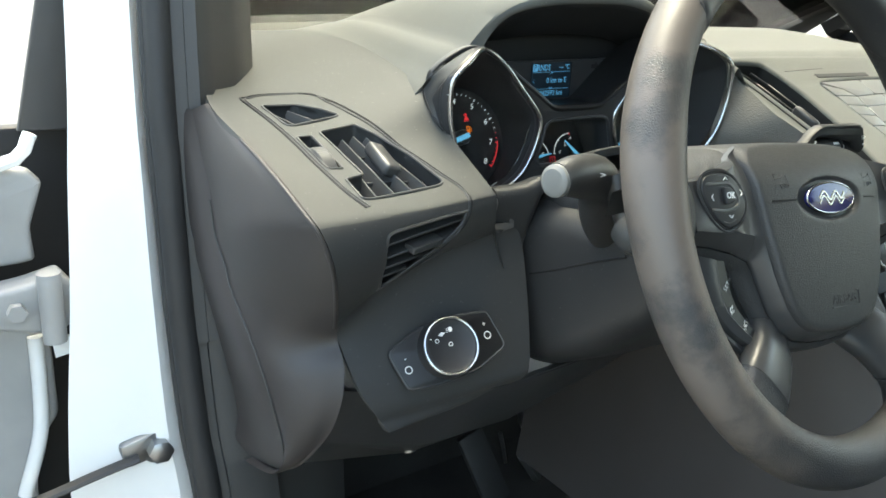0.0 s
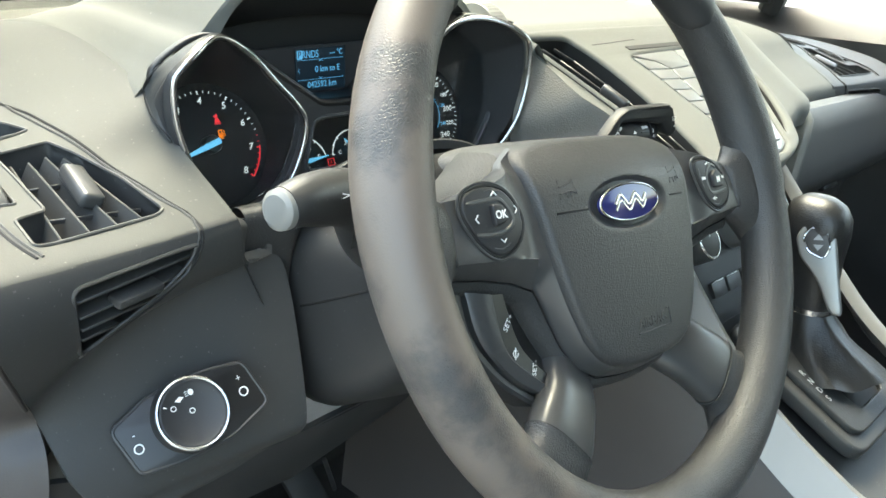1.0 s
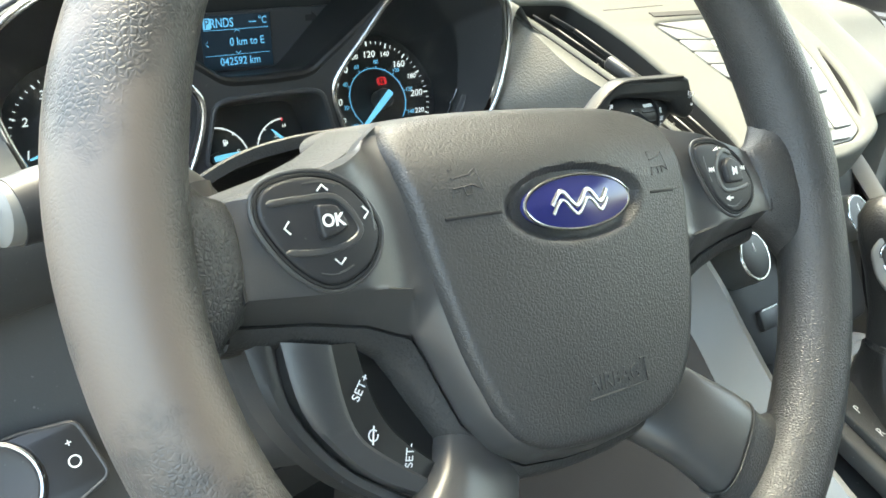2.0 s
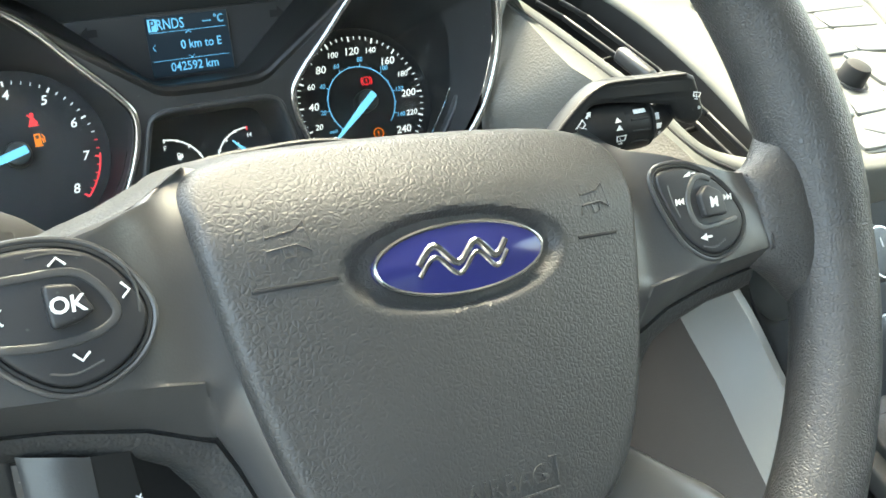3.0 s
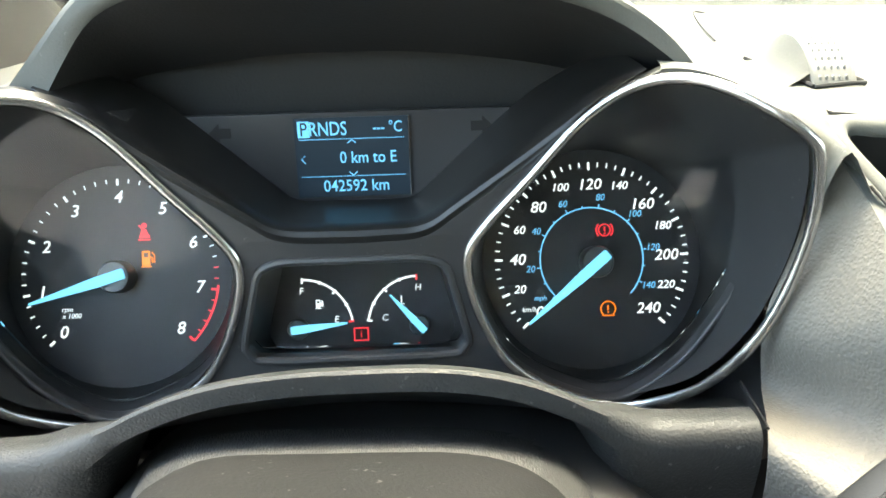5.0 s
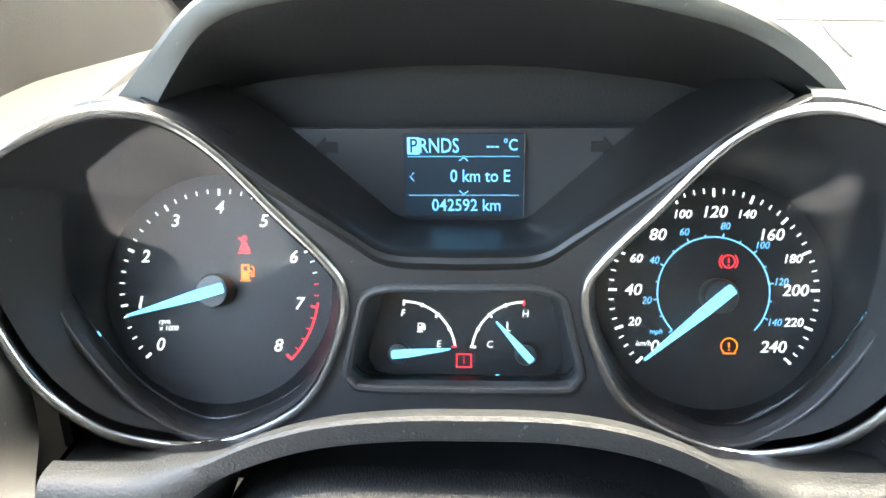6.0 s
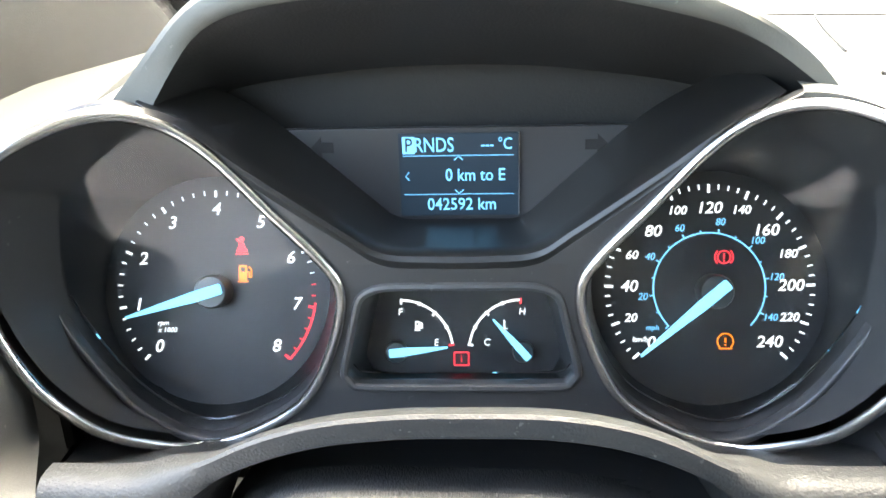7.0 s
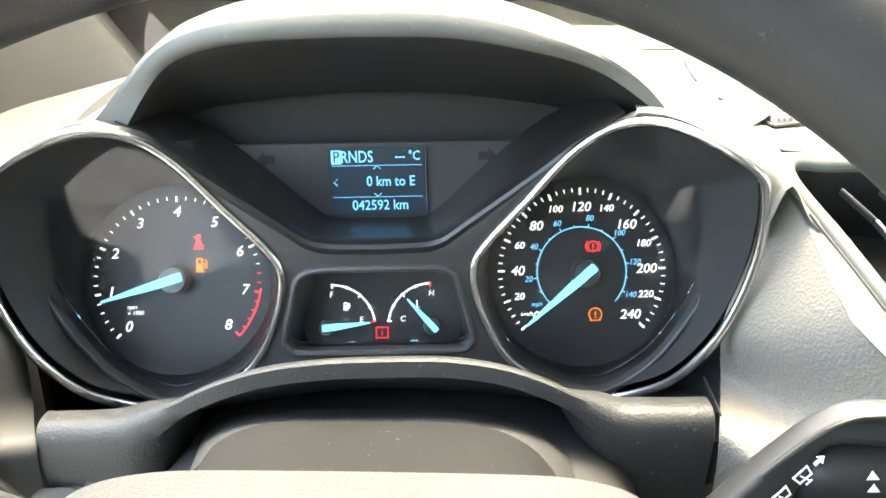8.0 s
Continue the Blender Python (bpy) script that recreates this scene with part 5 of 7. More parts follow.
part("mark", letters("<>", 0.004, frame_of((-0.134, -0.2322, 1.1240), (1, -0.25, 0), (-0.2, -1, 0.3)), width=1.4), INK, lstalk, "white turn arrows")
part("elbow", tube(curve_through([(-0.108, -0.218, 1.118), (-0.106, -0.228, 1.10), (-0.108, -0.240, 1.086)], 4), 0.010, 12), BLACK, lstalk)
part("knob", tube([(-0.110, -0.238, 1.088), (-0.112, -0.250, 1.0835), (-0.1125, -0.2545, 1.082)], [0.0125, 0.012, 0.008], 18), DASH, lstalk, "worn grey round knob")

# right stalk: wiper, a broad blade bent over a ribbed barrel
wstalk = thing("wiper_stalk", "black wiper stalk with white printed symbols", "stalk", (0.1, -0.18, 1.1))
top = curve_through([(0.092, 1.080, 0), (0.098, 1.0915, 0), (0.104, 1.100, 0), (0.115, 1.110, 0), (0.124, 1.117, 0), (0.130, 1.121, 0), (0.138, 1.125, 0), (0.145, 1.126, 0), (0.161, 1.1255, 0), (0.181, 1.1255, 0)], 4)
tip = curve_through([(0.186, 1.1235, 0), (0.1895, 1.1145, 0), (0.192, 1.1055, 0), (0.186, 1.1010, 0), (0.178, 1.1050, 0)], 3)
under = curve_through([(0.174, 1.1115, 0), (0.162, 1.1140, 0), (0.150, 1.1158, 0), (0.139, 1.1168, 0), (0.132, 1.1160, 0), (0.128, 1.1100, 0), (0.1225, 1.0990, 0), (0.122, 1.0880, 0), (0.116, 1.0760, 0)], 4)


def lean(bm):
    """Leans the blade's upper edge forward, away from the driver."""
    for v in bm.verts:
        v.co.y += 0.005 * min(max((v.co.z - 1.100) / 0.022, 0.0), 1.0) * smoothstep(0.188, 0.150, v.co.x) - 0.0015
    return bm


blade = sheet([(p.x, p.y) for p in (top + tip + under)[::-1]], -0.189, 0.010, 0.0022)
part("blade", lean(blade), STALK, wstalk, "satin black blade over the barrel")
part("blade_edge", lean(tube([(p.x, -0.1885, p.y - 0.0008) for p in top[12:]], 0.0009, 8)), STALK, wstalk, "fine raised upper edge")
AXIS = curve_through([(0.1275, -0.178, 1.0975), (0.1320, -0.178, 1.1020), (0.1370, -0.178, 1.1038), (0.150, -0.178, 1.1040), (0.163, -0.178, 1.1030), (0.170, -0.178, 1.1035), (0.180, -0.178, 1.1070)], 4)
GIRTH = [0.0075, 0.0095, 0.0103, 0.0108, 0.0111, 0.0113, 0.0117, 0.0120, 0.0122, 0.0123, 0.0123, 0.0122, 0.0121, 0.0120, 0.0118, 0.0117, 0.0115, 0.0110, 0.0100, 0.0092, 0.0086, 0.0080, 0.0073, 0.0066, 0.0058]
part("barrel", tube(AXIS, GIRTH, 28), STALK, wstalk, "black turning barrel")
for x, w in ((0.1492, 0.0007), (0.1640, 0.0009)):
    part("collar", tube([(x, -0.178, 1.1040), (x + w, -0.178, 1.1040)], 0.0122, 28), DEEP, wstalk, "dark joint round the barrel")
for z in (1.1085, 1.1035, 1.0985):
    part("grip_rib", tube([(0.152, -0.178 - math.sqrt(0.0119 ** 2 - (z - 1.104) ** 2), z), (0.1625, -0.178 - math.sqrt(0.0116 ** 2 - (z - 1.103) ** 2), z - 0.0006)], 0.0006, 6), STALK, wstalk)


def on_barrel(x, z, turn=0.0):
    i = min(range(len(AXIS)), key=lambda k: abs(AXIS[k].x - x))
    d = z - AXIS[i].z
    depth = math.sqrt(max(GIRTH[i] ** 2 - d * d, 1e-6))
    return frame_of((x, -0.178 - depth - 0.0002, z), (1, 0, 0), (0, -depth, d)) @ pose(0, 0, 0, 0, 0, turn)


def wiper_sign(m):
    return join(plate([(-0.0022, -0.0012), (0.0022, -0.0012), (0.0027, 0.0016), (-0.0027, 0.0016)], [[(-0.0018, -0.0008), (0.0018, -0.0008), (0.0022, 0.0012), (-0.0022, 0.0012)]], 0.0003, 0, m), box((0.00035, 0.0034, 0.0003), m @ pose(0, -0.0010, 0.0001, 0, 0, 24)), box((0.0022, 0.0004, 0.0003), m @ pose(0.0, -0.0024, 0.0001)))


BF = frame_of((0, -0.1891, 0), (1, 0, 0), (0, -1, 0))
pointer = [(-0.0016, -0.0005), (0.0002, -0.0005), (0.0002, -0.0014), (0.0020, 0.0), (0.0002, 0.0014), (0.0002, 0.0005), (-0.0016, 0.0005)]
for x, z, k in ((0.1165, 1.1000, 0), (0.1205, 1.1040, 1), (0.1260, 1.1095, 1), (0.1300, 1.1136, 2)):
    m = BF @ pose(x, z, 0, 0, 0, 42 + 180 * (k == 0))
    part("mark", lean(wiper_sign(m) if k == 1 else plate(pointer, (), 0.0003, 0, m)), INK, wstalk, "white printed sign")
for x, z in ((0.1445, 1.1095), (0.1448, 1.1062)):
    part("mark", plate([(-0.0017, -0.0010), (0.0017, -0.0010), (0.0, 0.0013)], (), 0.0003, 0, on_barrel(x, z)), INK, wstalk, "white printed sign")
part("mark", wiper_sign(on_barrel(0.1458, 1.1012)), INK, wstalk, "white printed sign")
part("mark", plate(oval(0.0008, 0.0008, 12), (), 0.0003, 0, on_barrel(0.1466, 1.0960)), INK, wstalk, "white printed sign")
part("mark", plate([(-0.0032, -0.0010), (0.0032, -0.0010), (0.0032, 0.0010), (-0.0032, 0.0010)], (), 0.0003, 0, on_barrel(0.1575, 1.1112)), INK, wstalk, "white printed bar")
for x, z, h in ((0.1672, 1.1075, 0.0030), (0.1684, 1.1030, 0.0024), (0.1692, 1.0992, 0.0018)):
    part("mark", plate([(-0.0016, -h / 2), (0.0012, -h / 2), (0.0016, h / 2), (-0.0012, h / 2)], (), 0.0003, 0, on_barrel(x, z)), INK, wstalk, "white printed block")
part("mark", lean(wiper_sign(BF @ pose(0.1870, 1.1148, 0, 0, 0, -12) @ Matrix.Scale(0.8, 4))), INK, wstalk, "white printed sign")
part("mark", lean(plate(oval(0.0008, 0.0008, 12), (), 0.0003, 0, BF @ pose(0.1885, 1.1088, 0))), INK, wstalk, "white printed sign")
# ---- steering wheel ----
WX, WN = Vector((0.989, 0.100, -0.113)).normalized(), Vector((0.136, -0.915, 0.379)).normalized()
WHEEL = frame_of((0.0169, -0.2839, 1.1108), WX, WN)
wheel = thing("steering_wheel", "black four-spoke steering wheel, its grained rim worn grey", "steering wheel", WHEEL)
RIM = 0.1694
RIM_FRAME = WHEEL.inverted() @ frame_of((0.0170, -0.2840, 1.1042), WX, (0.1467, -0.9031, 0.4036))


def slim(a):
    """The rim's girth, a little less across its top."""
    return 1 - 0.14 * math.exp(-((a - 90) / 45) ** 2)


def rim_part(name, a0, a1, mat, label, steps=72):
    rows = []
    for i in range(steps + 1):
        a = radians(a0 + (a1 - a0) * i / steps)
        fat = slim(math.degrees(a) % 360) + 0.10 * math.exp(-((math.degrees(a) % 360 - 12) / 16) ** 2) + 0.10 * math.exp(-((math.degrees(a) % 360 - 168) / 16) ** 2)
        row = []
        for k in range(25):
            t = 2 * math.pi * k / 24
            r = RIM + 0.0170 * fat * math.cos(t)
            row.append((r * math.cos(a), r * math.sin(a), 0.0165 * fat * math.sin(t)))
        rows.append(row)
    bm = grid(rows)
    bmesh.ops.remove_doubles(bm, verts=bm.verts[:], dist=1e-6)
    bm.transform(RIM_FRAME)
    return part(name, bm, mat, wheel, label, local=True)


rim_part("rim", 0, 360, RIMSKIN, "grained black rim, grey with wear", steps=144)
rows = []
for i in range(61):
    a = 41 + 98 * i / 60
    d = min(a - 41, 139 - a)
    half = 95 * math.sqrt(max(1 - max(1 - d / 11, 0) ** 2, 0)) + 0.5
    rows.append([])
    for k in range(21):
        t = radians(125 + half * (k / 10 - 1))
        lift = 0.0014 * smoothstep(0, 0.15, 1 - abs(k / 10 - 1)) * smoothstep(0, 1.5, d) - 0.0003
        r = RIM + (0.0170 * slim(a) + lift) * math.cos(t)
        rows[-1].append((r * math.cos(radians(a)), r * math.sin(radians(a)), (0.0165 * slim(a) + lift) * math.sin(t)))
bm = grid(rows)
bm.transform(RIM_FRAME)
part("rim_insert", bm, BLACK, wheel, "smooth black inlay on the upper rim", local=True)

# airbag cover: a shield, domed, its top rolled back
HALF = [(0.0, 0.0360), (0.03, 0.0357), (0.052, 0.0347), (0.0675, 0.0312), (0.0742, 0.0245), (0.0745, 0.012), (0.0717, -0.008), (0.066, -0.035), (0.0585, -0.060), (0.048, -0.079), (0.034, -0.0885), (0.015, -0.0915), (0.0, -0.092)]
shield = curve_through(HALF, 6)
shield = shield + [Vector((-p.x, p.y, 0)) for p in shield[-2:0:-1]]


def cover_z(x, y):
    return 0.006 - 1.1 * x * x - 9.0 * max(y - 0.002, 0) ** 2 * 1.6 - 0.6 * (y + 0.03) ** 2


rows = []
for s, drop in ((1.004, 0.030), (1.005, 0.018), (1.004, 0.010), (1.0, 0.0042), (0.990, 0.0018), (0.975, 0.0006), (0.955, 0.0001)) + tuple((0.93 - 0.93 * k / 44, 0.0) for k in range(44)):
    row = []
    for p in shield:
        x, y = p.x * s, (p.y + 0.012) * s - 0.012
        d = ((x + 0.001) / 0.0375) ** 2 + ((y + 0.004) / 0.0145) ** 2
        back = smoothstep(0.0, 0.028, p.y) if s > 0.97 else 0.0
        row.append((x, y + 0.25 * drop * back, cover_z(x, y) - drop * (1 + 0.8 * back) - 0.0035 * (1 - smoothstep(0.72, 1.08, d))))
    rows.append(row)
cover = part("airbag_cover", grid(rows, True, True), COVER, wheel, "grained black airbag cover", local=True)
for s in (-1, 1):
    part("horn_bar", box((0.0235 if s < 0 else 0.0175, 0.0012, 0.0008), pose(s * 0.0515, -0.004, cover_z(0.0515, -0.004) - 0.0001, 0, s * 6, 0), 0.0003), DEEP, cover, local=True)
    hc = (s * 0.0525, 0.0075)
    for line in ([(-0.006, -0.0048), (-0.0045, 0.0052), (-0.003, 0.0052)], [(-0.0048, 0.0018), (0.003, 0.0030), (0.0062, 0.0052), (0.0068, -0.0030), (0.0030, -0.0010), (-0.0052, -0.0018)], [(-0.001, -0.0016), (-0.0005, -0.0042), (0.0022, -0.0040), (0.0025, -0.0014)]):
        part("horn_mark", tube([(hc[0] + x, hc[1] + y, cover_z(hc[0] + x, hc[1] + y) + 0.0001) for x, y in line], 0.00032, 5), COVER, cover, "moulded horn sign", local=True)
mm = pose(0.001, -0.0708, cover_z(0, -0.07) + 0.0001)
part("moulded_word", letters("AIRBAG", 0.0058, mm, 0.0, 0.0006), COVER, cover, "moulded word AIRBAG", local=True)
part("word_frame", tube([mm @ Vector(q) for q in ((-0.0155, -0.0048, 0), (0.0178, -0.0048, 0), (0.0178, 0.0045, 0), (0.0150, 0.0045, 0))], 0.0004, 5), COVER, cover, local=True)

badge = part("badge", plate(oval(0.0288, 0.0103, 64), (), 0.003, 0.0009, pose(-0.0012, -0.004, 0.0022, 0, 0, 0)), BLUE, wheel, "oval dark blue enamel badge", local=True)
part("badge_rim", loop_sweep([Vector((x - 0.0012, y - 0.004, 0.0048)) for x, y in oval(0.0284, 0.0100, 72)], [(0.0007 * math.cos(t), 0.0007 * math.sin(t)) for t in [math.pi * k / 4 for k in range(8)]], (0, 0, 1)), CHROME, badge, "bright chrome rim", local=True)
wave = curve_through([(-0.0150, -0.0020), (-0.0090, 0.0030), (-0.0020, -0.0026), (0.0050, 0.0028), (0.0110, -0.0022), (0.0155, 0.0020)], 6)
part("badge_emblem", join(*[tube([(p.x - 0.0012, p.y - 0.004 + d, 0.0052) for p in wave], r, 6, flat=0.5) for d, r in ((0.0014, 0.0011), (-0.0018, 0.0008))]), CHROME, badge, "plain silver wave shapes", local=True)

# hub: a smooth bezel on either side of the cover, running out into the switch faces, and the grained shell behind it
STATIONS = (((0.0660, 0.0318), (0.0700, 0.0330), -0.020), ((0.0725, 0.0270), (0.0860, 0.0225), -0.0125), ((0.0745, 0.0200), (0.1050, 0.0165), -0.0105),
            ((0.0747, 0.0130), (0.1360, 0.0100), -0.0085), ((0.0735, 0.0040), (0.1380, -0.0050), -0.0035), ((0.0725, -0.0030), (0.1370, -0.0190), -0.0022),
            ((0.0715, -0.0090), (0.1100, -0.0212), -0.0018), ((0.0700, -0.0150), (0.0900, -0.0228), -0.0022), ((0.0685, -0.0210), (0.0775, -0.0245), -0.0035),
            ((0.0665, -0.0300), (0.0735, -0.0400), -0.0125), ((0.0625, -0.0450), (0.0690, -0.0490), -0.0130), ((0.0585, -0.0600), (0.0648, -0.0600), -0.0130),
            ((0.0535, -0.0720), (0.0590, -0.0730), -0.0130), ((0.0460, -0.0815), (0.0490, -0.0860), -0.0130), ((0.0340, -0.0888), (0.0340, -0.0945), -0.0130),
            ((0.0150, -0.0917), (0.0150, -0.0972), -0.0130), ((0.0, -0.0922), (0.0, -0.0980), -0.0130))
LEDGE = ((0.1375, -0.0255), (0.1110, -0.0290), (0.0905, -0.0335), (0.0785, -0.0385))
MOUTH = ((0.1385, -0.0340), (0.1180, -0.0360), (0.0960, -0.0415), (0.0860, -0.0455), (0.0805, -0.0520), (0.0755, -0.0600), (0.0700, -0.0690), (0.0640, -0.0810),
         (0.0550, -0.0930), (0.0370, -0.1010), (0.0160, -0.1035), (0.0, -0.1040))


def between(pairs, n=4):
    """Even steps along a broken line of tuples."""
    out = []
    for a, b in zip(pairs, pairs[1:]):
        out += [tuple(p + (q - p) * k / n for p, q in zip(a, b)) for k in range(n)]
    return out + [tuple(pairs[-1])]


def bezel_z(x, y):
    front = -0.0008 - 0.0010 * smoothstep(0.070, 0.115, x)
    near = 1 - smoothstep(0.078, 0.098, x)
    return front + (min(front, cover_z(min(x, 0.076), y) - 0.0048) - front) * near


def spoke(s):
    """One side of the hub: switch face and bezel, its grained shell, and the switches."""
    flat = between([(*i, *o, z, k) for k, (i, o, z) in enumerate(STATIONS)])
    ledge = between([(*o, -0.016) for _, o, z in STATIONS[:5]] + [(*q, -0.0135) for q in LEDGE] + [(*o, z - 0.001) for _, o, z in STATIONS[9:]])
    rows = []
    for (xi, yi, xo, yo, zo, k), (xl, yl, zl) in zip(flat, ledge):
        strip = smoothstep(7.4, 9.0, k)
        row = []
        zi = bezel_z(xi, yi)
        for j in range(13):
            u = j / 12
            x, y = xi + (xo - xi) * u, yi + (yo - yi) * u
            face = bezel_z(x, y)
            edge = smoothstep(0.72, 1.0, u) if k < 4.5 else smoothstep(0.94, 1.0, u)
            face = face + (zo - face) * edge
            row.append((s * x, y, face + (zi + (zo - zi) * u ** 1.4 - face) * strip))
        row.append((s * (xo * 0.35 + xl * 0.65), yo * 0.35 + yl * 0.65, zo * 0.5 + zl * 0.5 - 0.001))
        row.append((s * xl, yl, zl))
        row.append((s * xl * 0.985, yl + 0.001, zl - 0.004))
        rows.append([(s * (xi - 0.003), yi + 0.001, zi - 0.010)] + row)
    sp = part("spoke", grid(rows), HUB, wheel, "smooth black switch face and bezel beside the cover", local=True)
    lip = between([(*q, -0.0125) for q in LEDGE] + [(*o, z - 0.0005) for _, o, z in STATIONS[9:]])
    rows = []
    for (xl, yl, zl), (xm, ym) in zip(lip, between(list(MOUTH))):
        d = Vector((xm - xl, ym - yl))
        rows.append([(s * (xl - 0.3 * d.x), yl - 0.3 * d.y, zl - 0.004), (s * (xl + 0.06 * d.x), yl + 0.06 * d.y, zl - 0.0022), (s * (xl + 0.12 * d.x), yl + 0.12 * d.y, zl - 0.0008),
                     (s * (xl + 0.5 * d.x), yl + 0.5 * d.y, zl - 0.0018), (s * (xl + 0.8 * d.x), yl + 0.8 * d.y, zl - 0.0042), (s * xm, ym, zl - 0.009),
                     (s * (xm + 0.1 * d.x), ym + 0.1 * d.y, zl - 0.016), (s * (xm - 0.2 * d.x), ym - 0.2 * d.y, zl - 0.030), (s * (xm - 1.0 * d.x), ym - 1.0 * d.y, zl - 0.045)])
    part("lower_shell", grid(rows), VISOR, sp, "grained black shell under the switch face", local=True)
    # shell over the spoke's top, falling away towards the column
    rows = []
    for x, y, z, back in ((0.050, 0.0340, -0.034, 0.0050), (0.060, 0.0332, -0.030, 0.0056), (0.068, 0.0318, -0.0255, 0.0060), (0.078, 0.0265, -0.0185, 0.0062), (0.090, 0.0210, -0.0145, 0.0060), (0.105, 0.0160, -0.0125, 0.0055), (0.121, 0.0128, -0.0105, 0.0045), (0.1365, 0.0098, -0.0095, 0.0035), (0.150, 0.0085, -0.012, 0.003)):
        rows.append([(s * x, y - 0.004, z - 0.002), (s * x, y + 0.0002, z - 0.0012), (s * x, y + 0.0012, z - 0.003), (s * x, y + back * 0.6, z - 0.014), (s * x, y + back, z - 0.028), (s * x, y + back * 0.6, z - 0.038), (s * x, y - 0.012, z - 0.046)])
    part("upper_shell", grid(rows), VISOR, sp, "grained black shell behind the switch face", local=True)
    rows = []
    for x, hi, lo, zc, t in ((0.1355, 0.0095, -0.0235, -0.0115, 0.0085), (0.1370, 0.0112, -0.0260, -0.0110, 0.0100), (0.143, 0.0130, -0.0300, -0.0100, 0.0115), (0.149, 0.0185, -0.0360, -0.0090, 0.0125), (0.156, 0.0300, -0.0460, -0.0082, 0.0128), (0.163, 0.0440, -0.0600, -0.0080, 0.0112)):
        rows.append([(s * x, (hi + lo) / 2 + (hi - lo) / 2 * math.copysign(abs(math.sin(a)) ** 0.75, math.sin(a)), zc + t * math.copysign(abs(math.cos(a)) ** 0.75, math.cos(a))) for a in [2 * math.pi * k / 32 for k in range(32)]])
    part("rim_flare", grid(rows, True, True), RIMSKIN, sp, "grained flare between spoke and rim", local=True)
    part("face_seam", tube([(s * x, y, z) for x, y, z in ((0.1362, 0.0090, -0.0068), (0.1384, -0.0050, -0.0020), (0.1374, -0.0192, -0.0012), (0.1378, -0.0250, -0.0120))], 0.0006, 6), DEEP, sp, local=True)
    # switch pad
    if s < 0:
        egg = [(-0.1057, 0.0136), (-0.0960, 0.0085), (-0.0890, -0.0035), (-0.0945, -0.0142), (-0.1080, -0.0187), (-0.1200, -0.0115), (-0.1288, 0.0020), (-0.1275, 0.0105), (-0.1180, 0.0140)]
        key, kc, word = [(-0.1118, 0.0056), (-0.1045, 0.0050), (-0.1008, -0.0018), (-0.1045, -0.0040), (-0.1108, -0.0052)], (-0.1068, 0.0002), "OK"
        bow = [(-0.1268, 0.0072), (-0.1150, 0.0078), (-0.1030, 0.0072), (-0.0960, -0.0020), (-0.1000, -0.0068), (-0.1110, -0.0085), (-0.1230, -0.0075)]
    else:
        egg = [(0.0838, 0.0118), (0.0920, 0.0142), (0.1020, 0.0128), (0.1140, 0.0062), (0.1222, -0.0050), (0.1182, -0.0138), (0.1062, -0.0174), (0.0950, -0.0115), (0.0872, 0.0005)]
        key, kc, word = [(0.1000, 0.0035), (0.1045, 0.0072), (0.1110, 0.0040), (0.1128, -0.0045), (0.1015, -0.0045)], (0.1062, 0.0004), "M"
        bow = [(0.1190, -0.0062), (0.1120, -0.0072), (0.1000, -0.0072), (0.0962, 0.0010), (0.0985, 0.0075), (0.1035, 0.0105), (0.1090, 0.0085)]
    egg = [(p.x, p.y) for p in curve_through([(*q, 0) for q in egg], 6, True)]
    if s < 0:
        egg = egg[::-1]
    pad = part("switch_pad", plate(egg, (), 0.0040, 0.0012, pose(0, 0, -0.0040)), SATIN, sp, "satin black oval switch pad", local=True)
    ringline = [Vector((x, y, -0.0012)) for x, y in egg]
    part("pad_groove", loop_sweep(ringline, [(0.0008 + 0.0007 * math.cos(t), 0.0006 * math.sin(t)) for t in [math.pi * k / 3 for k in range(6)]], (0, 0, 1)), DEEP, sp, "dark gap round the pad", local=True)
    part("pad_rim", loop_sweep(ringline, [(0.0021 + 0.0008 * math.cos(t), -0.0003 + 0.0008 * math.sin(t)) for t in [math.pi * k / 4 for k in range(8)]], (0, 0, 1)), HUB, sp, "raised edge round the pad", local=True)
    part("key_frame", tube(curve_through([(*q, 0.0001) for q in bow], 6), [0.0004] + [0.0011] * (6 * (len(bow) - 1) - 1) + [0.0004], 8, flat=0.5), HUB, sp, "satin moulded frame round the key", local=True)
    outline = rounded(key, 0.22)
    part("centre_key", plate(outline[::-1] if s < 0 else outline, (), 0.0034, 0.0010, pose(0, 0, -0.0008)), SATIN, sp, "raised centre key", local=True)
    part("key_mark", letters(word, 0.0038 if s < 0 else 0.0036, pose(kc[0], kc[1], 0.0027), weight=0.00012), INK, sp, local=True)
    z = 0.0004
    if s < 0:
        for x, y, a in ((-0.1215, -0.0003, 180), (-0.0932, 0.0018, 0), (-0.1075, 0.0107, 90), (-0.1052, -0.0122, 270)):
            m2 = pose(x, y, z, 0, 0, a)
            part("chevron", tube([m2 @ Vector(q) for q in ((-0.0010, 0.0019, 0), (0.0008, 0, 0), (-0.0010, -0.0019, 0))], 0.00032, 5), INK, sp, local=True)
        bows = ([(-0.0925, 0.0066), (-0.0908, 0.0020), (-0.0908, -0.0040)], [(-0.1125, -0.0148), (-0.1070, -0.0158), (-0.1005, -0.0138)], [(-0.1140, 0.0122), (-0.1080, 0.0126), (-0.1020, 0.0112)])
    else:
        def sign(*shapes):
            part("symbol", join(*[plate(q, (), 0.0003, 0, pose(0, 0, z)) for q in shapes]), INK, sp, local=True)
        def wedge(x, y, d, h=0.0011):
            return [(x, y - h), (x + d, y), (x, y + h)][::1 if d > 0 else -1]
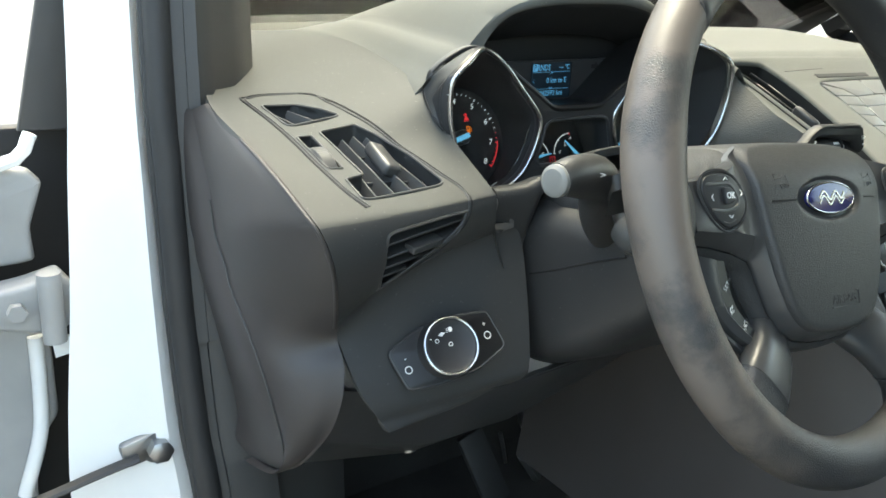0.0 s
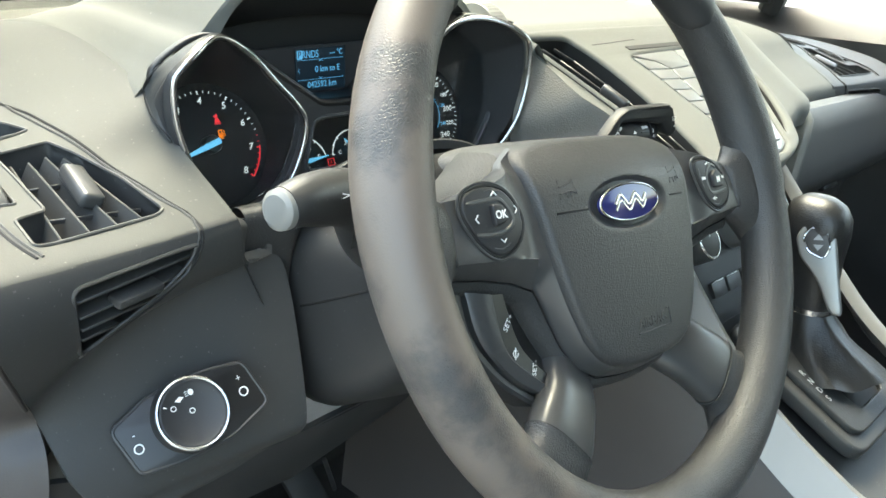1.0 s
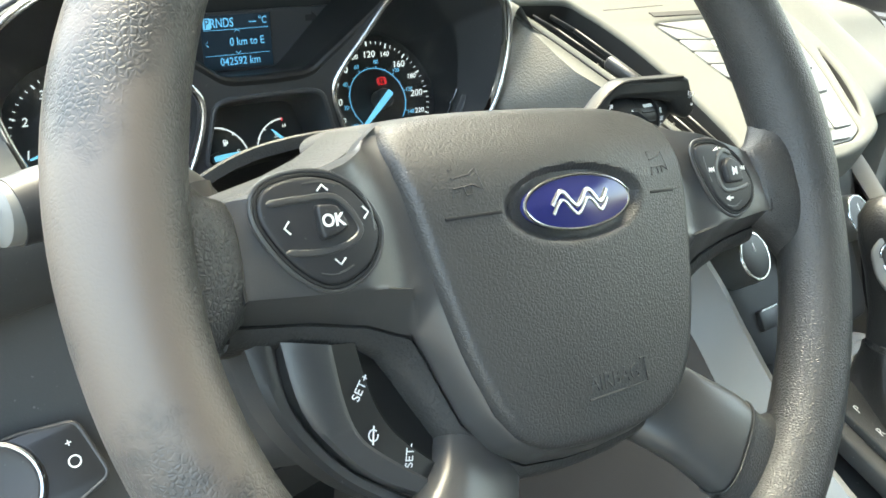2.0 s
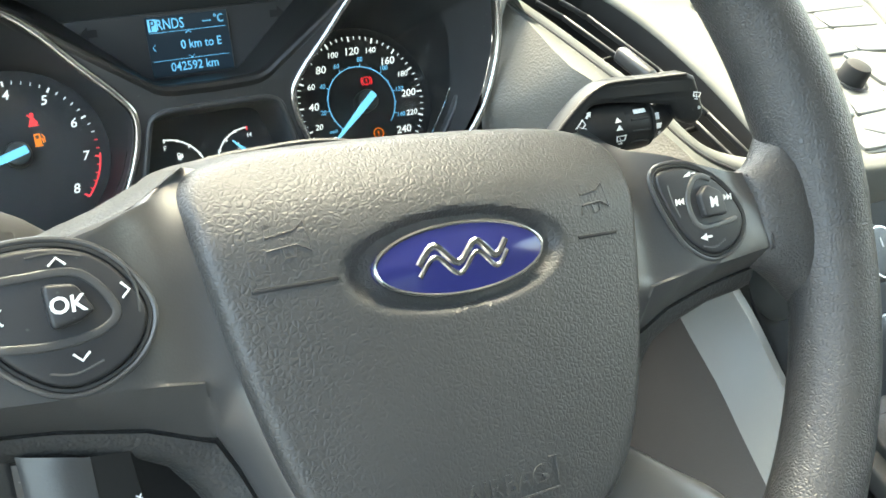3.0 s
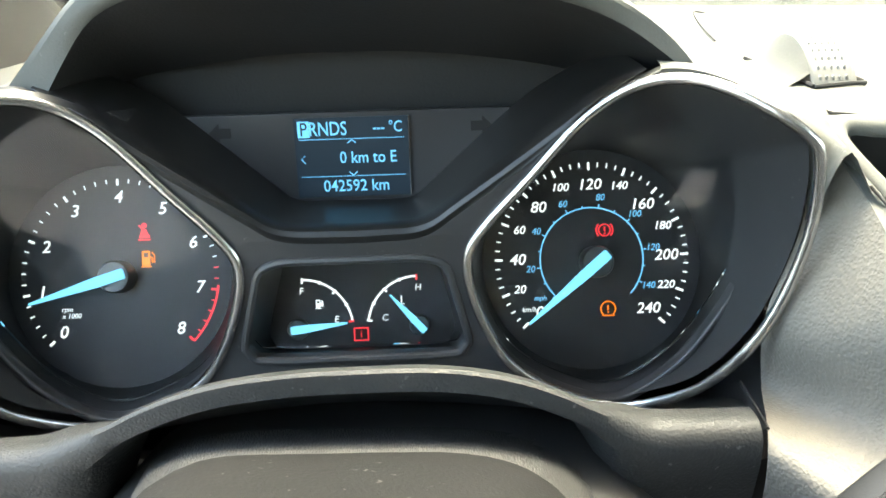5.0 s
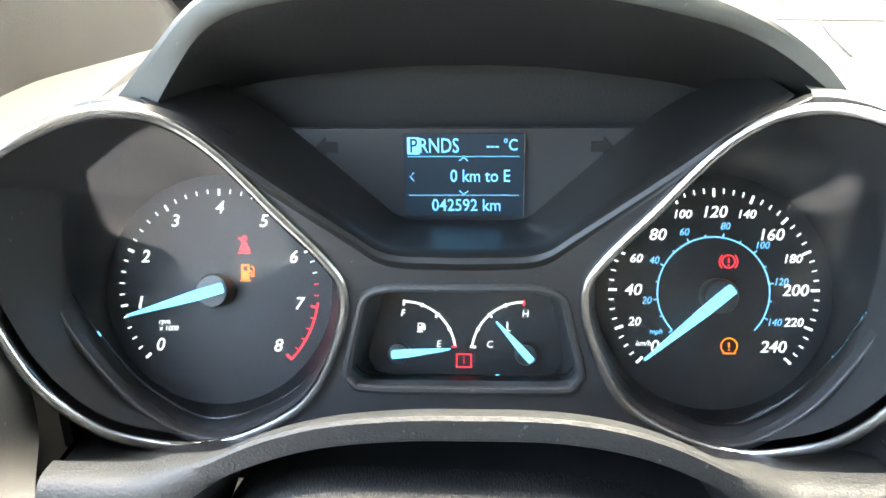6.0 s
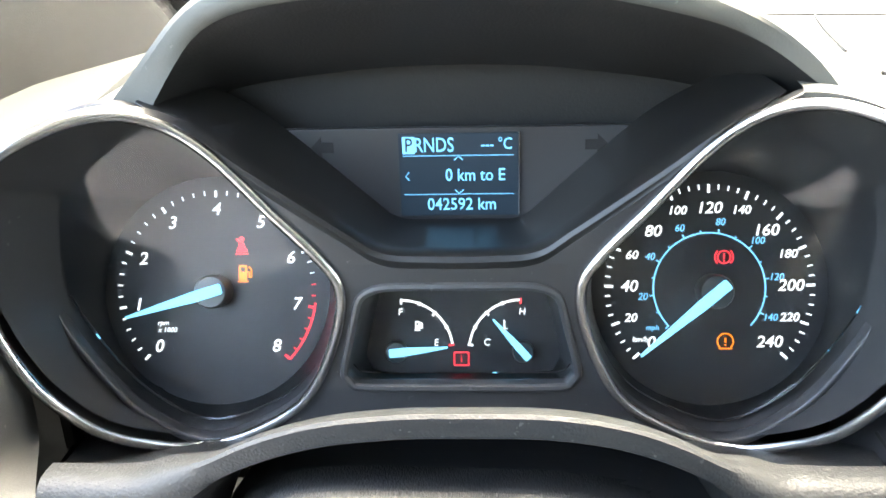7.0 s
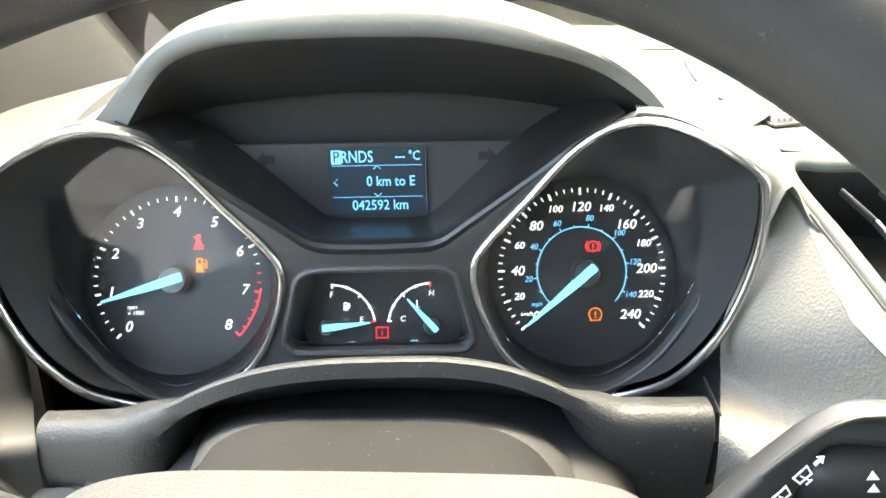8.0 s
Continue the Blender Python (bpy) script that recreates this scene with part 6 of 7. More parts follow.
        sign(wedge(0.0920, 0.0023, -0.0016), wedge(0.0938, 0.0023, -0.0016), [(0.0900, 0.0012), (0.0904, 0.0012), (0.0904, 0.0034), (0.0900, 0.0034)])
        sign(wedge(0.1135, 0.0016, 0.0016), wedge(0.1152, 0.0016, 0.0016), [(0.1170, 0.0005), (0.1174, 0.0005), (0.1174, 0.0027), (0.1170, 0.0027)])
        sign(wedge(0.1020, -0.0112, -0.0030, 0.0013), [(0.1022, -0.0116), (0.1046, -0.0116), (0.1046, -0.0108), (0.1022, -0.0108)])
        sign([(0.0955, 0.0106), (0.0990, 0.0108), (0.0990, 0.0124)], [(0.0998, 0.0114), (0.1014, 0.0114), (0.1014, 0.0118), (0.0998, 0.0118)])
        bows = ([(0.1000, -0.0142), (0.1060, -0.0152), (0.1115, -0.0130)], [(0.0880, 0.0085), (0.0890, 0.0030), (0.0915, -0.0030)])
    for line in bows:
        part("key_bow", tube(curve_through([(*q, -0.0002) for q in line], 6), 0.00042, 5), HUB, sp, "fine raised line", local=True)
    return sp


spoke(-1), spoke(1)
# rear body of the hub
hub = [(p.x * 0.96, (p.y + 0.028) * (0.80 if p.y > 0 else 1.0) - 0.028) for p in shield]
rows = [[(x * s, (y + 0.03) * s - 0.03, z - 0.016 * smoothstep(0.0, 0.03, y)) for x, y in hub] for s, z in ((1.0, -0.012), (1.0, -0.030), (0.85, -0.050), (0.6, -0.07))]
part("hub_body", grid(rows, True, True), BLACK, wheel, "black rear of the hub", local=True)
for s in (-1, 1):
    line = curve_through([(s * 0.040, -0.080, -0.030), (s * 0.057, -0.0965, -0.017), (s * 0.074, -0.1120, -0.0105), (s * 0.089, -0.1270, -0.009), (s * 0.103, -0.1420, -0.010)], 6)
    rows = []
    for i, p in enumerate(line):
        d = (line[min(i + 1, len(line) - 1)] - line[max(i - 1, 0)]).normalized()
        side = d.cross(Vector((0, 0, 1))).normalized()
        w = 0.0205 + 0.002 * smoothstep(0.3, 0.55, i / (len(line) - 1)) + 0.020 * smoothstep(0.60, 1.0, i / (len(line) - 1)) ** 2
        rows.append([p + side * (w * math.copysign(abs(math.cos(t)) ** 0.6, math.cos(t))) + Vector((0, 0, 0.0105 * math.copysign(abs(math.sin(t)) ** 0.8, math.sin(t)))) for t in [2 * math.pi * k / 24 for k in range(24)]])
    cutrow = 14
    part("lower_spoke", grid(rows[:cutrow + 1], True, True), HUB, wheel, "smooth black lower spoke", local=True)
    part("spoke_seam", grid([[q + (q - line[cutrow]).normalized() * 0.0002 for q in rows[cutrow]], [q + (line[cutrow + 1] - line[cutrow]) * 0.3 + (q - line[cutrow]).normalized() * 0.0002 for q in rows[cutrow]]], True), DEEP, wheel, local=True)
    part("spoke_root", grid([[q + (q - line[cutrow]).normalized() * 0.0010 + (line[cutrow + 1] - line[cutrow]) * 0.3 for q in rows[cutrow]]] + rows[cutrow + 1:], True, True), RIMSKIN, wheel, "grained foot of the spoke", local=True)
# cruise switches between the left spokes
front = curve_through([(-0.1052, -0.0370, -0.0140), (-0.1040, -0.0540, -0.0140), (-0.1010, -0.0655, -0.0140), (-0.0934, -0.0745, -0.0140), (-0.0698, -0.0931, -0.0140)], 5)
inner = curve_through([(-0.0780, -0.0400, -0.0255), (-0.0740, -0.0520, -0.0255), (-0.0680, -0.0640, -0.0255), (-0.0600, -0.0760, -0.0255), (-0.0540, -0.0860, -0.0255)], 5)
rows = [[p + Vector((0, 0, -0.012)), p, p.lerp(q, 0.35) + Vector((0, 0, 0.0030)), p.lerp(q, 0.42) + Vector((0, 0, 0.0014)), q] for p, q in zip(front, inner)]
cruise = part("cruise_switch", grid(rows), GLOSS, wheel, "gloss black cruise switch bank", local=True)
outer = curve_through([(-0.1215, -0.0330, -0.0155), (-0.1185, -0.0540, -0.0155), (-0.1100, -0.0685, -0.0155), (-0.0956, -0.0832, -0.0155), (-0.0740, -0.0955, -0.0155)], 5)
rows = [[p + Vector((0.001, 0, -0.016)), p, p.lerp(q, 0.12) + Vector((0, 0, 0.0012)), p.lerp(q, 0.85) + Vector((0, 0, 0.0014)), q + Vector((0, 0, 0.0004)), q + Vector((0.0006, 0, -0.004))] for p, q in zip(outer, front)]
part("switch_bezel", grid(rows), HUB, cruise, "smooth grey-black bezel along the bank", local=True)
far = curve_through([(-0.1330, -0.0310, -0.0175), (-0.1260, -0.0560, -0.0175), (-0.1090, -0.0790, -0.0175), (-0.0840, -0.0975, -0.0175)], 7)
near = curve_through([(-0.1225, -0.0330, -0.0180), (-0.1195, -0.0545, -0.0180), (-0.1030, -0.0775, -0.0180), (-0.0760, -0.0965, -0.0180)], 7)
rows = [[p + Vector((0, 0, -0.014)), p, p.lerp(q, 0.3) + Vector((0, 0, 0.0016)), p.lerp(q, 0.8) + Vector((0, 0, 0.0014)), q, q + Vector((0, 0, -0.008))] for p, q in zip(far, near)]
part("outer_bezel", grid(rows), BLACK, cruise, "second curved strip beside the rim", local=True)
part("switch_mark", letters("SET+", 0.0030, pose(-0.0972, -0.0523, -0.0134, 0, -8, 55)), INK, cruise, local=True)
part("switch_mark", letters("SET-", 0.0030, pose(-0.0830, -0.0780, -0.0136, 0, -8, 78)), INK, cruise, local=True)
m2 = pose(-0.0958, -0.0680, -0.0132, 0, 0, 35)
part("switch_mark", join(tube([m2 @ Vector((0.0018 * math.cos(t), 0.0018 * math.sin(t), 0)) for t in [0.3 * k for k in range(20)]], 0.00025, 5), box((0.006, 0.0005, 0.0003), m2 @ pose(0, 0, 0, 0, 0, 40))), INK, cruise, "white crossed dial sign", local=True)


# ---- air vents ----
def drape(pts, tree, way):
    """Lays points onto a surface along a direction."""
    out = []
    for q in pts:
        hit = tree.ray_cast(Vector(q) - Vector(way) * 0.3, Vector(way))
        out.append(hit[0] if hit[0] is not None else Vector(q))
    return out


def end_vent(side, label):
    skin = grid(pod_skin())
    skin.transform(side)
    tree = BVHTree.FromBMesh(skin)
    skin.free()
    base = side @ Vector((-0.23, -0.08, 1.10))
    v = thing("air_vent", label, "air vent", tuple(base), "dashboard air vents")
    down = side.to_3x3() @ Vector((0, 0, -1))
    ahead = side.to_3x3() @ Vector((0, 1, 0))
    # outline groove and ridge round the whole vent
    over = ((-0.258, -0.158), (-0.268, -0.135), (-0.2745, -0.074), (-0.2815, 0.004), (-0.276, 0.016), (-0.2584, 0.0225), (-0.2288, 0.0150), (-0.2166, -0.008), (-0.2082, -0.0377), (-0.192, -0.0752), (-0.175, -0.1082), (-0.1655, -0.1205))
    front = ((-0.1625, 1.0848), (-0.1643, 1.0739), (-0.1718, 1.0633), (-0.1921, 1.0500), (-0.2105, 1.0410), (-0.228, 1.031), (-0.236, 1.024))
    for grow, size, mat, word in ((0.0, 0.0011, DEEP, "dark moulded outline groove"), (0.0032, 0.0010, DASH, "fine raised ridge along the groove")):
        cx, cy = -0.222, -0.07
        top = drape([side @ Vector((x + grow * (1 if x < cx else -1), y + grow * (1 if y < cy else -1) * 0.5, 1.1)) for x, y in over], tree, down)
        low = drape([side @ Vector((x - grow * 0.7, -0.1, z + grow)) for x, z in front], tree, ahead)
        line = drape(curve_through(top, 8), tree, down) + drape(curve_through(low, 6), tree, ahead)
        part("bead", tube(line, size, 6, up=(0.3, 0.2, 1)), mat, v, word)
    # Black sheet under the blades stands for the shade in the duct.
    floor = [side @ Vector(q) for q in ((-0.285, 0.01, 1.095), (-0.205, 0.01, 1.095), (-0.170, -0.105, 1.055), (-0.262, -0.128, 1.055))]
    part("duct", grid([floor[:2], floor[3:1:-1]]), DEEP, v, "black sheet standing for the duct's shade behind the blades")
    for outline in (VENT_TOP, VENT_MAIN, VENT_SLOT):
        line = [Vector((x, y, 1.1)) for x, y in rounded(outline, 0.14, 6)]
        line = drape([side @ q for q in line], tree, down)
        part("vent_frame", tube(line + line[:2], 0.0011, 6, caps=False), DASH, v, "rounded edge of the opening")
        part("vent_wall", grid([line + line[:1], [q + down * 0.012 for q in line + line[:1]], [q + down * 0.028 for q in line + line[:1]]]), BLACK, v, "black inner wall")
    line = drape([side @ Vector((x, -0.1, z)) for x, z in rounded(VENT_SIDE, 0.12, 6)], tree, ahead)
    part("vent_wall", grid([line + line[:1], [q + ahead * 0.03 for q in line + line[:1]]]), BLACK, v, "black inner wall")
    # The side opening is closed by a black sheet for shade too.
    part("duct", grid([[q + ahead * 0.029 for q in line], [sum(line, Vector()) / len(line) + ahead * 0.029] * len(line)], True), DEEP, v, "black sheet standing for the duct's shade behind the blades")
    part("vent_frame", tube(line + line[:2], 0.0013, 6, caps=False), DASH, v, "rounded edge of the opening")

    def blade(a, b, name="blade", d=0.018, w=0.0017, mat=BLACK, drop=0.0015):
        a, b = [drape([side @ Vector((x, y, 1.1))], tree, down)[0] + down * drop for x, y in (a, b)]
        x = (b - a).normalized()
        m = frame_of((a + b) / 2 + down * (d / 2), x, side.to_3x3() @ Vector((0.35, 0, 1)))
        return part(name, box(((b - a).length, w, d), m, 0.0005, 1), mat, v)

    for a, b in (((-0.2435, -0.060), (-0.2425, -0.1435)), ((-0.2335, -0.058), (-0.2255, -0.1375)), ((-0.2235, -0.055), (-0.2080, -0.1310)), ((-0.2145, -0.058), (-0.1915, -0.1250))):
        blade(a, b, mat=DASH, drop=0.0045)
    for y, x0, x1 in ((-0.078, -0.2425, -0.199), (-0.108, -0.239, -0.185)):
        blade((x0, y), (x1, y + 0.006), "cross_bar", 0.003, 0.0015, BLACK, 0.010)
    for a, b in (((-0.2695, -0.008), (-0.2555, -0.0445)), ((-0.2535, -0.008), (-0.2365, -0.0395))):
        blade(a, b, d=0.012, mat=DASH, drop=0.0030)
    # slider grip across two blades
    a, b = [drape([side @ Vector((x, y, 1.1))], tree, down)[0] for x, y in ((-0.2125, -0.0735), (-0.2120, -0.1060))]
    part("slider", box(((b - a).length, 0.0135, 0.010), frame_of((a + b) / 2 + down * 0.003, b - a, side.to_3x3() @ Vector((0.35, 0, 1))), 0.0028, 3), HUB, v, "smooth black slider grip")
    # thumbwheel sunk into its slot
    a, b = [drape([side @ Vector((x, y, 1.1))], tree, down)[0] for x, y in ((-0.262, -0.0665), (-0.258, -0.1105))]
    m = frame_of((a + b) / 2 + down * 0.0205, side.to_3x3() @ Vector((1, 0.08, 0.05)), (b - a).normalized())
    rows = []
    for k in range(73):
        t = 2 * math.pi * k / 72
        r = 0.0235 + (0.0004 if k % 2 else 0)
        rows.append([m @ Vector((x, r * f * math.cos(t), r * f * math.sin(t))) for x, f in ((-0.0052, 0.5), (-0.0052, 0.95), (-0.0040, 1), (0.0040, 1), (0.0052, 0.95), (0.0052, 0.5))])
    part("thumbwheel", grid(rows), DASH, v, "ribbed grey thumbwheel")
    for z, x0, x1 in ((1.0715, -0.2455, -0.1700), (1.0615, -0.2440, -0.1745), (1.0525, -0.2425, -0.1980), (1.0445, -0.2415, -0.2190)):
        a, b = [drape([side @ Vector((x, -0.1, z))], tree, ahead)[0] + ahead * 0.009 for x in (x0, x1)]
        m = frame_of((a + b) / 2, b - a, side.to_3x3() @ Vector((0, -0.3, 1)))
        part("blade", box(((b - a).length, 0.013, 0.0019), m, 0.0005, 1), DASH, v)
    a, b = [drape([side @ Vector((x, -0.1, 1.0612))], tree, ahead)[0] + ahead * 0.002 for x in (-0.2225, -0.1935)]
    part("slider", box(((b - a).length, 0.010, 0.0055), frame_of((a + b) / 2, b - a, side.to_3x3() @ Vector((0, -0.3, 1))), 0.0015, 2), HUB, v, "smooth black slider grip")
    return v


end_vent(Matrix(), "dark grey air vent with upright blades and a thumbwheel")
end_vent(FLIP, "dark grey air vent at the passenger end of the dashboard")
pod(dash, FLIP, "end_pod")


def stack_box(a, b, width, depth, z, bevel=0.0005, seg=1):
    """A bar from a to b on the stack's face, its top at z."""
    p, q = STACK @ Vector((*a, z - depth / 2)), STACK @ Vector((*b, z - depth / 2))
    return box(((q - p).length, width, depth), frame_of((p + q) / 2, q - p, STACK.to_3x3() @ Vector((0, 0, 1))), bevel, seg)


def stack_vent(outline, label, blades, bars, slider):
    v = thing("air_vent", label, "air vent", tuple(STACK @ Vector((*outline[0], -0.03))), "dashboard air vents")
    c = sum((Vector(p) for p in outline), Vector((0, 0))) / len(outline)
    inner = [tuple(c + (Vector(p) - c) * 0.985) for p in outline]
    # Walls and back in matt black, the vent's inner shade put into colour.
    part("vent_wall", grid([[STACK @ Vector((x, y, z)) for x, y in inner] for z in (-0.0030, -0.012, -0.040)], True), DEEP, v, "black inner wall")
    part("duct", on_stack(outline, -0.044, -0.040), DEEP, v, "black sheet standing for the duct's shade behind the blades")
    for line in blades:
        for k, (a, b) in enumerate(zip(line, line[1:])):
            bl = part("blade", stack_box(a, b, 0.0014, 0.003, -0.0065), DEEP, v, "long black blade")
            part("blade_edge", stack_box(a, b, 0.0009 if k == 0 else 0.0017, 0.0008, -0.0060), HUB, bl, "narrow satin edge")
    for a, b in bars:
        part("cross_bar", stack_box(a, b, 0.0016, 0.004, -0.020), BLACK, v)
    if slider:
        part("slider", stack_box(*slider, 0.0080, 0.009, 0.0015, 0.0028, 3), HUB, v, "smooth black slider grip")


stack_vent(CVENT, "tall slim air vent with bright edged blades beside the radio panel",
           (((-0.1545, 0.088), (-0.1480, 0.070), (-0.1400, 0.020), (-0.1385, -0.030), (-0.1410, -0.066)), ((-0.1375, 0.087), (-0.1310, 0.068), (-0.1245, 0.010), (-0.1250, -0.030), (-0.1290, -0.068))),
           (((-0.165, 0.037), (-0.110, 0.048)), ((-0.158, -0.030), (-0.116, -0.024))), ((-0.1445, 0.0255), (-0.1425, -0.0015)))
stack_vent(RVENT, "slim slanting air vent on the passenger side of the radio panel", (((0.100, -0.004), (0.076, -0.034), (0.046, -0.066)),), (), None)

# ---- radio and climate panels ----
radio = thing("radio_panel", "pale silver-grey radio panel with flush keys and a round knob", "radio", tuple(STACK @ Vector((0, -0.02, 0))))
shrunk = [(x * 0.985 + 0.0003, y * 0.985 - 0.0002) for x, y in PANEL]
part("face_plate", plate(shrunk, (), 0.004, 0.0005, STACK @ Matrix.Translation((0, 0, -0.0058))), CAPGREY, radio, "grey back plate showing in the joints")
part("slot", stack_box((-0.049, 0.0690), (0.055, 0.0690), 0.0062, 0.002, 0.0012), DEEP, radio, "dark disc slot")
part("fine_line", stack_box((-0.095, 0.078), (-0.020, 0.0815), 0.0006, 0.001, 0.0007, 0), DEEP, radio, "fine dark joint")
part("knob", tube([STACK @ Vector((-0.009, -0.033, z)) for z in (-0.002, 0.008, 0.010, 0.0108)], [0.0086, 0.0082, 0.0074, 0.005], 28), DEEP, radio, "black round volume knob")
part("knob_ring", loop_sweep([STACK @ Vector((-0.009 + x, -0.033 + y, -0.0002)) for x, y in oval(0.0104, 0.0104, 32)], [(0.0009 * math.cos(t), 0.0007 * math.sin(t)) for t in [math.pi * k / 3 for k in range(6)]], STACK.to_3x3() @ Vector((0, 0, 1))), BLACK, radio)
KEYMAP = [[(-0.0575, 0.0560), (-0.0300, 0.0470), (-0.0190, 0.0345), (-0.0540, 0.0375)], [(-0.0540, 0.0365), (-0.0190, 0.0335), (-0.0240, 0.0190), (-0.0545, 0.0225)],
        [(-0.0545, 0.0215), (-0.0240, 0.0180), (-0.0280, 0.0035), (-0.0550, 0.0065)], [(-0.0550, 0.0055), (-0.0280, 0.0025), (-0.0300, -0.0135), (-0.0545, -0.0110)],
        [(-0.0545, -0.0120), (-0.0300, -0.0145), (-0.0250, -0.0310), (-0.0540, -0.0300)], [(-0.0550, 0.0590), (0.0250, 0.0605), (0.0220, 0.0360), (-0.0175, 0.0345), (-0.0290, 0.0475)],
        [(0.0260, 0.0605), (0.1060, 0.0590), (0.0970, 0.0360), (0.0230, 0.0360)], [(-0.0180, 0.0335), (0.0350, 0.0350), (0.0340, 0.0180), (-0.0230, 0.0185)],
        [(0.0360, 0.0350), (0.0960, 0.0350), (0.0840, 0.0140), (0.0350, 0.0180)], [(-0.0230, 0.0175), (0.0340, 0.0170), (0.0330, -0.0080), (-0.0280, -0.0080)],
        [(0.0350, 0.0165), (0.0830, 0.0130), (0.0640, -0.0140), (0.0340, -0.0090)], [(0.0140, -0.0090), (0.0330, -0.0090), (0.0600, -0.0190), (0.0440, -0.0400), (0.0140, -0.0420)],
        [(-0.0290, -0.0460), (0.0060, -0.0460), (-0.0020, -0.0615), (-0.0370, -0.0610)], [(-0.0375, -0.0625), (-0.0030, -0.0630), (-0.0130, -0.0770), (-0.0370, -0.0790), (-0.0480, -0.0720)],
        [(-0.0550, -0.0310), (-0.0310, -0.0460), (-0.0385, -0.0605), (-0.0570, -0.0600)], [(0.0080, -0.0440), (0.0420, -0.0430), (0.0280, -0.0620), (0.0130, -0.0790), (-0.0110, -0.0780), (0.0000, -0.0610)],
        [(-0.0570, -0.0615), (-0.0490, -0.0715), (-0.0380, -0.0800), (0.0120, -0.0805), (-0.0080, -0.0895), (-0.0640, -0.0865)]]
for outline in KEYMAP:
    c = sum((Vector(p) for p in outline), Vector((0, 0))) / len(outline)
    key = [tuple(p + (c - p).normalized() * 0.0004) for p in (Vector(q) for q in outline)]
    part("key", plate(rounded(key, 0.08, 3), (), 0.0024, 0.0005, STACK @ Matrix.Translation((0, 0, -0.0022))), SILVER, radio)

CLIM = CAR @ pose(MID, 0.083, 0.985, 62)
climate = thing("climate_panel", "black climate panel with round silver edged knobs", "climate control", tuple(CLIM.translation))
part("face_plate", plate(rounded([(-0.105, 0.055), (0.105, 0.055), (0.085, -0.065), (-0.085, -0.065)], 0.1), (), 0.008, 0.002, CLIM @ Matrix.Translation((0, 0, -0.008))), SATIN, climate, "satin black face plate")
for x, y in ((-0.078, 0.012), (0.0, 0.012), (0.078, 0.012)):
    rows = []
    for k in range(97):
        t = 2 * math.pi * k / 96
        rows.append([CLIM @ Vector((x + r * (1 + (0.025 if k % 2 and grip else 0)) * math.cos(t), y + r * (1 + (0.025 if k % 2 and grip else 0)) * math.sin(t), z)) for r, z, grip in ((0.0190, 0.0, 0), (0.0185, 0.003, 1), (0.0172, 0.018, 1), (0.0165, 0.0205, 0), (0.0140, 0.0212, 0))])
    kn = part("knob", grid(rows), SILVER, climate, "ribbed silver grey knob")
    part("knob_cap", tube([CLIM @ Vector((x, y, z)) for z in (0.016, 0.0214, 0.0218)], [0.0146, 0.0146, 0.012], 28), BLACK, kn, "black knob face")
    part("knob_ring", loop_sweep([CLIM @ Vector((x + a, y + b, 0.0205)) for a, b in oval(0.0158, 0.0158, 32)], [(0.0011 * math.cos(t), 0.0011 * math.sin(t)) for t in [math.pi * k / 3 for k in range(6)]], CLIM.to_3x3() @ Vector((0, 0, 1))), CHROME, kn, "satin silver ring")
    part("knob_mark", box((0.0012, 0.006, 0.0006), CLIM @ Matrix.Translation((x, y + 0.006, 0.0218))), INK, kn)
for k in range(4):
    kk = part("key", box((0.026, 0.014, 0.005), CLIM @ Matrix.Translation((-0.054 + 0.030 * k, -0.034, 0.001)), 0.001), BLACK, climate)
    part("key_line", box((0.020, 0.0012, 0.0006), CLIM @ Matrix.Translation((-0.054 + 0.030 * k, -0.027, 0.0037))), CHROME, climate)
part("round_button", tube([CLIM @ Vector((-0.045, 0.040, z)) for z in (0, 0.004, 0.005)], [0.006, 0.006, 0.004], 18), BLACK, climate)

# ---- centre console ----
console = thing("centre_console", "dark grey centre console with silver side trims", "console", tuple(car(MID, -0.1, 0.5)))
rows = []
for y, z, hw in ((0.14, 1.045, 0.125), (0.10, 1.03, 0.122), (0.085, 0.98, 0.118), (0.068, 0.925, 0.112), (0.04, 0.885, 0.108), (-0.02, 0.872, 0.108), (-0.08, 0.845, 0.110), (-0.13, 0.825, 0.112), (-0.30, 0.80, 0.112), (-0.55, 0.79, 0.11)):
    rows.append([car(MID + hw * s, y + 0.03 * (abs(s) > 1), z if abs(s) <= 1 else z - d) for s, d in ((-1.35, 0.42), (-1.2, 0.16), (-1.08, 0.03), (-1, 0), (-0.5, 0), (0.5, 0), (1, 0), (1.08, 0.03), (1.2, 0.16), (1.35, 0.42))])
part("console_body", grid(rows), DASH, console, "dark grey moulded body")
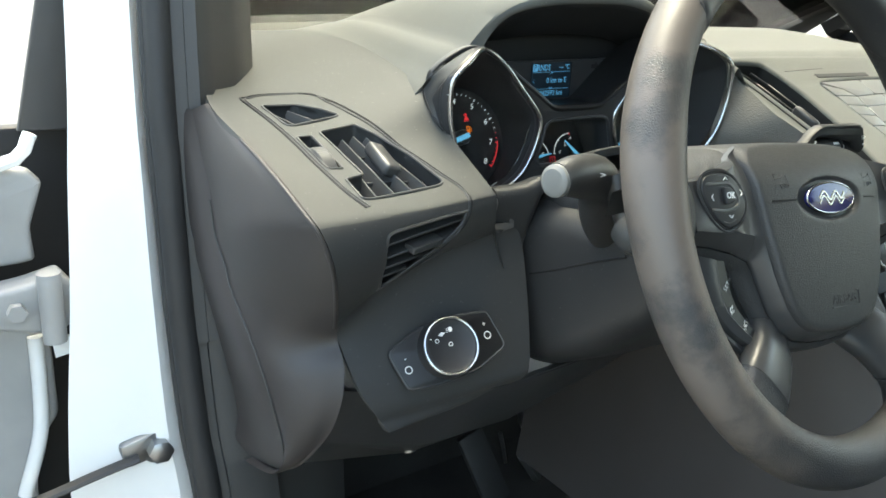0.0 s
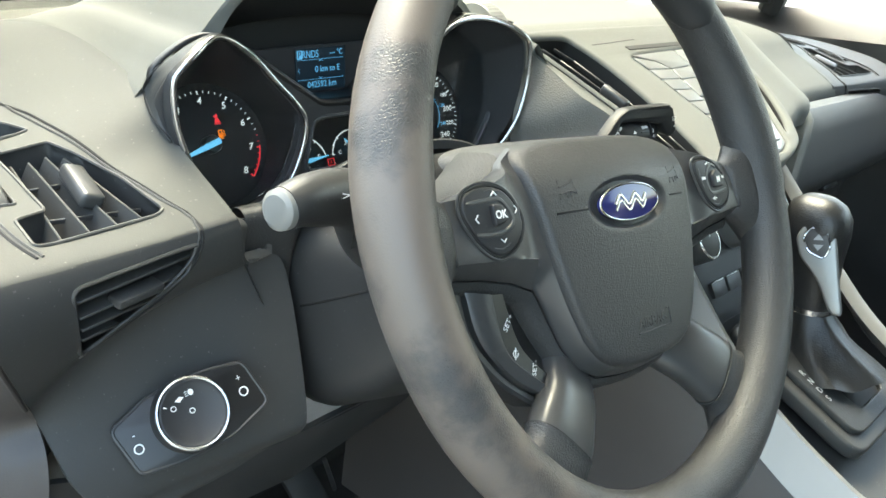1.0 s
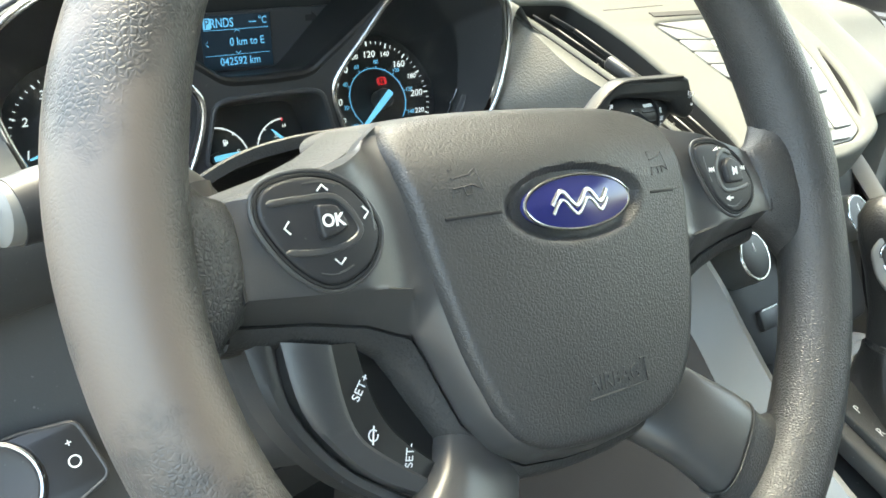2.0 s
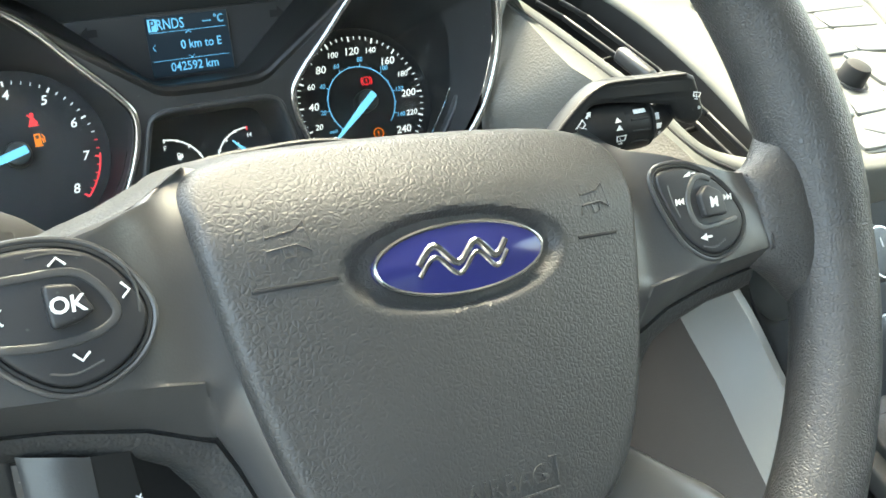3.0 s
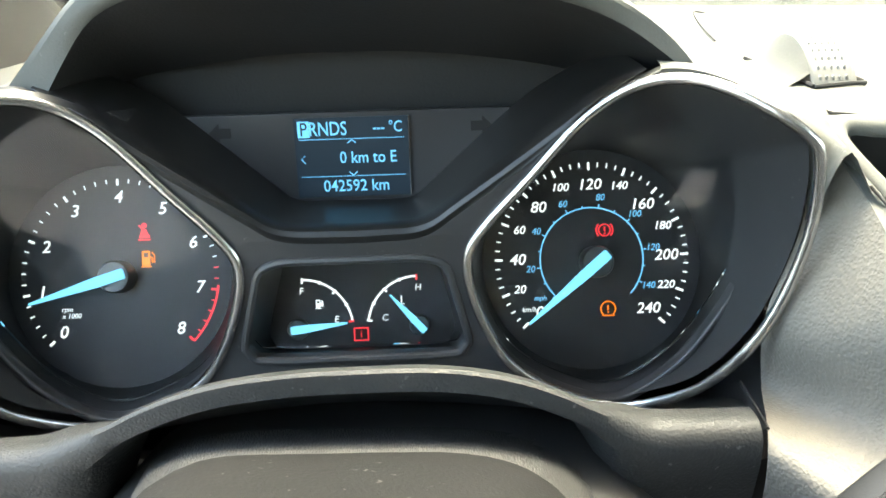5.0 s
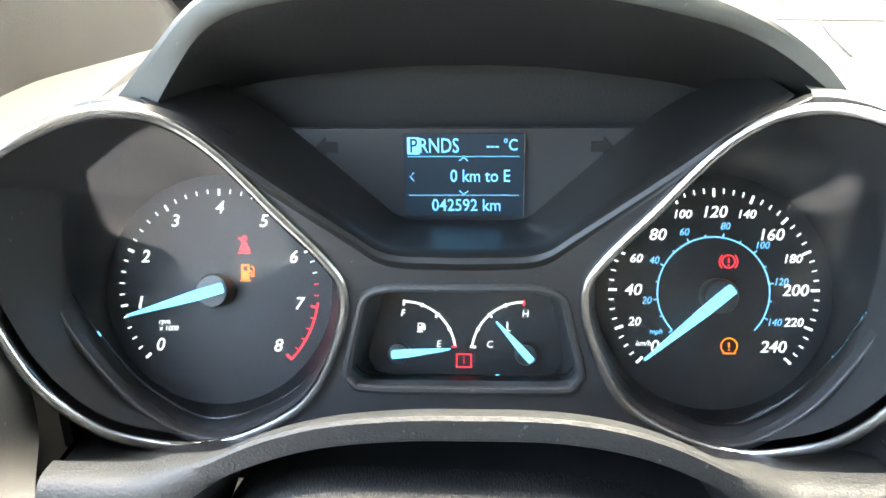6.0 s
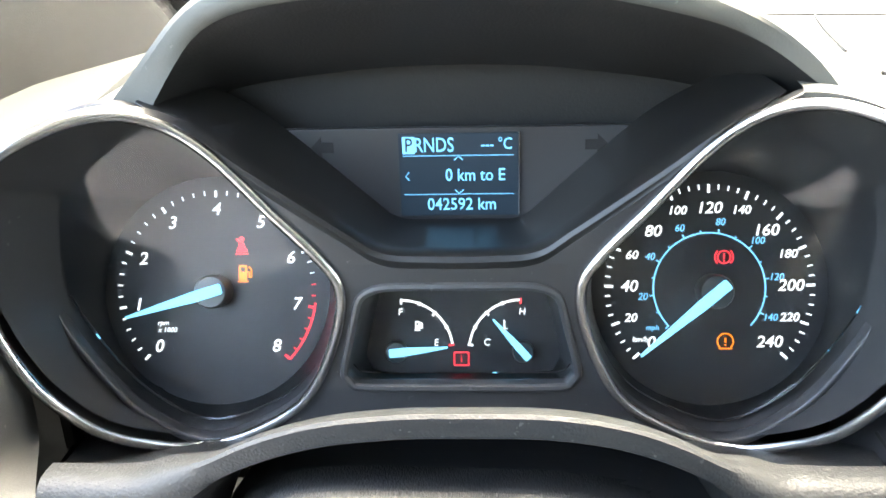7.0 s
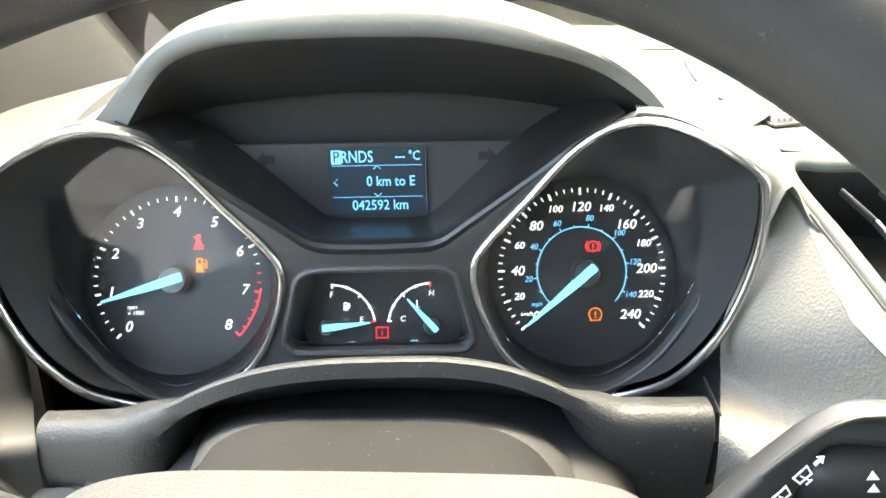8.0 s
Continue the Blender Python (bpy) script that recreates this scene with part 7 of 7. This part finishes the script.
for s in (-1, 1):
    line = [(0.40, 1.100, 0.128), (0.27, 1.090, 0.128), (0.15, 1.062, 0.128), (0.087, 1.006, 0.125), (0.057, 0.970, 0.124), (0.030, 0.938, 0.123), (-0.010, 0.900, 0.122), (-0.065, 0.864, 0.121), (-0.12, 0.842, 0.120), (-0.28, 0.815, 0.119), (-0.50, 0.805, 0.119)]
    path = curve_through([car(MID + s * h, y - 0.012, z + 0.004) for y, z, h in line], 5)
    trim = ((-0.006, 0.004, -0.004), (0.0, 0.0, 0.0), (0.008, -0.003, 0.0), (0.027, -0.001, -0.032))
    skirt = ((0.0258, 0.0, -0.0315), (0.0345, 0.001, -0.052), (0.0420, 0.003, -0.085), (0.0465, 0.004, -0.12), (0.0515, 0.008, -0.20), (0.0580, 0.012, -0.32), (0.0640, 0.02, -0.46))
    part("side_trim", thick(grid([[p + CAR.to_3x3() @ Vector((s * x, y, z)) for x, y, z in trim] for p in path[10:46]]), 0.003), BRIGHT, console, "satin silver side trim")
    part("side_panel", thick(grid([[p + CAR.to_3x3() @ Vector((s * x, y, z)) for x, y, z in skirt] for p in path]), 0.003), BROWN, console, "brown-grey side panel under the silver trim")

# ---- gear selector ----
GATE = frame_of((0.350, -0.263, 0.8865), CAR.to_3x3() @ Vector((1, 0, 0)), (0.06, -0.46, 0.89))
gear = thing("gear_selector", "black and silver automatic gear selector with a leather boot", "gear selector", tuple(GATE.translation))
surround = part("gate_plate", plate(rounded([(-0.057, 0.062), (0.044, 0.062), (0.046, -0.060), (-0.060, -0.060)], 0.16), [rounded([(-0.024, 0.048), (0.036, 0.048), (0.036, -0.046), (-0.024, -0.046)], 0.14)], 0.006, 0.0015, GATE), SHELF, gear, "satin black gate plate")
part("gate_base", plate(rounded([(-0.068, 0.072), (0.054, 0.072), (0.056, -0.072), (-0.071, -0.072)], 0.16), (), 0.014, 0.003, GATE @ Matrix.Translation((0, 0, -0.014))), DASH, gear, "dark base of the gate")
part("gate_floor", plate(rounded([(-0.026, 0.05), (0.038, 0.05), (0.038, -0.048), (-0.026, -0.048)], 0.12), (), 0.001, 0, GATE @ Matrix.Translation((0, 0, 0.0005))), DEEP, gear)
for ch, y in (("P", 0.024), ("R", 0.005), ("N", -0.0045), ("D", -0.0140), ("S", -0.0235)):
    part("gear_letter", letters(ch, 0.0060, GATE @ pose(-0.0462 + 0.05 * (y - 0.021), y, 0.0064)), INK, gear)
root, top = Vector((0.346, -0.240, 0.888)), Vector((0.338, -0.234, 1.012))
neck = Vector((0.346, -0.2445, 0.936))
rows = []
for k in range(9):
    s = k / 8
    r = 0.034 * (1 - s) ** 1.3 + 0.0165
    q = (root + Vector((0.006, -0.016, 0.0))).lerp(neck, s)
    rows.append([q + Vector(((r * (1 + 0.09 * math.sin(5 * t + 3 * s + 1)) + 0.0) * math.cos(t), r * (1.15 + 0.10 * math.sin(4 * t + 5 * s)) * math.sin(t), 0.003 * math.sin(7 * t + 6 * s) * (1 - s))) for t in [2 * math.pi * i / 36 for i in range(36)]])
part("boot", grid(rows, True), LEATHER, gear, "creased black leather boot")
part("collar", tube([neck, neck + Vector((0, 0, 0.005))], 0.0178, 24), CHROME, gear, "bright collar ring")
rows = []
for z, rx, ry, cy in ((0.0, 0.0165, 0.0165, 0.0), (0.020, 0.0180, 0.0175, 0.0), (0.045, 0.0205, 0.0210, 0.003), (0.065, 0.0225, 0.0260, 0.006), (0.080, 0.0215, 0.0270, 0.008), (0.090, 0.0175, 0.0220, 0.009), (0.0955, 0.010, 0.013, 0.009), (0.0965, 0.001, 0.001, 0.009)):
    c = neck + Vector((-0.001, cy, 0.005 + z))
    rows.append([c + Vector((x, y, 0)) for x, y in oval(rx, ry, 28, power=2.4)])
knob = part("knob", grid(rows, True, True), LEATHER, gear, "black leather covered knob")
KF = frame_of(neck + Vector((-0.0205, -0.004, 0.050)), (0.40, -0.90, 0.12), (-0.90, -0.40, 0.28)) @ Matrix.Diagonal((1.35, 1.15, 1, 1))
part("knob_trim", plate(rounded([(-0.011, 0.018), (-0.006, 0.028), (0.004, 0.031), (0.012, 0.024), (0.014, 0.006), (0.016, -0.014), (0.019, -0.038), (0.011, -0.036), (0.003, -0.012), (-0.008, 0.004)], 0.3), (), 0.008, 0.002, KF @ Matrix.Translation((0, 0, -0.002))), SILVER, knob, "satin silver side trim")
part("release_button", plate(rounded([(-0.0065, 0.018), (-0.002, 0.0255), (0.007, 0.0245), (0.0095, 0.012), (0.006, 0.003), (-0.003, 0.008)], 0.3), (), 0.003, 0.0008, KF @ Matrix.Translation((0.0005, 0, 0.0052))), BLACK, knob, "dark release button with pale signs")
part("button_ring", tube([KF @ Vector((x, y, 0.0076)) for x, y in rounded([(-0.0065, 0.018), (-0.002, 0.0255), (0.007, 0.0245), (0.0095, 0.012), (0.006, 0.003), (-0.003, 0.008), ], 0.3)], 0.0010, 6, caps=False), CHROME, knob, "bright ring round the button")
for y, a in ((0.0185, 0), (0.0115, 180)):
    part("button_sign", plate([(-0.0030, -0.0018), (0.0030, -0.0018), (0.0, 0.0026)], (), 0.0004, 0, KF @ pose(0.0025, y, 0.0083, 0, 0, a)), SILVER, knob)

# ---- headlamp switch ----
LS = frame_of((-0.1815, -0.1400, 0.9735), (0.9905, -0.034, 0.132), (-0.12, -0.83, 0.545))
lswitch = thing("headlamp_switch", "black headlamp switch panel with a chrome ringed knob", "light switch", tuple(LS.translation))
outl = rounded([(-0.0450, 0.0095), (-0.020, 0.0195), (0.016, 0.0205), (0.0395, 0.0170), (0.0455, -0.0115), (0.018, -0.0215), (-0.016, -0.0225), (-0.0385, -0.0195)], 0.16, 4)
part("panel", plate(outl, (), 0.006, 0.0012, LS @ Matrix.Translation((0, 0, -0.003))), GLOSS, lswitch, "gloss black panel")
part("panel_frame", loop_sweep([LS @ Vector((x, y, 0.002)) for x, y in outl], [(0.0013 * math.cos(t), 0.0012 * math.sin(t)) for t in [math.pi * k / 4 for k in range(8)]], LS.to_3x3() @ Vector((0, 0, 1))), BLACK, lswitch, "moulded black frame")
KC = LS @ Matrix.Translation((-0.0015, 0.0005, 0.003))
kn = part("knob", lathe(KC, ((0.0225, 0.0), (0.0215, 0.009), (0.0205, 0.0115), (0.0185, 0.0118), (0.0165, 0.0106), (0.002, 0.0104))), SATIN, lswitch, "satin black turning knob")
part("knob_ring", loop_sweep([KC @ Vector((x, y, 0.0112)) for x, y in oval(0.0205, 0.0205, 48)], [(0.0013 * math.cos(t), 0.0012 * math.sin(t)) for t in [math.pi * k / 4 for k in range(8)]], KC.to_3x3() @ Vector((0, 0, 1))), CHROME, kn, "bright chrome ring")
for x, y in ((0.0, 0.0015), (-0.0095, 0.0065)):
    part("knob_mark", loop_sweep([KC @ Vector((x + a, y + b, 0.0108)) for a, b in oval(0.0015, 0.0014, 14)], [(0.0003 * math.cos(t), 0.0002 * math.sin(t)) for t in [math.pi * k / 2 for k in range(4)]], KC.to_3x3() @ Vector((0, 0, 1))), INK, kn)
part("knob_mark", join(plate([(-0.0075, 0.0100), (-0.0045, 0.0085), (-0.0045, 0.0115)], (), 0.0003, 0, KC @ Matrix.Translation((0, 0, 0.0106))), plate([(-0.0015, 0.0105), (-0.0045, 0.0118), (-0.0045, 0.0090)], (), 0.0003, 0, KC @ Matrix.Translation((0, 0, 0.0106)))), INK, kn)
part("knob_mark", join(plate(oval(0.0016, 0.0019, 14, (0.0030, 0.0118)), (), 0.0003, 0, KC @ Matrix.Translation((0, 0, 0.0106))), *[box((0.0016, 0.0004, 0.0003), KC @ Matrix.Translation((0.0002, 0.0105 + 0.0012 * k, 0.0108))) for k in range(3)]), INK, kn)
part("pointer", box((0.0007, 0.0035, 0.0006), KC @ pose(-0.0145, 0.0095, 0.0108, 0, 0, 55)), INK, kn)
for x, y, sgn in ((-0.0345, -0.006, "-"), (0.0335, 0.000, "+")):
    part("dimmer_mark", letters(sgn, 0.0040, LS @ Matrix.Translation((x, y + 0.0085, 0.0032))), INK, lswitch)
    part("dimmer_mark", loop_sweep([LS @ Vector((x + a, y + b, 0.0032)) for a, b in oval(0.0026, 0.0026, 18)], [(0.0004 * math.cos(t), 0.0002 * math.sin(t)) for t in [math.pi * k / 2 for k in range(4)]], LS.to_3x3() @ Vector((0, 0, 1))), INK, lswitch)

# ---- glovebox under the passenger's end ----
glove = thing("glovebox", "closed glovebox under the passenger dashboard, its lid coloured dark for shade", "glovebox", tuple(car(0.80, 0.16, 0.85)))
section = ((0.190, 1.060, 0.655), (0.160, 1.072, 0.648), (0.138, 1.072, 0.642), (0.126, 1.062, 0.630), (0.120, 1.045, 0.612), (0.113, 1.015, 0.580), (0.108, 0.996, 0.562), (0.113, 0.980, 0.555), (0.130, 0.965, 0.552), (0.180, 0.92, 0.55), (0.20, 0.84, 0.55), (0.23, 0.80, 0.55))
rows = [[car(x0 + (1.02 - x0) * t, y + 0.02 * t, z - 0.012 * t) for t in [k / 10 for k in range(11)]] for y, z, x0 in section]
# Lid in darker plastic than its edge, for shade under the dashboard.
part("lid", thick(grid(rows), 0.004), DASH, glove)
rows = [[car(x0 + dx, y + dy, z + dz) for dx, dy, dz in ((0.004, 0.004, -0.004), (0.001, -0.003, 0.001), (-0.008, -0.0045, 0.0025), (-0.020, -0.002, 0.001), (-0.030, 0.010, -0.006), (-0.045, 0.06, -0.02), (-0.055, 0.16, -0.03))] for y, z, x0 in section[1:]]
part("surround", thick(grid(rows), 0.003), PAD, glove, "rounded grey edge beside the lid")
part("latch", box((0.05, 0.012, 0.018), CAR @ pose(0.80, 0.150, 0.955, -40), 0.004), BLACK, glove, "black latch")

# ---- pedals and knee panel ----
rows = [[Vector(q) for q in r] for r in (
    ((-0.262, -0.118, 0.950), (-0.18, -0.132, 0.935), (-0.10, -0.124, 0.925), (0.02, -0.09, 0.912), (0.13, -0.055, 0.905), (0.22, -0.02, 0.90)),
    ((-0.280, -0.100, 0.905), (-0.18, -0.118, 0.885), (-0.10, -0.108, 0.880), (0.02, -0.07, 0.876), (0.13, -0.03, 0.874), (0.22, 0.0, 0.87)),
    ((-0.288, -0.075, 0.872), (-0.18, -0.085, 0.858), (-0.10, -0.075, 0.856), (0.02, -0.04, 0.855), (0.13, 0.0, 0.855), (0.22, 0.03, 0.855)),
    ((-0.29, 0.05, 0.855), (-0.18, 0.05, 0.85), (-0.10, 0.06, 0.85), (0.02, 0.08, 0.85), (0.13, 0.10, 0.85), (0.22, 0.12, 0.85)),
    ((-0.29, 0.30, 0.85), (-0.18, 0.30, 0.85), (-0.10, 0.30, 0.85), (0.02, 0.31, 0.85), (0.13, 0.32, 0.85), (0.22, 0.33, 0.85)))]
knee = thing("knee_panel", "dark grey lower closing panel under the dashboard", "panel", (0, 0, 0.88))
part("panel", thick(grid(rows), 0.004), BLACK, knee)
part("panel_seam", tube(curve_through([q + Vector((0, -0.0005, -0.004)) for q in rows[0]], 5), 0.0009, 6), DEEP, knee, "dark joint along the panel")
for q in (rows[2][1], rows[2][3]):
    part("screw", tube([q + Vector((0, -0.002, 0.002)), q + Vector((0, -0.004, -0.002))], [0.006, 0.005], 10), STEEL, knee)
brake = thing("brake_pedal", "black ribbed rubber brake pedal on a steel arm", "pedal", (0.222, 0.237, 0.45))
PM = frame_of((0.222, 0.237, 0.547), (0.065, 0.043, -0.084), (-0.35, -0.75, 0.5))
pad = part("pad", box((0.115, 0.056, 0.012), PM, 0.005, 3), TREAD, brake, "ribbed black rubber pad")
for k in range(5):
    part("rib", box((0.096, 0.0055, 0.005), PM @ Matrix.Translation((0, -0.020 + 0.010 * k, 0.0068)), 0.0016), TREAD, pad)
part("arm", tube(curve_through([(0.195, 0.228, 0.595), (0.165, 0.235, 0.70), (0.15, 0.26, 0.86)], 5), 0.010, 10), STEEL, brake, "dull steel arm")
accel = thing("parking_pedal", "black narrow pedal with a bright metal edge", "pedal", (0.12, 0.19, 0.45))
part("pad", box((0.040, 0.012, 0.11), pose(0.100, 0.200, 0.585, -18, -18, 4), 0.004), RUBBER, accel)
part("edge", tube(curve_through([(0.111, 0.184, 0.645), (0.1205, 0.188, 0.618), (0.1345, 0.199, 0.584)], 4), 0.0028, 8), STEEL, accel, "bright metal edge")

# thumbwheel on the top pad
tw = thing("thumbwheel", "grey dimpled thumbwheel set into the dashboard top", "thumbwheel", (0.189, 0.0, 1.16))
roller_rows = []
for k in range(61):
    t = radians(30 + 120 * k / 60)
    roller_rows.append([(0.1785, 0.026, 1.1458)])
    for i in range(29):
        dimple = 0.0011 * max(0.0, math.sin(math.pi * i / 2)) ** 2 * max(0.0, math.sin(math.pi * k / 2)) ** 2 * (3 < i < 25)
        edge = 0.0012 * (abs(i - 14) / 14) ** 8
        roller_rows[-1].append((0.1785 + 0.0178 * i / 28, 0.026 + (0.0315 + dimple - edge) * math.cos(t), 1.1458 + (0.0315 + dimple - edge) * math.sin(t)))
    roller_rows[-1].append((0.1963, 0.026, 1.1458))
rows = []
for u in [k / 8 for k in range(9)]:
    x = 0.1784 - 0.014 * u
    row = []
    for t in [radians(40 + 100 * k / 24) for k in range(25)]:
        y, z = 0.026 + 0.0312 * math.cos(t), 1.1458 + 0.0312 * math.sin(t)
        floor_z = on_slope(x, y, -0.0004).z
        row.append((x, y, floor_z + max(z - floor_z, 0.0) * (1 - u) ** 2))
    rows.append(row)
part("roller_cheek", grid(rows), PAD, tw, "smooth pad rising to the roller")
part("roller", grid(roller_rows), CAPGREY, tw, "dimpled pale grey roller")
part("slot_edge", tube(curve_through([tuple(on_slope(x, y)) for x, y in ((0.1778, -0.004), (0.1765, 0.012), (0.1735, 0.034), (0.1700, 0.050))], 4), 0.0009, 6), DEEP, tw, "dark gap beside the roller")
part("slot_edge", tube(curve_through([tuple(on_slope(x, y)) for x, y in ((0.1776, -0.005), (0.1900, -0.0055), (0.1970, -0.0045), (0.1978, 0.010), (0.1974, 0.050))], 4), 0.0009, 6), DEEP, tw, "dark gap beside the roller")
